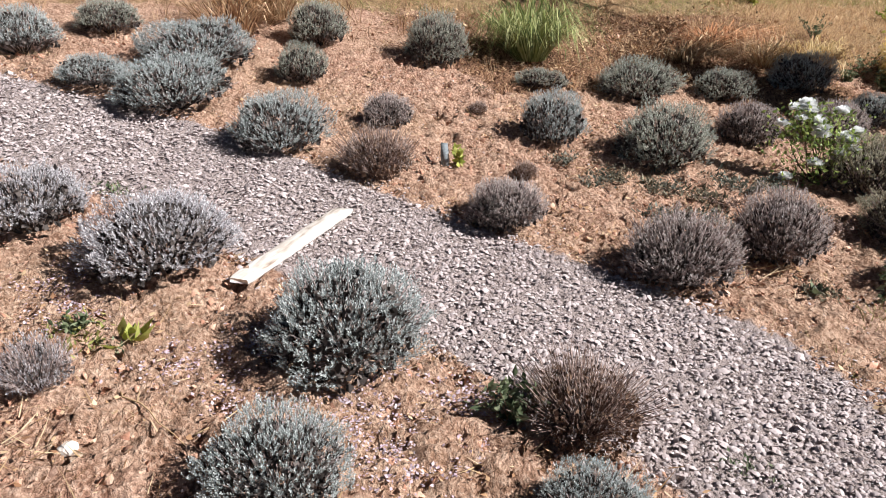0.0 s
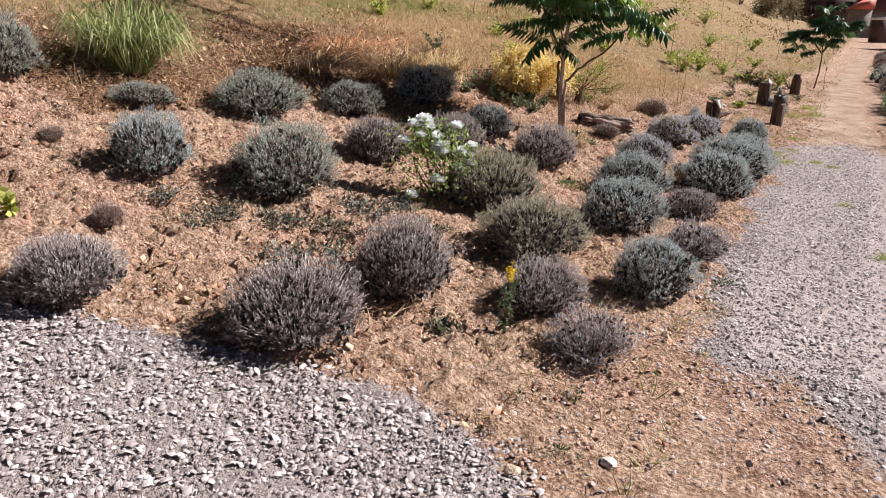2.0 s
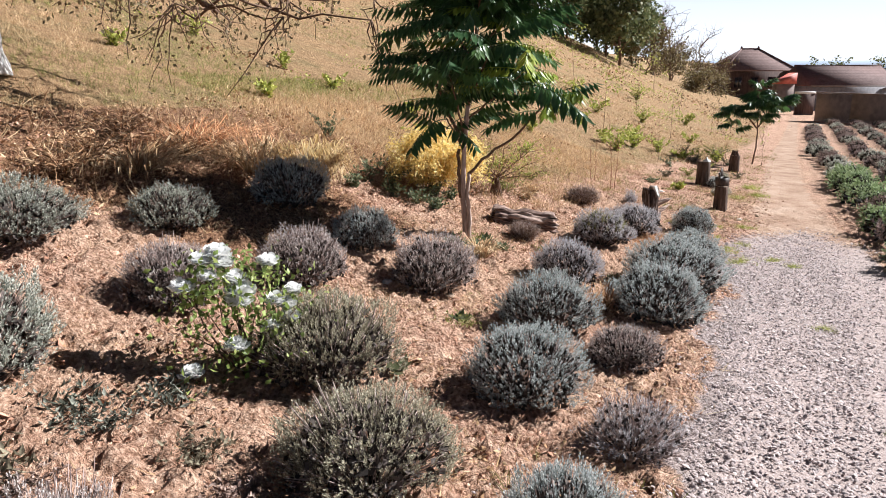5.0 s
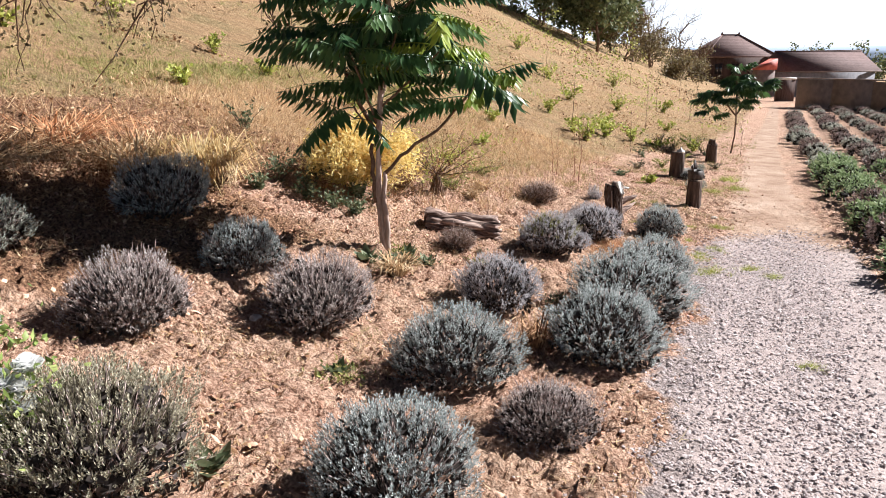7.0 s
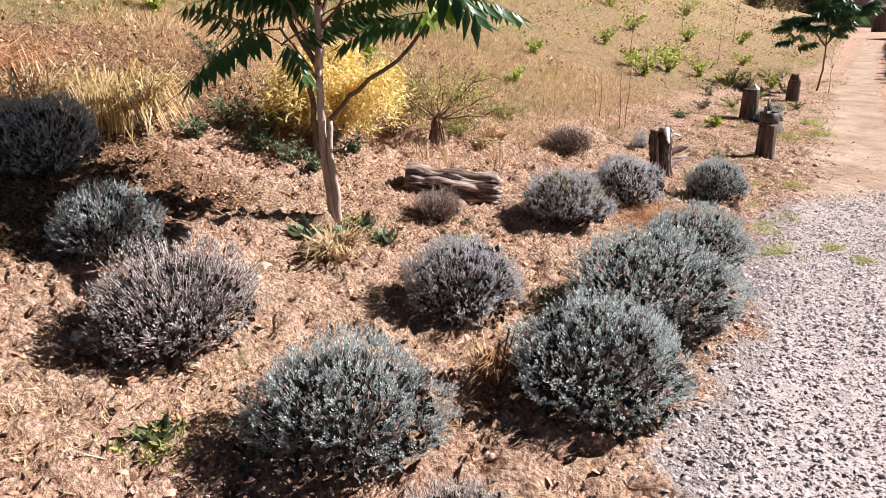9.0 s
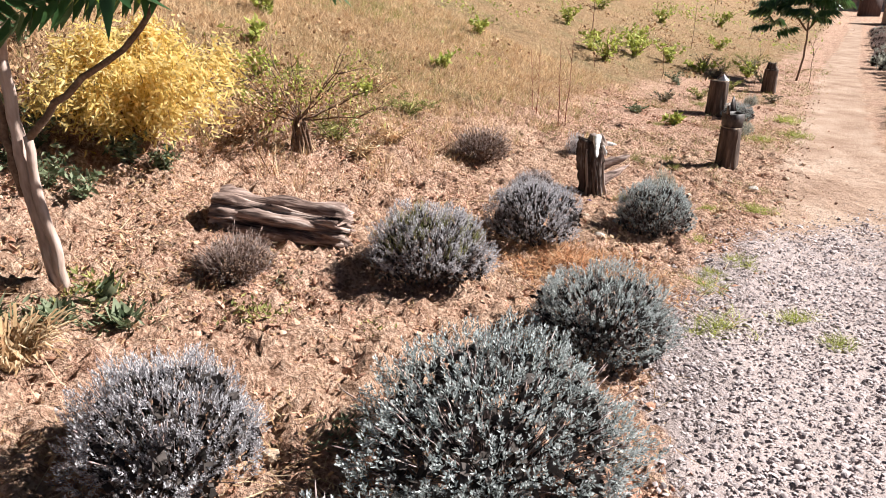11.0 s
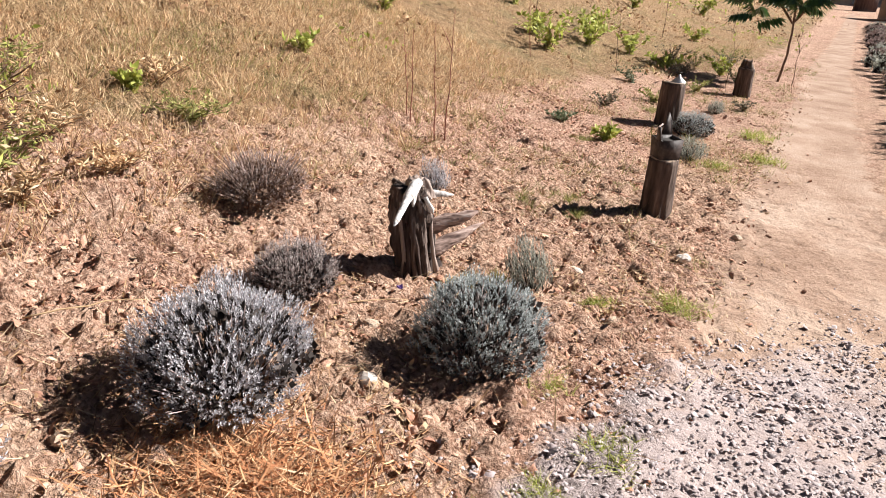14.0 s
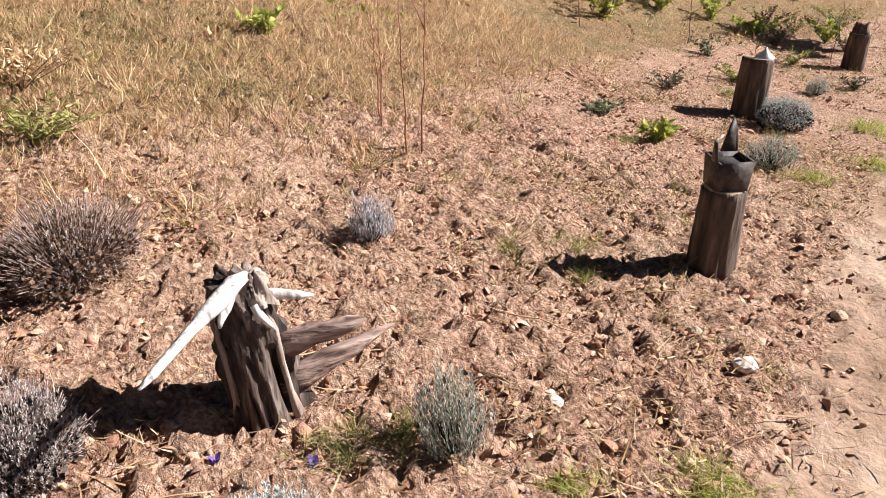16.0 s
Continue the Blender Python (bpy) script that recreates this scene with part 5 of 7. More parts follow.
def rosette(name, label, x, y, r, n, material, seed, rise=0.35, slim=0.28, group="small weeds"):
    """A low rosette of leaves on the ground."""
    rng = np.random.default_rng(seed)
    root = thing(name, label, "weed", Matrix.Translation((x, y, gz(x, y) + 0.004)), group)
    small = slim < 0.4
    n = n * 4 if small else n
    az = rng.uniform(0, 6.28, n)
    d = np.stack([np.cos(az), np.sin(az), rng.uniform(0.1, rise * 3, n)], 1)
    s = r * rng.uniform(0.15, 0.42, n) if small else r * rng.uniform(0.55, 1.1, n)
    p = rng.normal(0, r * (0.55 if small else 0.12), (n, 2))
    lift = ground_z(p[:, 0] + x, p[:, 1] + y) - gz(x, y) + rng.uniform(0, 0.25 * r, n) * small
    v, f = strew(LEAF_V, LEAF_F, bases(d, rng.normal(0, 0.3, n)), np.stack([s * slim * 1.3, s, s], 1), np.column_stack([p, lift]))
    part("foliage", make_mesh("foliage", v, f), material, root)
    return root


WEEDS = """-2.59 .09 .11 26;-2.5 .2 .09 12;-3.72 .43 .09 16;-2.27 6.34 .11 34;-3.01 5.75 .07 14;-3.0 8.0 .12 30;-3.07 8.36 .12 30;-2.93 8.16 .12 30;-2.81 8.33 .1 24;-2.51 8.69 .1 26;-1.79 8.33 .1 24;-2.62 9.02 .07 14;-1.68 3.24 .1 34;-2.63 3.2 .13 40;-2.75 3.72 .15 50;-2.5 3.5 .12 36;-2.95 3.5 .14 44;-3.2 3.3 .12 34;-2.28 6.31 .07 18;-.75 4.99 .08 20;-1.84 4.1 .06 16;-3.2 3.85 .12 36;-2.4 4.3 .12 34;-2.75 4.45 .13 40;-2.1 8.95 .07 16;-2.2 3.0 .06 12;-1.2 2.95 .06 18;-1.0 3.1 .06 16;-.9 2.7 .06 14;-2.9 4.15 .14 40;-4.85 3.5 .08 16;-3.15 3.1 .1 26;-1.05 1.75 .06 16"""
for i, row in enumerate(WEEDS.split(";")):
    wx, wy, wr, wn_ = map(float, row.split())
    rosette("low_weed", "low green weed rosette on bare soil", wx, wy, wr, int(wn_), ((M_OLIVE, M_GREENLAV)[i % 2] if 2.9 < wy < 4.6 else M_WEED if i % 3 else M_GREENGRASS), 200 + i)
for i, (wx, wy, wr) in enumerate([(-2.98, 8.36, 0.11), (-2.96, 8.16, 0.10), (-3.12, 7.98, 0.12), (-2.78, 8.30, 0.11), (-2.3, 6.36, 0.10), (-2.24, 5.42, 0.11), (-1.7, 3.22, 0.08)]):
    rosette("broadleaf_weed", "flat rosette of grey-green leaves on bare soil", wx, wy, wr, 20, M_WEED, 290 + i, 0.35, 0.42)
rosette("broadleaf_weed", "upright broad-leaved green weed on bare soil", -2.50, 0.24, 0.13, 9, M_LIME, 270, 0.9, 0.55)
leafy_clump("green_weed", "leafy dark green weed beside a withered lavender bush", "weed", -1.60, 1.24, 0.14, 0.15, 220, M_WEED, 0.045, 275, "weeds by the gravel")
leafy_clump("green_weed", "low feathery green weed on bare soil", "weed", -2.62, 0.08, 0.10, 0.07, 120, M_WEED, 0.035, 276, "weeds by the gravel")


def path_tuft(x, y, r, seed):
    rng = np.random.default_rng(seed)
    root = thing("grass_tuft", "small yellow-green grass tuft at the gravel edge", "grass tuft", Matrix.Translation((x, y, gz(x, y))), "grass tufts on the gravel")
    s = Soup()
    for k in range(22):
        v, f = tuft(rng, 9, 1.1)
        s.add(v * np.array([r * 1.0, r * 1.0, r * 0.5]) + np.array([*rng.normal(0, r * 0.4, 2), 0]), f)
    part("blade_mass", s.mesh("blade_mass"), M_LIME if x > -1.35 else M_GREENGRASS, root)


for i, (tx, ty, tr) in enumerate([(-1.05, 10.5, .10), (-.95, 11.02, .08), (-.93, 9.99, .10), (-.61, 10.32, .08), (-1.24, 11.23, .07), (-.41, 10.14, .07), (-.96, 12.23, .08), (-1.07, 10.7, .06), (-1.31, 12.03, .07), (-1.04, 12.26, .08), (-2.4, 14.95, .1), (-1.72, 13.97, .09), (-1.95, 13.3, .12), (-1.8, 13.1, .10), (-2.12, 13.1, .1), (-1.85, 11.72, .10), (-1.78, 11.85, .10), (-1.62, 11.62, .07), (-2.45, 6.9, .06), (-0.2, 8.0, .06), (0.1, 6.3, .08), (-1.2, 16.8, .16), (-1.0, 15.8, .14), (-1.3, 15.2, .12), (-2.3, 17.0, .14)]):
    path_tuft(tx, ty, tr * (1.4 if tx > -1.35 else 1.15), 400 + i)


def straw_pile():
    rng = np.random.default_rng(71)
    root = thing("straw_pile", "flattened orange dry straw between the bushes and gravel", "straw", Matrix.Translation((-1.62, 10.2, gz(-1.62, 10.2))))
    n = 5200
    c = rng.normal(0, 1, (n, 2)) * np.array([0.23, 0.18])
    at = np.column_stack([c, rng.uniform(0.0, 0.06, n) * np.exp(-(c ** 2).sum(1) / 0.08) + 0.008])
    at[:, 2] += ground_z(c[:, 0] - 1.62, c[:, 1] + 10.2) - gz(-1.62, 10.2)
    ln = 0.02 + 0.11 * rng.uniform(0, 1, n) ** 1.6
    rot, sc = flat_rot(n, 0.2, rng), np.stack([rng.uniform(0.003, 0.007, n), ln * 0.7, ln], 1)
    for cut, stuff in ((slice(0, 3600), M_ORANGE), (slice(3600, n), M_LEAFLIT)):
        v, f = strew(BLADE_V, BLADE_F, rot[cut], sc[cut], at[cut])
        part("straw_mass", make_mesh("straw_mass", v, f), stuff, root)["kind"] = "stuff"
    root["kind"] = "stuff"


straw_pile()


def flower_weed():
    root = leafy_clump("flowering_weed", "thin weed with a yellow flower head by the lavender", "flower", -1.50, 3.47, 0.07, 0.26, 70, M_WEED, 0.05, 72)
    rng = np.random.default_rng(73)
    n = 46
    at = np.array([0.02, 0.0, 0.29]) + rng.normal(0, 1, (n, 3)) * np.array([0.012, 0.012, 0.022])
    v, f = strew(LEAF_V, LEAF_F, bases(rng.normal(0, 1, (n, 3)), rng.uniform(0, 6, n)), 0.016 * np.ones(n), at)
    part("flower_head", make_mesh("flower_head", v, f), M_PETALY, root, "yellow flower head")
    part("flower_stem", Soup().add(*tube(bent((0, 0, 0), (0.02, 0, 0.29), 0, 5), np.linspace(0.004, 0.002, 5), 5)).mesh("flower_stem"), M_WEED, root)
    for i, (x, y) in enumerate([(-2.03, 11.49), (-1.84, 11.64)]):
        r = rosette("violet_flower", "tiny violet flower in the soil", x, y, 0.03, 10, M_VIOLET, 80 + i, 0.6, 0.6, "violet flowers")


flower_weed()
leafy_clump("lime_seedling", "lime-green seedling beside a slate plant label", "seedling", -3.64, 2.44, 0.09, 0.13, 34, M_LIME, 0.06, 74, slim=0.7)

# sprawling grey-green mats between the bushes
for i, (mx, my, mw) in enumerate([(-3.15, 3.32, 0.22), (-2.92, 3.58, 0.2), (-2.62, 3.72, 0.22), (-2.55, 3.22, 0.18), (-2.75, 4.12, 0.2), (-3.3, 3.65, 0.18), (-2.35, 4.2, 0.16), (-3.45, 3.15, 0.16), (-2.1, 4.1, 0.12)]):
    leafy_clump("creeping_plant", "low sprawling grey-green creeping plant on soil", "ground cover", mx, my, mw, 0.09, 420, (M_OLIVE, M_GREENLAV, M_BROWNSTALK)[i % 3], 0.022, 580 + i, "creeping mats in the bed", lean=0.9)

# grey-green weeds and dry bits round the log posts
for i, (wx, wy, ww, wh) in enumerate([(-2.75, 15.4, 0.18, 0.09), (-2.7, 16.6, 0.24, 0.15), (-2.4, 17.6, 0.26, 0.16), (-2.9, 18.4, 0.3, 0.2), (-1.5, 18.4, 0.2, 0.12), (-2.2, 19.0, 0.26, 0.16), (-1.9, 20.6, 0.3, 0.2), (-2.6, 20.0, 0.3, 0.22), (-2.65, 21.3, 0.45, 0.3), (-2.25, 21.9, 0.4, 0.28), (-2.95, 20.9, 0.4, 0.3), (-2.4, 22.8, 0.5, 0.3)]):
    leafy_clump("verge_weed", "low dull green weed clump near the log posts", "weed", wx, wy, ww, wh, 240, (M_WEED, M_OLIVE, M_GREENGRASS)[i % 3], 0.045, 860 + i, "weeds round the log posts", lean=0.8)

# hillside seedlings with yellow-green leaves
SEEDS = """-4.05 18.4 .7 .6;-4.0 19.9 .75 .55;-4.3 21.0 .6 .5;-3.5 20.4 .5 .4;-5.5 20.4 .4 .45;-5.47 16.5 .3 .3;-4.66 14.05 .2 .22;-4.5 18.9 .45 .4;-4.9 11.3 .25 .3;-5.6 12.0 .3 .3;-6.3 13.0 .3 .35;-7.2 10.5 .3 .3;-7.6 12.6 .3 .3;-8.5 12.5 .35 .4;-6.8 15.6 .3 .3;-8.3 17.0 .4 .4;-6.0 24.0 .6 .5;-5.0 26.0 .6 .5;-7.5 27.0 .7 .6;-4.2 30.0 .7 .6;-9.0 23.0 .5 .5;-6.6 33 .8 .7;-10.0 31 .8 .7;-3.3 24.5 .4 .4;-2.2 21 .35 .3;-2.9 20.2 .4 .3;-4.35 12.05 .14 .16;-9 9.5 .3 .3;-10 12 .35 .4;-2.25 15.2 .14 .16"""
for i, row in enumerate(SEEDS.split(";")):
    sx, sy, sw, sh = map(float, row.split())
    leafy_clump("hillside_seedling", "yellow-green leafy seedling on the dry hillside", "seedling", sx, sy, sw * 0.85, sh * 0.8, 110 + int(140 * sw), M_LIME, 0.07 + 0.05 * sw, 500 + i, "hillside seedlings", slim=0.5)


def sapling(x, y, h, leaves, material, seed, group="thin saplings", lean=0.05):
    twigs = 1 if leaves == 0 else 5
    rng = np.random.default_rng(seed)
    root = thing("sapling", "thin bare sapling stem on the hillside" if leaves < 40 else "thin sapling with yellowing leaves on the hillside", "sapling", Matrix.Translation((x, y, gz(x, y) - 0.02)), group)
    top = np.array([rng.normal(0, lean), rng.normal(0, lean), h])
    p = bent((0, 0, 0), top, 0, 8, 0.012 if leaves else 0.005, rng)
    s = Soup().add(*tube(p, np.linspace(0.003 + 0.003 * h, 0.0015, 8), 5))
    ends = [p[-1]]
    for i in range(twigs):
        q = p[rng.integers(3, 8)]
        e = q + np.array([*rng.normal(0, 0.13 * h, 2), rng.uniform(0.03, 0.2) * h])
        s.add(*tube(bent(q, e, 0, 4, 0.01, rng), np.linspace(0.003 + 0.001 * h, 0.0015, 4), 4))
        ends.append(e)
    part("stem", s.mesh("stem"), M_TWIG if leaves else M_REDSTEM, root)
    if leaves:
        ends = np.array(ends)
        at = ends[rng.integers(0, len(ends), leaves)] + rng.normal(0, 0.07 * h, (leaves, 3))
        sz = rng.uniform(0.03, 0.07, leaves) * (0.7 + 0.5 * h)
        v, f = strew(LEAF_V, LEAF_F, bases(rng.normal(0, 1, (leaves, 3)), rng.uniform(0, 6, leaves)), np.stack([sz * 0.5, sz, sz], 1), at)
        part("foliage", make_mesh("foliage", v, f), material, root)


for i, (sx, sy, sh, sl, sm) in enumerate([(-3.04, 13.54, .86, 0, M_LIME), (-3.0, 13.62, .95, 0, M_LIME), (-3.35, 13.7, .74, 0, M_LIME), (-3.42, 13.78, .66, 0, M_LIME), (-4.0, 17.6, .8, 0, M_LIME), (-4.55, 19.0, 1.7, 90, M_LIME), (-3.7, 23.4, 1.3, 60, M_LIME), (-3.2, 18.6, .8, 10, M_LIME), (-7.5, 14.2, 1.1, 20, M_LIME), (-5.5, 27.5, 1.6, 90, M_LIME), (-4.6, 31, 1.6, 80, M_BROWNLEAF), (-3.2, 29, 1.1, 50, M_BROWNLEAF), (-6.5, 36, 2.0, 110, M_LIME), (-5.0, 41, 1.8, 80, M_BROWNLEAF), (-8.5, 30, 1.8, 110, M_LIME), (-3.6, 36, 1.3, 60, M_BROWNLEAF), (-10.6, 16.3, 1.2, 30, M_LIME), (-1.9, 19.6, .8, 12, M_LIME), (-1.2, 21.5, .9, 14, M_LIME)]):
    sapling(sx, sy, sh, sl, sm, 600 + i)


def branch_tree(name, label, x, y, h, spread_r, leaves, leaf, material, seed, trunk_r, bark=M_TWIG, group="", clear=0.3, levels=(9, 6)):
    """A tree with a tapered trunk, limbs, twigs and a crown of many small leaves with gaps."""
    rng = np.random.default_rng(seed)
    root = thing(name, label, "tree", Matrix.Translation((x, y, gz(x, y) - 0.05)), group)
    trunk = bent((0, 0, 0), (rng.normal(0, 0.05 * h), rng.normal(0, 0.05 * h), h * 0.85), 0, 8, 0.02 * h, rng)
    part("trunk", Soup().add(*tube(trunk, np.linspace(trunk_r, trunk_r * 0.25, 8), 8, 0.08, rng)).mesh("trunk", True), bark, root)
    limbs, tips = Soup(), []
    for i in range(levels[0]):
        q = trunk[0] + (trunk[-1] - trunk[0]) * rng.uniform(clear, 1.0)
        a, out = i * 2.4 + rng.normal(0, 0.3), spread_r * rng.uniform(0.5, 1.0)
        e = q + np.array([math.cos(a) * out, math.sin(a) * out, rng.uniform(0.05, 0.35) * h])
        p = bent(q, e, -0.04 * h, 6, 0.015 * h, rng)
        limbs.add(*tube(p, np.linspace(trunk_r * 0.4, trunk_r * 0.12, 6), 5))
        for k in range(levels[1]):
            q2 = p[rng.integers(2, 6)]
            e2 = q2 + rng.normal(0, 0.22 * spread_r, 3) + np.array([0, 0, 0.08 * h])
            limbs.add(*tube(bent(q2, e2, 0, 4, 0.01 * h, rng), np.linspace(trunk_r * 0.14, trunk_r * 0.04, 4), 4))
            tips += [e2, (q2 + e2) / 2]
    part("limb_framework", limbs.mesh("limb_framework"), bark, root)
    if leaves:
        tips = np.array(tips)
        at = tips[rng.integers(0, len(tips), leaves)] + rng.normal(0, 0.11 * spread_r, (leaves, 3))
        s = leaf * rng.uniform(0.6, 1.2, leaves)
        v, f = strew(PIP_V, PIP_F, bases(rng.normal(0, 1, (leaves, 3)), rng.uniform(0, 6, leaves)), np.stack([s * 0.6, s, s], 1), at)
        part("crown", make_mesh("crown", v, f), material, root)
    return root


# woods on the crest
CREST = """-10.6 47 6.2 2.4 1;-13.8 46.4 6.0 2.6 1;-16 45 6.5 2.8 1;-19 44 6.5 3.0 1;-12.2 50 5.6 2.2 1;-15 49.5 6 2.5 2;-18 48 6 2.6 1;-22 44 6.5 3 1;-9.9 52 3.6 1.8 2;-11.5 55 5 2 1;-24 40 6.5 3 1;-27 36 6.5 3 1;-14 55 6 2.6 1;-9.6 60 3 1.6 2;-8.2 64 2.6 1.6 2;-7.0 66 2.4 1.5 2;-10.4 66 3.4 1.8 2;-8.0 74 3 1.8 2;-29 30 7 3.2 1;-30 24 7 3.2 1;-7.4 58 1.6 1.2 2"""
for i, row in enumerate(CREST.split(";")):
    tx, ty, th, tw, tk = map(float, row.split())
    branch_tree("crest_tree", "leafy dark green tree on the hill crest" if tk == 1 else "greyish-brown thinning tree on the hill crest", tx, ty, th * 0.74, tw * 0.9, 4200 if tk == 1 else 1500, 0.30 if tk == 1 else 0.2, M_DARKLEAF if tk == 1 else M_BROWNLEAF, 700 + i, 0.012 * th + 0.02, group="trees on the hill crest", clear=0.05, levels=(14, 7))
for i, (tx, ty, th, tw) in enumerate([(-8.7, 69, 4.4, 1.7), (-9.9, 62.5, 4.6, 1.8), (-7.2, 72, 3.4, 1.4), (-10.9, 59, 5.0, 1.8)]):
    branch_tree("bare_tree", "leafless grey tree against the sky", tx, ty, th, tw, 0, 0.2, M_BROWNLEAF, 760 + i, 0.10, group="bare trees", levels=(14, 12), clear=0.25)


def limewashed_tree(x, y):
    """An old fruit tree, trunk limewashed, with boughs hanging low over the bank."""
    rng = np.random.default_rng(81)
    root = thing("fruit_tree", "old fruit tree with limewashed trunk and hanging sparse boughs", "tree", Matrix.Translation((x, y, gz(x, y) - 0.05)))
    pts = np.array([(0, 0, 0), (-0.03, 0.03, 0.5), (-0.08, 0.05, 1.1), (-0.12, 0.1, 1.8)])
    tt = np.linspace(0, 1, 14)
    p = np.stack([np.interp(tt, np.linspace(0, 1, 4), pts[:, k]) for k in range(3)], 1)
    part("trunk", Soup().add(*tube(p, 0.27 - 0.08 * tt + 0.06 * np.exp(-tt * 9), 16, 0.07, rng)).mesh("trunk", True), M_LIMEWASH, root, "limewashed cracked trunk")
    boughs, twigs, tips = Soup(), Soup(), []
    ends = [(2.7, 1.2, 0.6), (1.9, 1.35, 0.6), (2.7, 0.6, 0.65), (2.3, 0.1, 0.8), (1.4, 2.2, 1.1), (2.6, 1.8, 0.75), (2.2, 0.9, 0.6), (-1.6, 1.6, 2.6), (-1.4, -1.2, 2.8), (1.2, 1.0, 1.5), (0.4, 2.6, 1.9), (0.2, 1.8, 3.0)]
    for e in ends:
        p = bent((-0.12, 0.1, 1.6), e, -0.35, 8, 0.05, rng)
        boughs.add(*tube(p, np.linspace(0.09, 0.022, 8), 7, 0.08, rng))
        for k in range(11):
            q = p[rng.integers(3, 8)]
            m = q + np.array([*rng.normal(0, 0.35, 2), rng.uniform(-0.25, 0.35)])
            twigs.add(*tube(bent(q, m, 0.0, 5, 0.03, rng), np.linspace(0.014, 0.006, 5), 5))
            for j in range(3):
                w = m + np.array([*rng.normal(0, 0.22, 2), rng.uniform(-0.75, -0.1) if e[0] > 0 else rng.uniform(-0.4, 0.4)])
                pw = bent(m, w, 0.0, 6, 0.03, rng)
                twigs.add(*tube(pw, np.linspace(0.009, 0.003, 6), 4))
                tips += [pw[2], pw[3], pw[4], w]
    part("bough_framework", boughs.mesh("bough_framework", True), M_TWIG, root)
    part("twig_framework", twigs.mesh("twig_framework"), M_TWIG, root)
    tips = np.array(tips)
    n = 7000
    up = tips[rng.integers(0, len(tips), n)]
    at = up + rng.normal(0, 0.06, (n, 3))
    s = rng.uniform(0.025, 0.055, n)
    v, f = strew(LEAF_V, LEAF_F, bases(rng.normal(0, 0.7, (n, 3)) + np.array([0, 0, -0.4]), rng.uniform(0, 6, n)), np.stack([s * 0.6, s, s], 1), at)
    part("crown", make_mesh("crown", v, f), M_BROWNLEAF, root)


limewashed_tree(-7.75, 6.85)

# ---- wood, stones and small things ----


def gnarled(height, r0, r1, seed, grooves=9, depth=0.25, rings=22, sides=64, jag=0.0, flare=0.35, twist=0.0):
    """A weathered trunk piece with deep running grooves and a jagged top."""
    rng = np.random.default_rng(seed)
    off = rng.uniform(0, 50)
    v, f = [], []
    for k in range(rings):
        t = k / (rings - 1)
        for i in range(sides):
            a = i * 2 * math.pi / sides
            r = (r0 + (r1 - r0) * t) * (1 + flare * math.exp(-t * 7))
            a += twist * t * t
            g = noise.noise(Vector((math.cos(a) * 2.2, math.sin(a) * 2.2, t * 1.1 + off)))
            g += 0.7 - 1.9 * abs(noise.noise(Vector((math.cos(a) * 3.4, math.sin(a) * 3.4, t * 1.0 + off + 9)))) - 1.1 * abs(noise.noise(Vector((math.cos(a) * 8.0, math.sin(a) * 8.0, t * 1.6 + off))))
            r *= 1 + depth * g
            top = height * (1 + jag * (noise.noise(Vector((math.cos(a) * 3 + off, math.sin(a) * 3, 0))) + 0.5 * noise.noise(Vector((math.cos(a) * 9 + off, math.sin(a) * 9, 4)))))
            a -= 2 * twist * t * t
            v.append((math.cos(a) * r, math.sin(a) * r, t * top))
    for k in range(rings - 1):
        for i in range(sides):
            j = (i + 1) % sides
            f.append((k * sides + i, k * sides + j, (k + 1) * sides + j, (k + 1) * sides + i))
    v.append((0, 0, height * (1 - 0.5 * jag)))
    e = (rings - 1) * sides
    for i in range(sides):
        f.append((e + i, e + (i + 1) % sides, len(v) - 1, len(v) - 1))
    f = np.array(f)
    tri = np.concatenate([f[:, [0, 1, 2]], f[:, [0, 2, 3]]])
    tri = tri[tri[:, 1] != tri[:, 2]]
    tri = tri[tri[:, 0] != tri[:, 2]]
    return np.array(v), tri


def splinter(pts, widths, thick, seed):
    """A flat tapering shard of wood along points."""
    v, f = tube(pts, np.ones(len(pts)), 8, 0.24, np.random.default_rng(seed))
    pts = np.asarray(pts, float)
    n = len(pts)
    ring = v[:n * 8].reshape(n, 8, 3)
    d = np.gradient(pts, axis=0)
    for k in range(n):
        z = d[k] / np.linalg.norm(d[k])
        a = np.cross(z, (0, 0, 1.0))
        a /= np.linalg.norm(a)
        b = np.cross(z, a)
        o = ring[k] - pts[k]
        ring[k] = pts[k] + np.outer(o @ a, a) * widths[k] + np.outer(o @ b, b) * thick * widths[k]
    v[:n * 8] = ring.reshape(-1, 3)
    return v, f


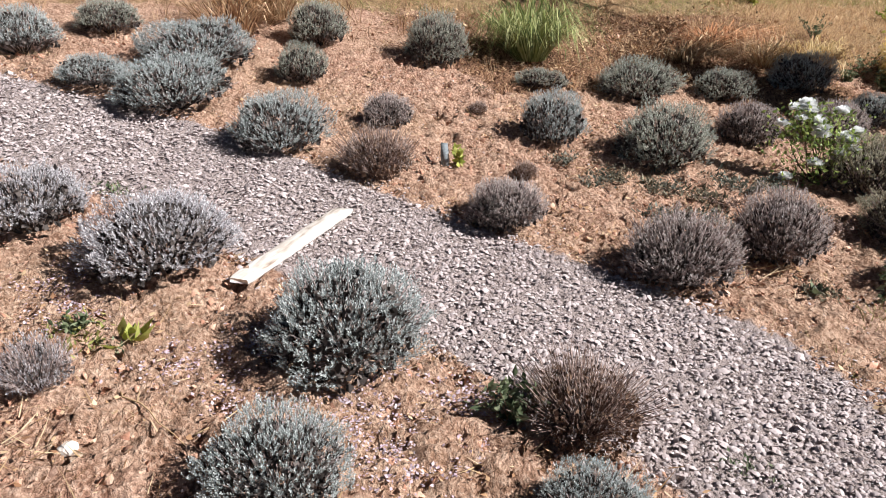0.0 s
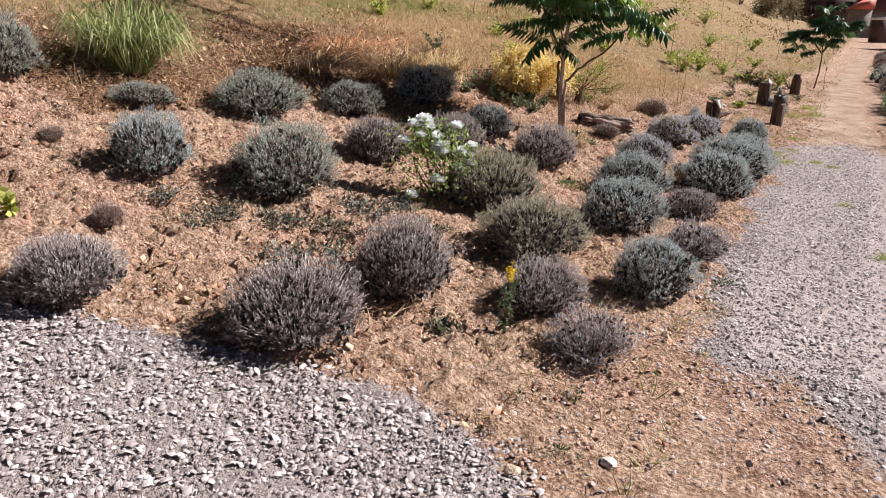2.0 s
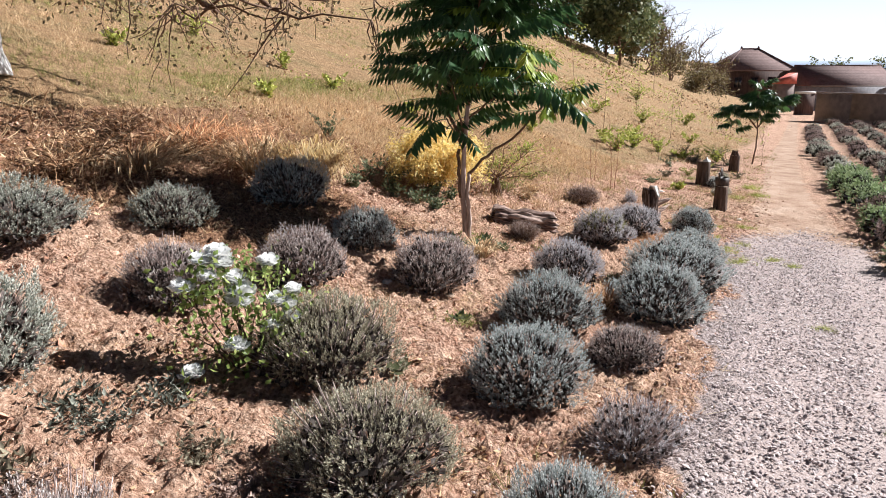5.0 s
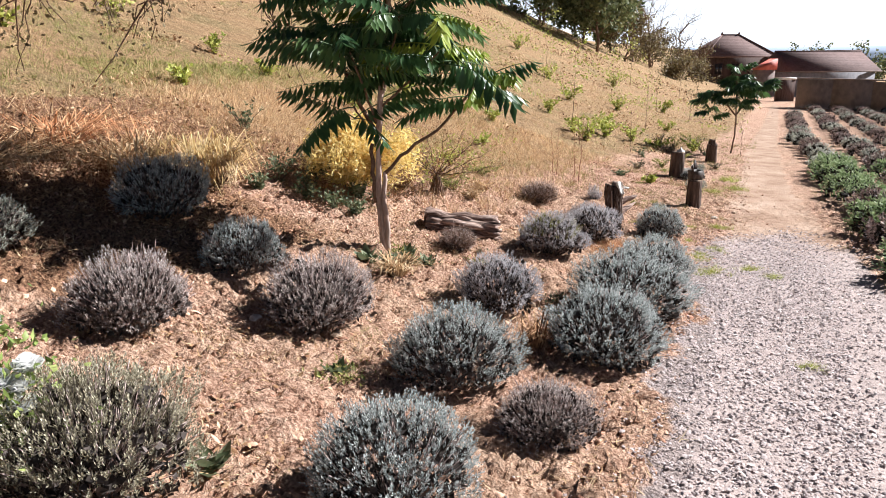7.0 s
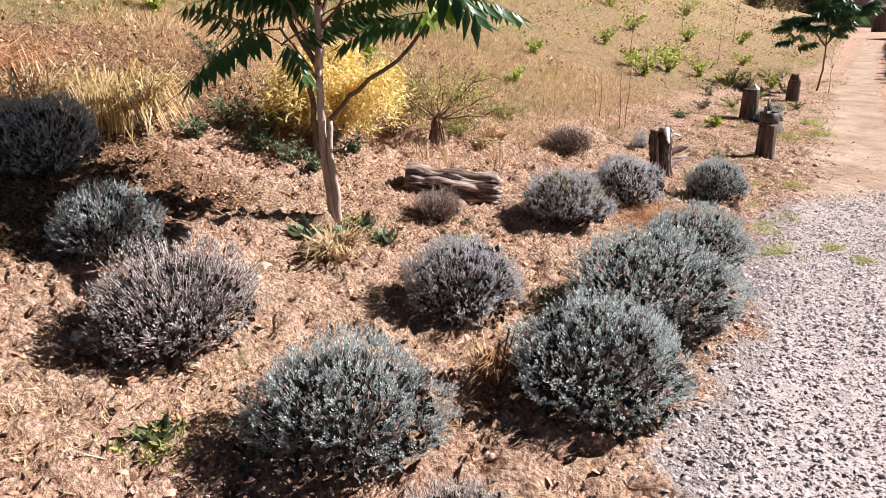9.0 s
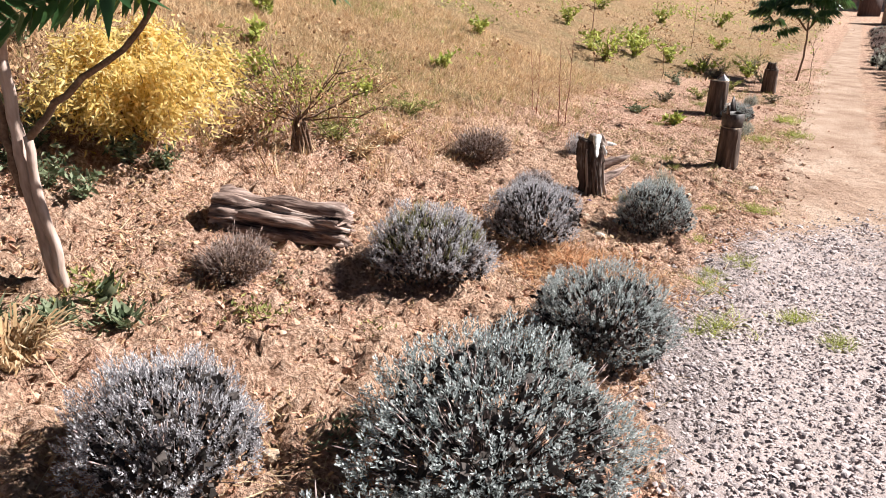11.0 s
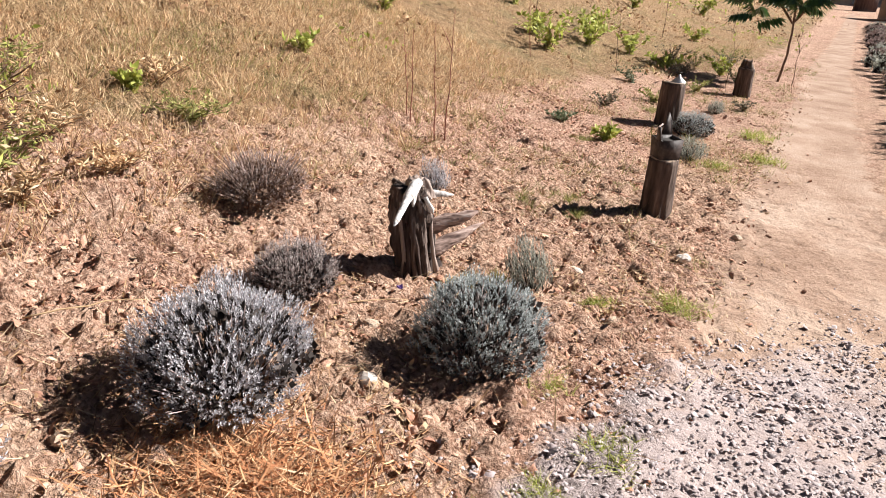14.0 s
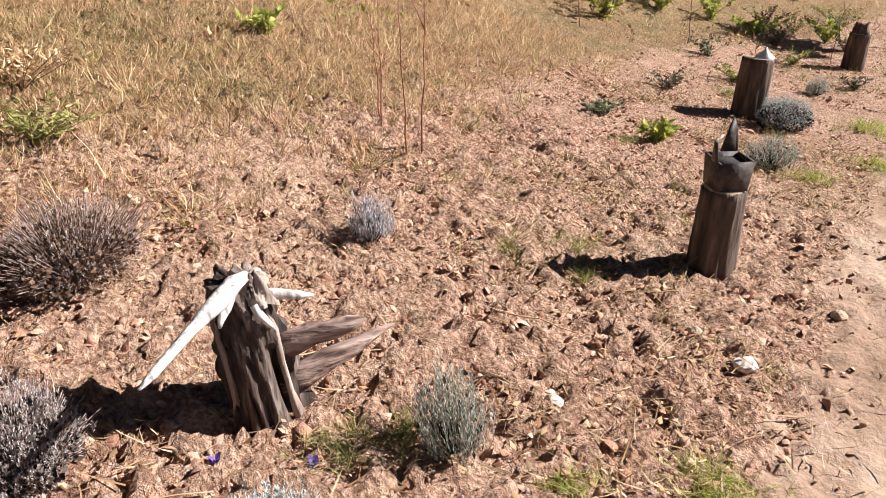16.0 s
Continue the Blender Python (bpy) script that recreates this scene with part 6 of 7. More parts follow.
def driftwood_stump(x, y):
    root = thing("driftwood_stump", "weathered grey tree stump with bleached jutting splinter and root spikes", "tree stump", Matrix.Translation((x, y, gz(x, y) - 0.02)))
    ra, ba = np.array([0.585, 0.81, 0]), np.array([-0.81, 0.585, 0])

    def s(a, b, h):
        return ra * a + ba * b + np.array([0, 0, h])

    def lean(v):
        v = np.asarray(v, float)
        return v + np.outer(v[:, 2], ra * -0.10)

    v, f = gnarled(0.43, 0.084, 0.072, 3, depth=0.42, jag=0.05, flare=0.12, twist=0.5)
    part("trunk", Soup().add(lean(v), f).mesh("trunk", True), M_DRIFT, root)
    for k, (pts, wid, thick) in enumerate([
            ([s(-0.02, -0.03, 0.455), s(-0.045, -0.065, 0.462), s(-0.075, -0.105, 0.452), s(-0.11, -0.15, 0.442), s(-0.15, -0.205, 0.432), s(-0.195, -0.265, 0.418), s(-0.235, -0.322, 0.407), s(-0.258, -0.354, 0.400)], [0.016, 0.028, 0.031, 0.025, 0.018, 0.014, 0.011, 0.004], 0.7),
            ([s(-0.055, -0.085, 0.44), s(-0.075, -0.115, 0.425), s(-0.09, -0.14, 0.405), s(-0.095, -0.15, 0.388)], [0.010, 0.013, 0.009, 0.003], 1.0),
            ([s(-0.01, -0.085, 0.40), s(0.0, -0.092, 0.375), s(0.02, -0.09, 0.345), s(0.03, -0.08, 0.32)], [0.010, 0.014, 0.011, 0.005], 0.8),
            ([s(0.01, -0.03, 0.40), s(0.05, -0.04, 0.395), s(0.10, -0.05, 0.39), s(0.14, -0.055, 0.385)], [0.014, 0.013, 0.009, 0.003], 1.2)]):
        part("splinter", Soup().add(*splinter(pts, wid, thick, 40 + k)).mesh("splinter"), M_BLEACH, root, "bleached white splinter")
    v, f = gnarled(0.075, 0.05, 0.03, 44, depth=0.5, rings=9, sides=32, jag=0.3, flare=0.1)
    part("knot", Soup().add(v * np.array([1.3, 0.9, 1.0]) + s(-0.015, -0.02, 0.39), f).mesh("knot", True), M_DRIFTR, root, "pale gnarled knot")
    for k, (a0, r0) in enumerate([(0.3, 0.085), (1.6, 0.08), (2.8, 0.08), (3.8, 0.088), (4.55, 0.09), (5.2, 0.086)]):
        c0, s0 = math.cos(a0) * r0, math.sin(a0) * r0
        w0 = 0.02 * math.sin(k * 3.7)
        pts = [(c0 * 1.12, s0 * 1.12, 0.0), (c0 * 0.98 - s0 * w0 * 6, s0 * 0.98 + c0 * w0 * 6, 0.10), (c0 * 0.92, s0 * 0.92, 0.20), (c0 * 0.93, s0 * 0.93, 0.30), (c0 * 0.8, s0 * 0.8, 0.36 + 0.05 * math.sin(k * 2.3))]
        part("ridge", Soup().add(*splinter(lean(pts), [0.020, 0.011, 0.012, 0.010, 0.005], 0.8, 60 + k)).mesh("ridge"), M_DRIFTR if k in (0, 4) else M_DRIFT, root, "raised ridge of grain")
    along = Matrix.Rotation(math.atan2(ra[1], ra[0]), 4, 'Z')
    for k, (pts, wid, thick, label) in enumerate([
            ([(0.02, 0.0, 0.225), (0.08, -0.01, 0.238), (0.13, -0.025, 0.25), (0.18, -0.035, 0.262), (0.225, -0.045, 0.278), (0.268, -0.056, 0.292)], [0.030, 0.028, 0.025, 0.021, 0.015, 0.004], 1.5, "split dark root spike"),
            ([(0.03, 0.0, 0.09), (0.10, 0.012, 0.105), (0.17, 0.028, 0.125), (0.24, 0.04, 0.142), (0.31, 0.055, 0.165), (0.372, 0.068, 0.18)], [0.030, 0.036, 0.030, 0.024, 0.014, 0.003], 1.2, "paler flat root spike")]):
        ob = part("root_spike", Soup().add(*splinter(pts, wid, thick, 6 + k)).mesh("root_spike"), M_DRIFTX, root, label)
        ob.matrix_local = along


driftwood_stump(-2.08, 11.72)


def lying_log(x, y):
    z = gz(x, y)
    m = Matrix.Translation((x, y, z + 0.075)) @ Matrix.Rotation(math.atan2(0.28, 0.49), 4, 'Z') @ Matrix.Rotation(radians(9), 4, 'Y')
    root = thing("driftwood_log", "split weathered grey-brown log lying on the soil", "log", m)
    v, f = gnarled(0.66, 0.110, 0.098, 15, depth=0.38, rings=34, jag=0.14, flare=0.0)
    v = v * (1 + 0.10 * np.sin(v[:, 2:3] * 23) * np.array([1, 1, 0]))
    v = np.stack([v[:, 2] - 0.33, v[:, 1] * 1.15, v[:, 0] * 0.9], 1)
    part("trunk", Soup().add(v, f[:, ::-1]).mesh("trunk", True), M_DRIFTX, root)
    for i, (b, h, w) in enumerate([(-0.085, 0.03, 0.045), (-0.10, -0.045, 0.038)]):
        pts = [(-0.31, b, h), (-0.1, b - 0.012, h + 0.008), (0.12, b - 0.006, h), (0.36, b + 0.02, h - 0.02)]
        part("strand", Soup().add(*splinter(pts, [w, w * 1.1, w, w * 0.4], 0.7, 20 + i)).mesh("strand", True), M_DRIFTX, root)


lying_log(-2.99, 9.40)


def log_post(x, y, h, r0, r1, seed, label, lean=0.0):
    m = Matrix.Translation((x, y, gz(x, y) - 0.03)) @ Matrix.Rotation(radians(lean), 4, 'X')
    root = thing("log_post", label, "log post", m, "upright log posts by the path")
    v, f = gnarled(h, r0, r1, seed, depth=0.085, rings=14, sides=56, jag=0.02, flare=0.06)
    part("bark", Soup().add(v, f).mesh("bark", True), M_LOG, root)
    a = np.arange(24) * 2 * math.pi / 24
    rr = r1 * (0.93 + 0.04 * np.sin(a * 3 + seed))
    top = np.concatenate([np.stack([np.cos(a) * rr, np.sin(a) * rr, np.full(24, h + 0.004)], 1), np.stack([np.cos(a) * rr, np.sin(a) * rr, np.full(24, h - 0.02)], 1), [(0, 0, h + 0.006)]])
    fs = [(i, (i + 1) % 24, 48) for i in range(24)] + [(i + 24, (i + 1) % 24 + 24, (i + 1) % 24) for i in range(24)] + [(i + 24, (i + 1) % 24, i) for i in range(24)]
    part("sawn_end", Soup().add(top, np.array(fs)).mesh("sawn_end"), M_SAWN, root, "pale sawn end")
    return root


log_post(-1.42, 13.56, 0.395, 0.096, 0.090, 31, "upright weathered log post carrying a broken pot", -3)
log_post(-2.00, 16.45, 0.46, 0.12, 0.115, 32, "upright weathered log post with a tin cone on top", -4)
log_post(-1.68, 19.5, 0.40, 0.112, 0.10, 33, "upright dark log post with a ragged top", 0)


def slab(pts, thick):
    """A flat panel from a loop of corners, given thickness along its normal."""
    p = np.asarray(pts, float)
    nrm = np.cross(p[1] - p[0], p[2] - p[0])
    nrm /= np.linalg.norm(nrm)
    n = len(p)
    v = np.concatenate([p, p + nrm * thick])
    f = [(0, i + 1, i) for i in range(1, n - 1)] + [(n, n + i, n + i + 1) for i in range(1, n - 1)]
    for i in range(n):
        j = (i + 1) % n
        f += [(i, j, n + j), (i, n + j, n + i)]
    return v, np.array(f)


def broken_pot(x, y, z):
    """A dark square pot with two tall broken shards of its rim."""
    root = thing("broken_pot", "dark broken square pot standing on a log post", "pot", Matrix.Translation((x, y, z)) @ Matrix.Rotation(radians(40), 4, 'Z'))
    b, t, h = 0.064, 0.072, 0.125
    sides = [[(-b, -b, 0), (b, -b, 0), (t, -t, h), (-t, -t, h * 0.95)], [(b, -b, 0), (b, b, 0), (t, t, h), (t, -t, h)], [(b, b, 0), (-b, b, 0), (-t, t, h), (t, t, h)], [(-b, b, 0), (-b, -b, 0), (-t, -t, h * 0.95), (-t, t, h)]]
    for s in sides:
        part("side", Soup().add(*slab(s, -0.009)).mesh("side"), M_POT, root)
    part("soil_fill", Soup().add(*slab([(-b, -b, h * 0.7), (b, -b, h * 0.7), (b, b, h * 0.7), (-b, b, h * 0.7)], 0.02)).mesh("soil_fill"), M_CORE, root)
    part("shard", Soup().add(*slab([(-0.005, t, h), (t - 0.01, t, h), (t - 0.015, t + 0.02, h + 0.10), (t - 0.03, t + 0.025, h + 0.135), (0.03, t + 0.018, h + 0.11)], -0.010)).mesh("shard"), M_POT, root)
    part("shard", Soup().add(*slab([(-t, -t + 0.01, h * 0.95), (-t, -t + 0.06, h * 0.97), (-t - 0.01, -t + 0.035, h + 0.075), (-t - 0.01, -t + 0.015, h + 0.08)], -0.010)).mesh("shard"), M_POT, root)
    part("rim_edge", Soup().add(*tube([(t - 0.01, t + 0.002, h), (t - 0.012, t + 0.012, h + 0.04), (t - 0.015, t + 0.02, h + 0.09)], [0.005, 0.006, 0.004], 6)).mesh("rim_edge", True), M_POT, root)
    part("rim_edge", Soup().add(*tube([(-t, -t + 0.06, h + 0.02), (-t + 0.03, -t + 0.12, h + 0.055), (-t + 0.06, t - 0.01, h + 0.07)], [0.006, 0.007, 0.006], 6)).mesh("rim_edge", True), M_DRIFTR, root, "paler worn broken edge")


_px, _py = -1.42, 13.56
broken_pot(_px, _py + 0.02, gz(_px, _py) - 0.03 + 0.402)


def tin_cone(x, y, z):
    root = thing("tin_cone", "small grey tin cone lying on a log post", "tin cone", Matrix.Translation((x, y, z)))
    a = np.arange(20) * 2 * math.pi / 20
    v, f = [], []
    prof = [(0.072, 0.0), (0.070, 0.008), (0.012, 0.055), (0.009, 0.075), (0.005, 0.075)]
    for r, h in prof:
        v += [(math.cos(q) * r, math.sin(q) * r, h) for q in a]
    for k in range(len(prof) - 1):
        for i in range(20):
            j = (i + 1) % 20
            f.append((k * 20 + i, k * 20 + j, (k + 1) * 20 + j, (k + 1) * 20 + i))
    part("cone", Soup().add(v, f).mesh("cone", True), M_TIN, root)
    part("wire_handle", Soup().add(*tube([(-0.06, 0, 0.01), (-0.08, 0, 0.06), (-0.03, 0.01, 0.095), (0.02, 0.02, 0.09)], [0.0025] * 4, 5)).mesh("wire_handle"), M_POT, root)


tin_cone(-1.96, 16.47 + 0.03, gz(-2.0, 16.45) + 0.436)
# ragged crown of the far post
_rx, _ry = -1.68, 19.5
_rt = thing("ragged_log_top", "ragged dark lump of wood on a log post", "wood", Matrix.Translation((_rx, _ry, gz(_rx, _ry) + 0.37)))
part("lump", Soup().add(*gnarled(0.10, 0.085, 0.05, 35, depth=0.4, rings=7, sides=24, jag=0.5, flare=0.0)).mesh("lump", True), M_LOG, _rt)


def plank():
    a, b = Vector((-2.74, 0.72, 0)), Vector((-3.21, 1.42, 0))
    c = (a + b) / 2
    d = (b - a)
    zc = gz(c.x, c.y)
    tilt = math.atan2(gz(b.x, b.y) - gz(a.x, a.y), d.length)
    m = Matrix.Translation((c.x, c.y, zc + 0.028)) @ Matrix.Rotation(math.atan2(d.y, d.x), 4, 'Z') @ Matrix.Rotation(-tilt, 4, 'Y')
    root = thing("plank", "worn whitewashed wooden plank lying across the gravel", "plank", m)
    rng = np.random.default_rng(91)
    n, L, W, T = 26, d.length / 2 + 0.01, 0.055, 0.010
    v, f = [], []
    for k in range(n):
        x = -L + 2 * L * k / (n - 1)
        w0, w1 = W * (1 + rng.uniform(-0.06, 0.04)), W * (1 + rng.uniform(-0.06, 0.04))
        if k in (0, n - 1):
            w0 *= 0.9
            w1 *= 0.8
        v += [(x, -w0, -T), (x, -w0, T * 0.8), (x, -w0 * 0.9, T), (x, w1 * 0.9, T), (x, w1, T * 0.8), (x, w1, -T)]
    for k in range(n - 1):
        for i in range(6):
            j = (i + 1) % 6
            f.append((k * 6 + i, k * 6 + j, (k + 1) * 6 + j, (k + 1) * 6 + i))
    f += [(0, 1, 2, 3), (0, 3, 4, 5), ((n - 1) * 6 + 3, (n - 1) * 6 + 2, (n - 1) * 6 + 1, (n - 1) * 6), ((n - 1) * 6 + 5, (n - 1) * 6 + 4, (n - 1) * 6 + 3, (n - 1) * 6)]
    part("board", Soup().add(v, np.array(f)).mesh("board"), M_PLANK, root)


plank()


def slate_label(x, y):
    root = thing("plant_label", "small upright grey slate plant label", "plant label", Matrix.Translation((x, y, gz(x, y) - 0.01)) @ Matrix.Rotation(radians(62), 4, 'Z') @ Matrix.Rotation(radians(-8), 4, 'X'))
    part("slate", Soup().add(*slab([(-0.024, 0, 0), (0.024, 0, 0), (0.026, 0, 0.07), (0.022, 0, 0.142), (-0.02, 0, 0.150), (-0.026, 0, 0.07)], 0.008)).mesh("slate"), M_SLATE, root)


slate_label(-3.66, 2.34)


def loose_stones():
    rng = np.random.default_rng(95)
    rows = "-2.05 -.02 .03;-2.0 .0 .022;-2.83 2.2 .03;-.75 2.75 .03;-1.9 8.1 .03;-2.95 7.5 .05;-2.9 7.4 .03;-2.2 10.05 .03;-2.3 10.6 .03;-1.75 10.85 .04;-1.95 11.15 .035;-1.2 11.9 .03;-1.1 12.9 .04;-1.65 11.6 .05;-2.6 6.6 .03;-2.95 6.55 .035;-.9 13.5 .03;-1.3 13.0 .03;-1.5 12.3 .028;-1.0 2.5 .03;-2.55 6.72 .035"
    for i, row in enumerate(rows.split(";")):
        x, y, s = map(float, row.split())
        bm = bmesh.new()
        bmesh.ops.create_icosphere(bm, subdivisions=2, radius=s)
        off = rng.uniform(0, 30)
        for q in bm.verts:
            q.co *= 1 + 0.35 * noise.noise(q.co * (1.1 / s) + Vector((off, 0, 0)))
            q.co.z *= 0.6
        me = bpy.data.meshes.new("stone")
        bm.to_mesh(me)
        bm.free()
        ob = part("stone", me, M_SAWN if i % 3 else M_PLANK)
        ob.matrix_world = pose(x, y, gz(x, y) + 0.2 * s, 0, 0, rng.uniform(0, 360))
        tagged(ob, "pale loose stone on the soil", "stone", "loose stones")


loose_stones()


def fallen_stems():
    """Single long dry stems lying about."""
    rng = np.random.default_rng(96)
    for i, (x, y, a, ln) in enumerate([(-2.25, .15, 20, .35), (-1.95, .3, 100, .3), (-2.2, 11.0, 60, .5), (-2.6, 10.7, 50, .55), (-2.75, 10.3, 70, .4), (-1.9, 12.6, 15, .35), (-1.6, 13.1, 35, .4), (-2.5, 13.4, 110, .45), (-1.75, 8.75, 40, .3), (-2.0, 3.1, 75, .3), (-1.3, 3.1, 10, .3), (-2.5, 7.0, 160, .4), (-1.95, 3.0, 130, .25), (-3.3, 8.0, 25, .35)]):
        d = np.array([math.cos(radians(a)), math.sin(radians(a)), 0]) * ln
        t = np.linspace(0, 1, 7)
        p = np.array([x, y, 0]) + d * t[:, None] + np.column_stack([rng.normal(0, 0.006, (7, 2)), np.zeros(7)])
        p[:, 2] = ground_z(p[:, 0], p[:, 1]) + 0.012 + 0.015 * np.sin(t * 3.1)
        ob = part("fallen_twig", Soup().add(*tube(p, np.linspace(0.0035, 0.0015, 7), 5)).mesh("fallen_twig"), M_STRAW)
        tagged(ob, "long pale dry stem lying on soil", "dry stem", "fallen stems")


fallen_stems()

# ---- buildings and distance ----


def house(x, y, z, turn):
    """A house with a hipped clay-tile roof over a dark wall."""
    root = thing("house", "house with brown hipped tile roof and dark walls", "house", pose(x, y, z, 0, 0, turn))
    w, d, e, h = 3.9, 3.4, 3.3, 5.55
    part("wall", Soup().add(*box_mesh(-w + 0.5, w - 0.5, -d + 0.5, d - 0.5, 0, e)).mesh("wall"), M_WALLD, root)
    roof = part("roof", Soup().add([(-w, -d, e - 0.05), (w, -d, e - 0.05), (w, d, e - 0.05), (-w, d, e - 0.05), (-0.95, 0, h), (0.95, 0, h), (-w, -d, e - 0.2), (w, -d, e - 0.2), (w, d, e - 0.2), (-w, d, e - 0.2)], [(0, 1, 5, 4), (1, 2, 5, 5), (2, 3, 4, 5), (3, 0, 4, 4), (6, 7, 1, 0), (7, 8, 2, 1), (8, 9, 3, 2), (9, 6, 0, 3), (9, 8, 7, 6)]).mesh("roof"), M_ROOF, root)
    for r, (p, q) in enumerate([((-0.95, 0, h), (0.95, 0, h)), ((-w, -d, e), (-0.95, 0, h)), ((w, -d, e), (0.95, 0, h))]):
        part("ridge_cap", Soup().add(*tube(bent(p, q, 0, 4), [0.09] * 4, 6)).mesh("ridge_cap"), M_ROOF, roof)
    for sx in (-0.95, 0.95):
        part("finial", Soup().add(*tube([(sx, 0, h), (sx, 0, h + 0.15), (sx, 0, h + 0.3)], [0.14, 0.12, 0.03], 6)).mesh("finial"), M_ROOF, roof)
    # courses of tiles on the slope that faces the path
    for k in range(1, 14):
        t = k / 14
        yy, zz = -d * (1 - t), e - 0.05 + (h - e + 0.05) * t
        half = w + (0.95 - w) * t
        part("tile_course", Soup().add(*box_mesh(-half + 0.05, half - 0.05, yy - 0.02, yy + 0.02, zz - 0.02, zz + 0.001)).mesh("tile_course"), M_ROOF, roof)
    for k, wx in enumerate((-2.2, -0.4, 1.5)):
        win = part("window", Soup().add(*box_mesh(wx - 0.45, wx + 0.45, -d + 0.44, -d + 0.50, 1.3, 2.5)).mesh("window"), M_WALLD, root)
        part("pane", Soup().add(*box_mesh(wx - 0.38, wx - 0.03, -d + 0.42, -d + 0.44, 1.37, 2.43)).mesh("pane"), M_GLASS, win)
        part("pane", Soup().add(*box_mesh(wx + 0.03, wx + 0.38, -d + 0.42, -d + 0.44, 1.37, 2.43)).mesh("pane"), M_GLASS, win)


def box_mesh(x0, x1, y0, y1, z0, z1):
    v = [(x0, y0, z0), (x1, y0, z0), (x1, y1, z0), (x0, y1, z0), (x0, y0, z1), (x1, y0, z1), (x1, y1, z1), (x0, y1, z1)]
    f = [(3, 2, 1, 0), (4, 5, 6, 7), (0, 1, 5, 4), (1, 2, 6, 5), (2, 3, 7, 6), (3, 0, 4, 7)]
    return v, f


def barn(x, y, z, turn):
    root = thing("barn", "long low barn with brown tile roof and blue-grey wall", "barn", pose(x, y, z, 0, 0, turn))
    w, d, e, h = 3.8, 3.4, 2.5, 4.0
    part("wall", Soup().add(*box_mesh(-w + 0.2, w - 0.2, -d + 0.5, d - 0.5, 0, e)).mesh("wall"), M_PLASTER, root)
    roof = part("roof", Soup().add([(-w, -d, e - 0.1), (w, -d, e - 0.1), (w, d, e - 0.1), (-w, d, e - 0.1), (-w, 0, h), (w, 0, h), (-w, -d, e - 0.22), (w, -d, e - 0.22), (w, d, e - 0.22), (-w, d, e - 0.22)], [(0, 1, 5, 4), (2, 3, 4, 5), (1, 2, 5, 5), (3, 0, 4, 4), (6, 7, 1, 0), (8, 9, 3, 2), (9, 8, 7, 6), (7, 8, 2, 1), (9, 6, 0, 3)]).mesh("roof"), M_ROOF, root)
    for k in range(1, 12):
        t = k / 12
        yy, zz = -d * (1 - t), e - 0.1 + (h - e + 0.1) * t
        part("tile_course", Soup().add(*box_mesh(-w, w, yy - 0.02, yy + 0.02, zz - 0.02, zz + 0.001)).mesh("tile_course"), M_ROOF, roof)
    part("ridge_cap", Soup().add(*tube(bent((-w, 0, h), (w, 0, h), 0, 5, 0.02), [0.1] * 5, 6)).mesh("ridge_cap"), M_ROOF, roof)
    part("gutter", Soup().add(*box_mesh(-w, w, -d - 0.1, -d - 0.002, e - 0.24, e - 0.12)).mesh("gutter"), M_FENCE, root)


house(-6.1, 91.5, -1.6, 26)
barn(2.2, 76.2, -2.05, 25.5)
_porch = thing("porch", "small red-roofed porch beside the house", "porch", pose(-1.9, 70.8, -1.9, 0, 0, 24))
part("roof", Soup().add([(-0.9, -0.8, 2.35), (0.75, -0.8, 2.35), (0.75, 0.8, 2.35), (-0.9, 0.8, 2.35), (0.75, -0.8, 3.25), (0.75, 0.8, 3.25)], [(0, 1, 4, 4), (0, 4, 5, 3), (3, 5, 2, 2), (1, 2, 5, 4), (3, 2, 1, 0)]).mesh("roof"), M_REDROOF, _porch, "bright red sheet roof")
part("wall", Soup().add(*box_mesh(-0.7, 0.7, -0.6, 0.6, 0, 2.35)).mesh("wall"), M_FENCE, _porch)
_ledge = thing("white_ledge", "white ledge on a low outbuilding beside the barn", "ledge", pose(-0.25, 60.5, -1.6, 0, 0, 22))
part("ledge", Soup().add(*box_mesh(-0.6, 0.75, -0.2, 0.2, 1.52, 1.66)).mesh("ledge"), M_WHITE, _ledge)
part("wall", Soup().add(*box_mesh(-0.55, 0.7, -0.15, 0.15, 0, 1.52)).mesh("wall"), M_WALLD, _ledge)


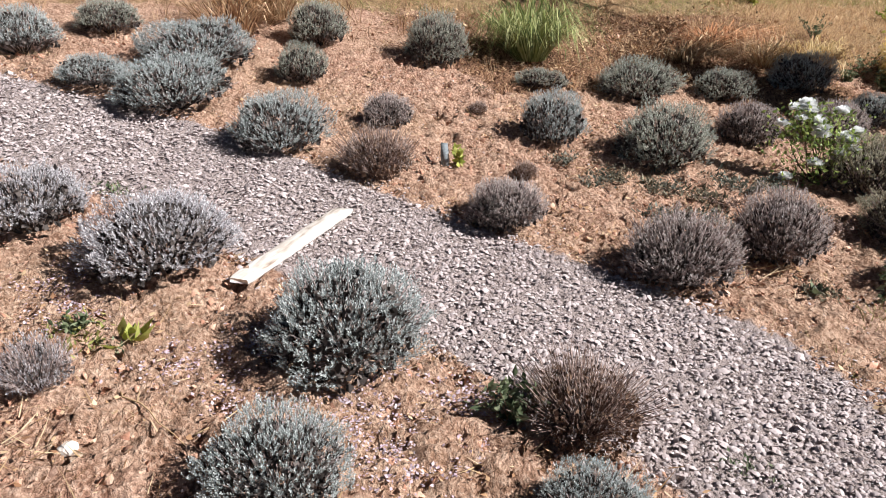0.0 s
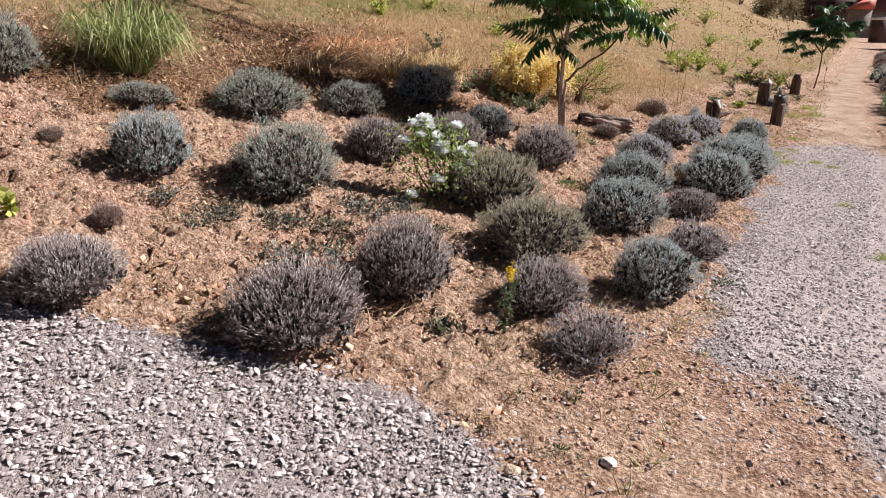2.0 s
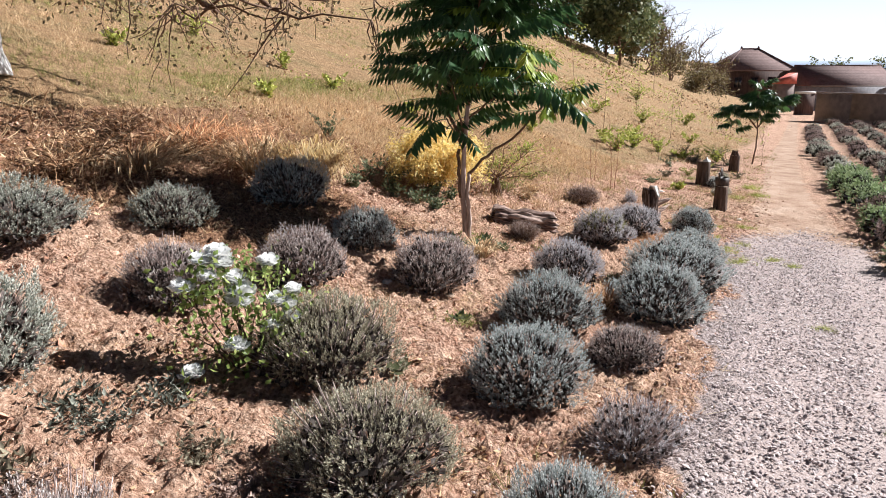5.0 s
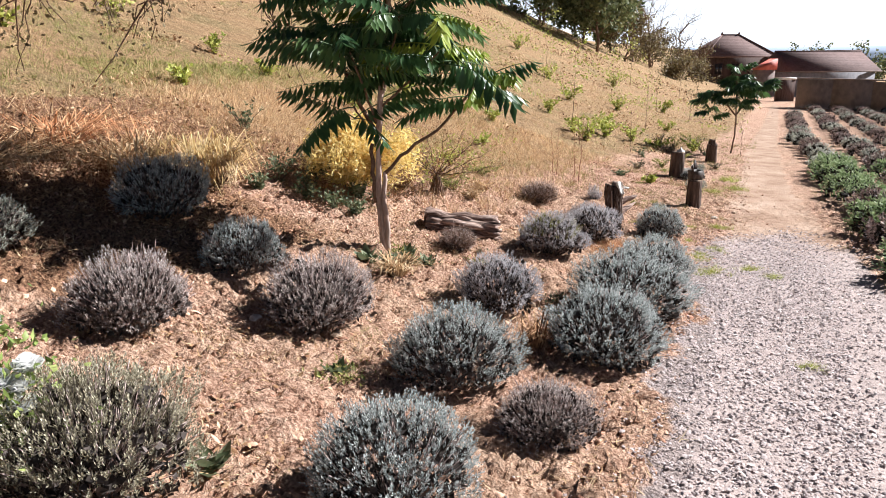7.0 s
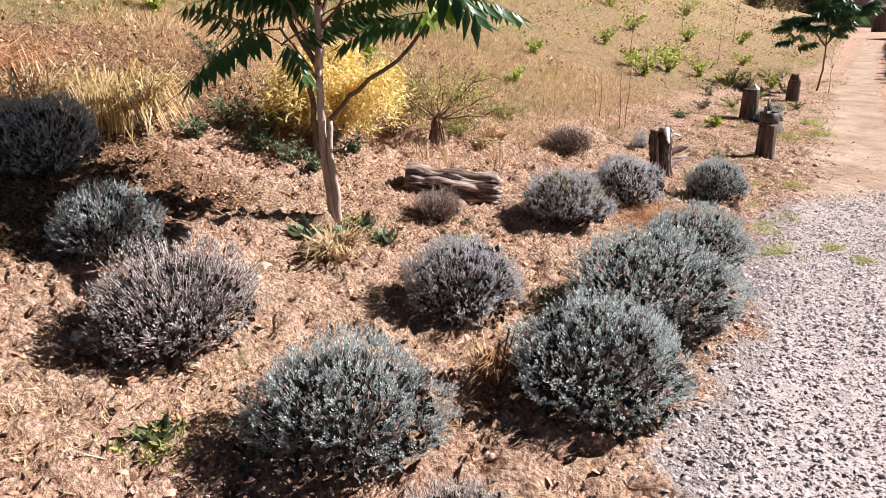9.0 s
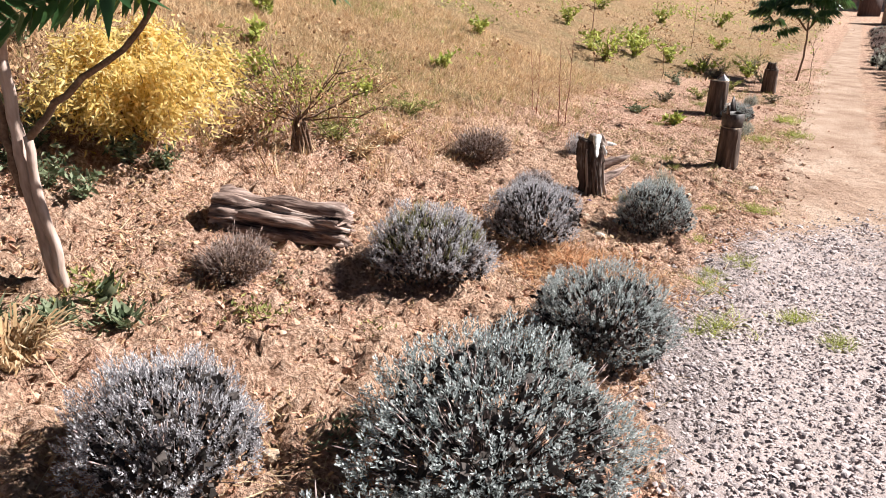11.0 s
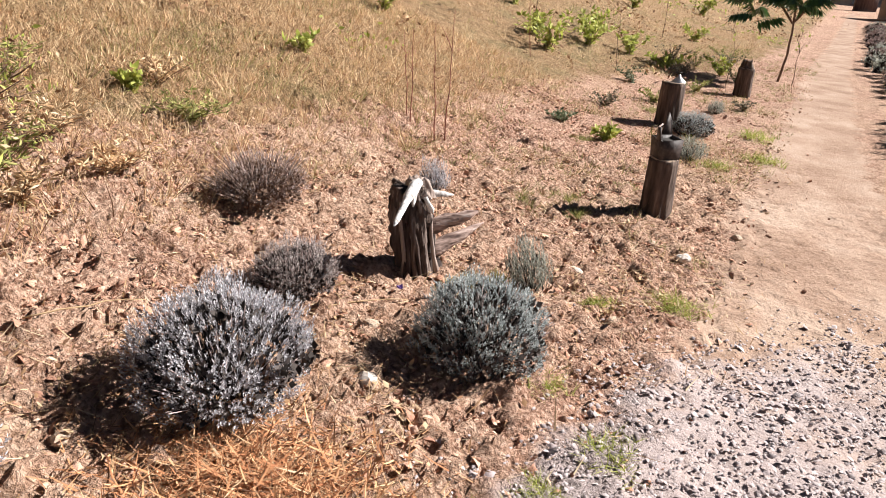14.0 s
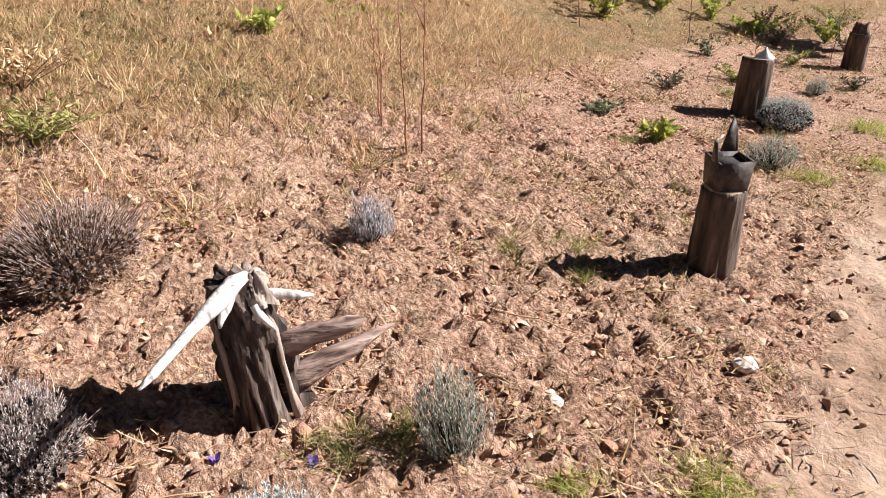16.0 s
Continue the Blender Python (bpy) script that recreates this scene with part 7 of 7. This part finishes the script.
def long_wall():
    """The rendered wall at the end of the field."""
    a, b = np.array([0.45, 50.5]), np.array([9.0, 40.5])
    d = b - a
    ln = float(np.linalg.norm(d))
    root = thing("garden_wall", "long brown-grey rendered wall behind the lavender field", "wall", pose(a[0], a[1], -1.75, 0, 0, math.degrees(math.atan2(d[1], d[0]))), kind="structure")
    n = max(3, int(ln / 2.4))
    for k in range(n):
        x0, x1 = ln * k / n, ln * (k + 1) / n
        part("wall_bay", Soup().add(*box_mesh(x0, x1 - 0.03, -0.1, 0.1, 0, 1.95 + 0.03 * math.sin(k * 2.1))).mesh("wall_bay"), M_FENCE, root)
    part("coping", Soup().add(*box_mesh(-0.05, ln, -0.14, 0.14, 1.985, 2.04)).mesh("coping"), M_FENCE, root)


long_wall()


def pole(x, y, h):
    root = thing("utility_pole", "weathered utility pole on the hill crest", "utility pole", Matrix.Translation((x, y, gz(x, y) - 0.3)))
    part("shaft", Soup().add(*tube(bent((0, 0, 0), (0.03, 0, h), 0, 5), np.linspace(0.14, 0.09, 5), 8)).mesh("shaft", True), M_POLE, root)
    part("crossarm", Soup().add(*box_mesh(-0.45, 0.45, -0.05, 0.05, h - 0.45, h - 0.36)).mesh("crossarm"), M_POLE, root)
    for sx in (-0.4, 0.0, 0.4):
        part("insulator", Soup().add(*tube([(sx, 0, h - 0.36), (sx, 0, h - 0.28), (sx, 0, h - 0.2)], [0.03, 0.045, 0.02], 6)).mesh("insulator"), M_WHITE, root)


pole(-10.4, 57.0, 4.6)
for i, (tx, ty, th, tw) in enumerate([(9.5, 84, 4.2, 2.2), (12.5, 82, 3.8, 2.4), (8.0, 92, 4.0, 2.0), (16, 88, 4.4, 2.6), (0.5, 100, 5.0, 2.2), (2.5, 104, 4.6, 2.2), (20, 96, 5, 3)]):
    branch_tree("far_tree", "dark green tree behind the barn", tx, ty, th, tw, 900, 0.35, M_DARKLEAF, 800 + i, 0.12, group="trees behind the barn")


def far_hills():
    rng = np.random.default_rng(97)
    n = 90
    a = np.linspace(-math.pi, math.pi, n)
    prof = [(700, -40.0), (740, 6.0), (800, 14.0), (880, -40.0)]
    v, f = [], []
    for r, h in prof:
        for q in a:
            up = h * (1 + 0.4 * noise.noise(Vector((math.cos(q) * 3, math.sin(q) * 3, r * 0.002)))) if h > 0 else h
            v.append((math.cos(q) * r, math.sin(q) * r, up))
    for k in range(3):
        for i in range(n - 1):
            f.append((k * n + i, k * n + i + 1, (k + 1) * n + i + 1, (k + 1) * n + i))
    ob = part("far_hills", Soup().add(v, np.array(f)).mesh("far_hills", True), M_HILLS)
    tagged(ob, "hazy blue hills on the horizon", "hills", kind="structure")


far_hills()

# ---- loose ground cover ----
build_gravel()
build_clods()
build_litter()
build_grass()
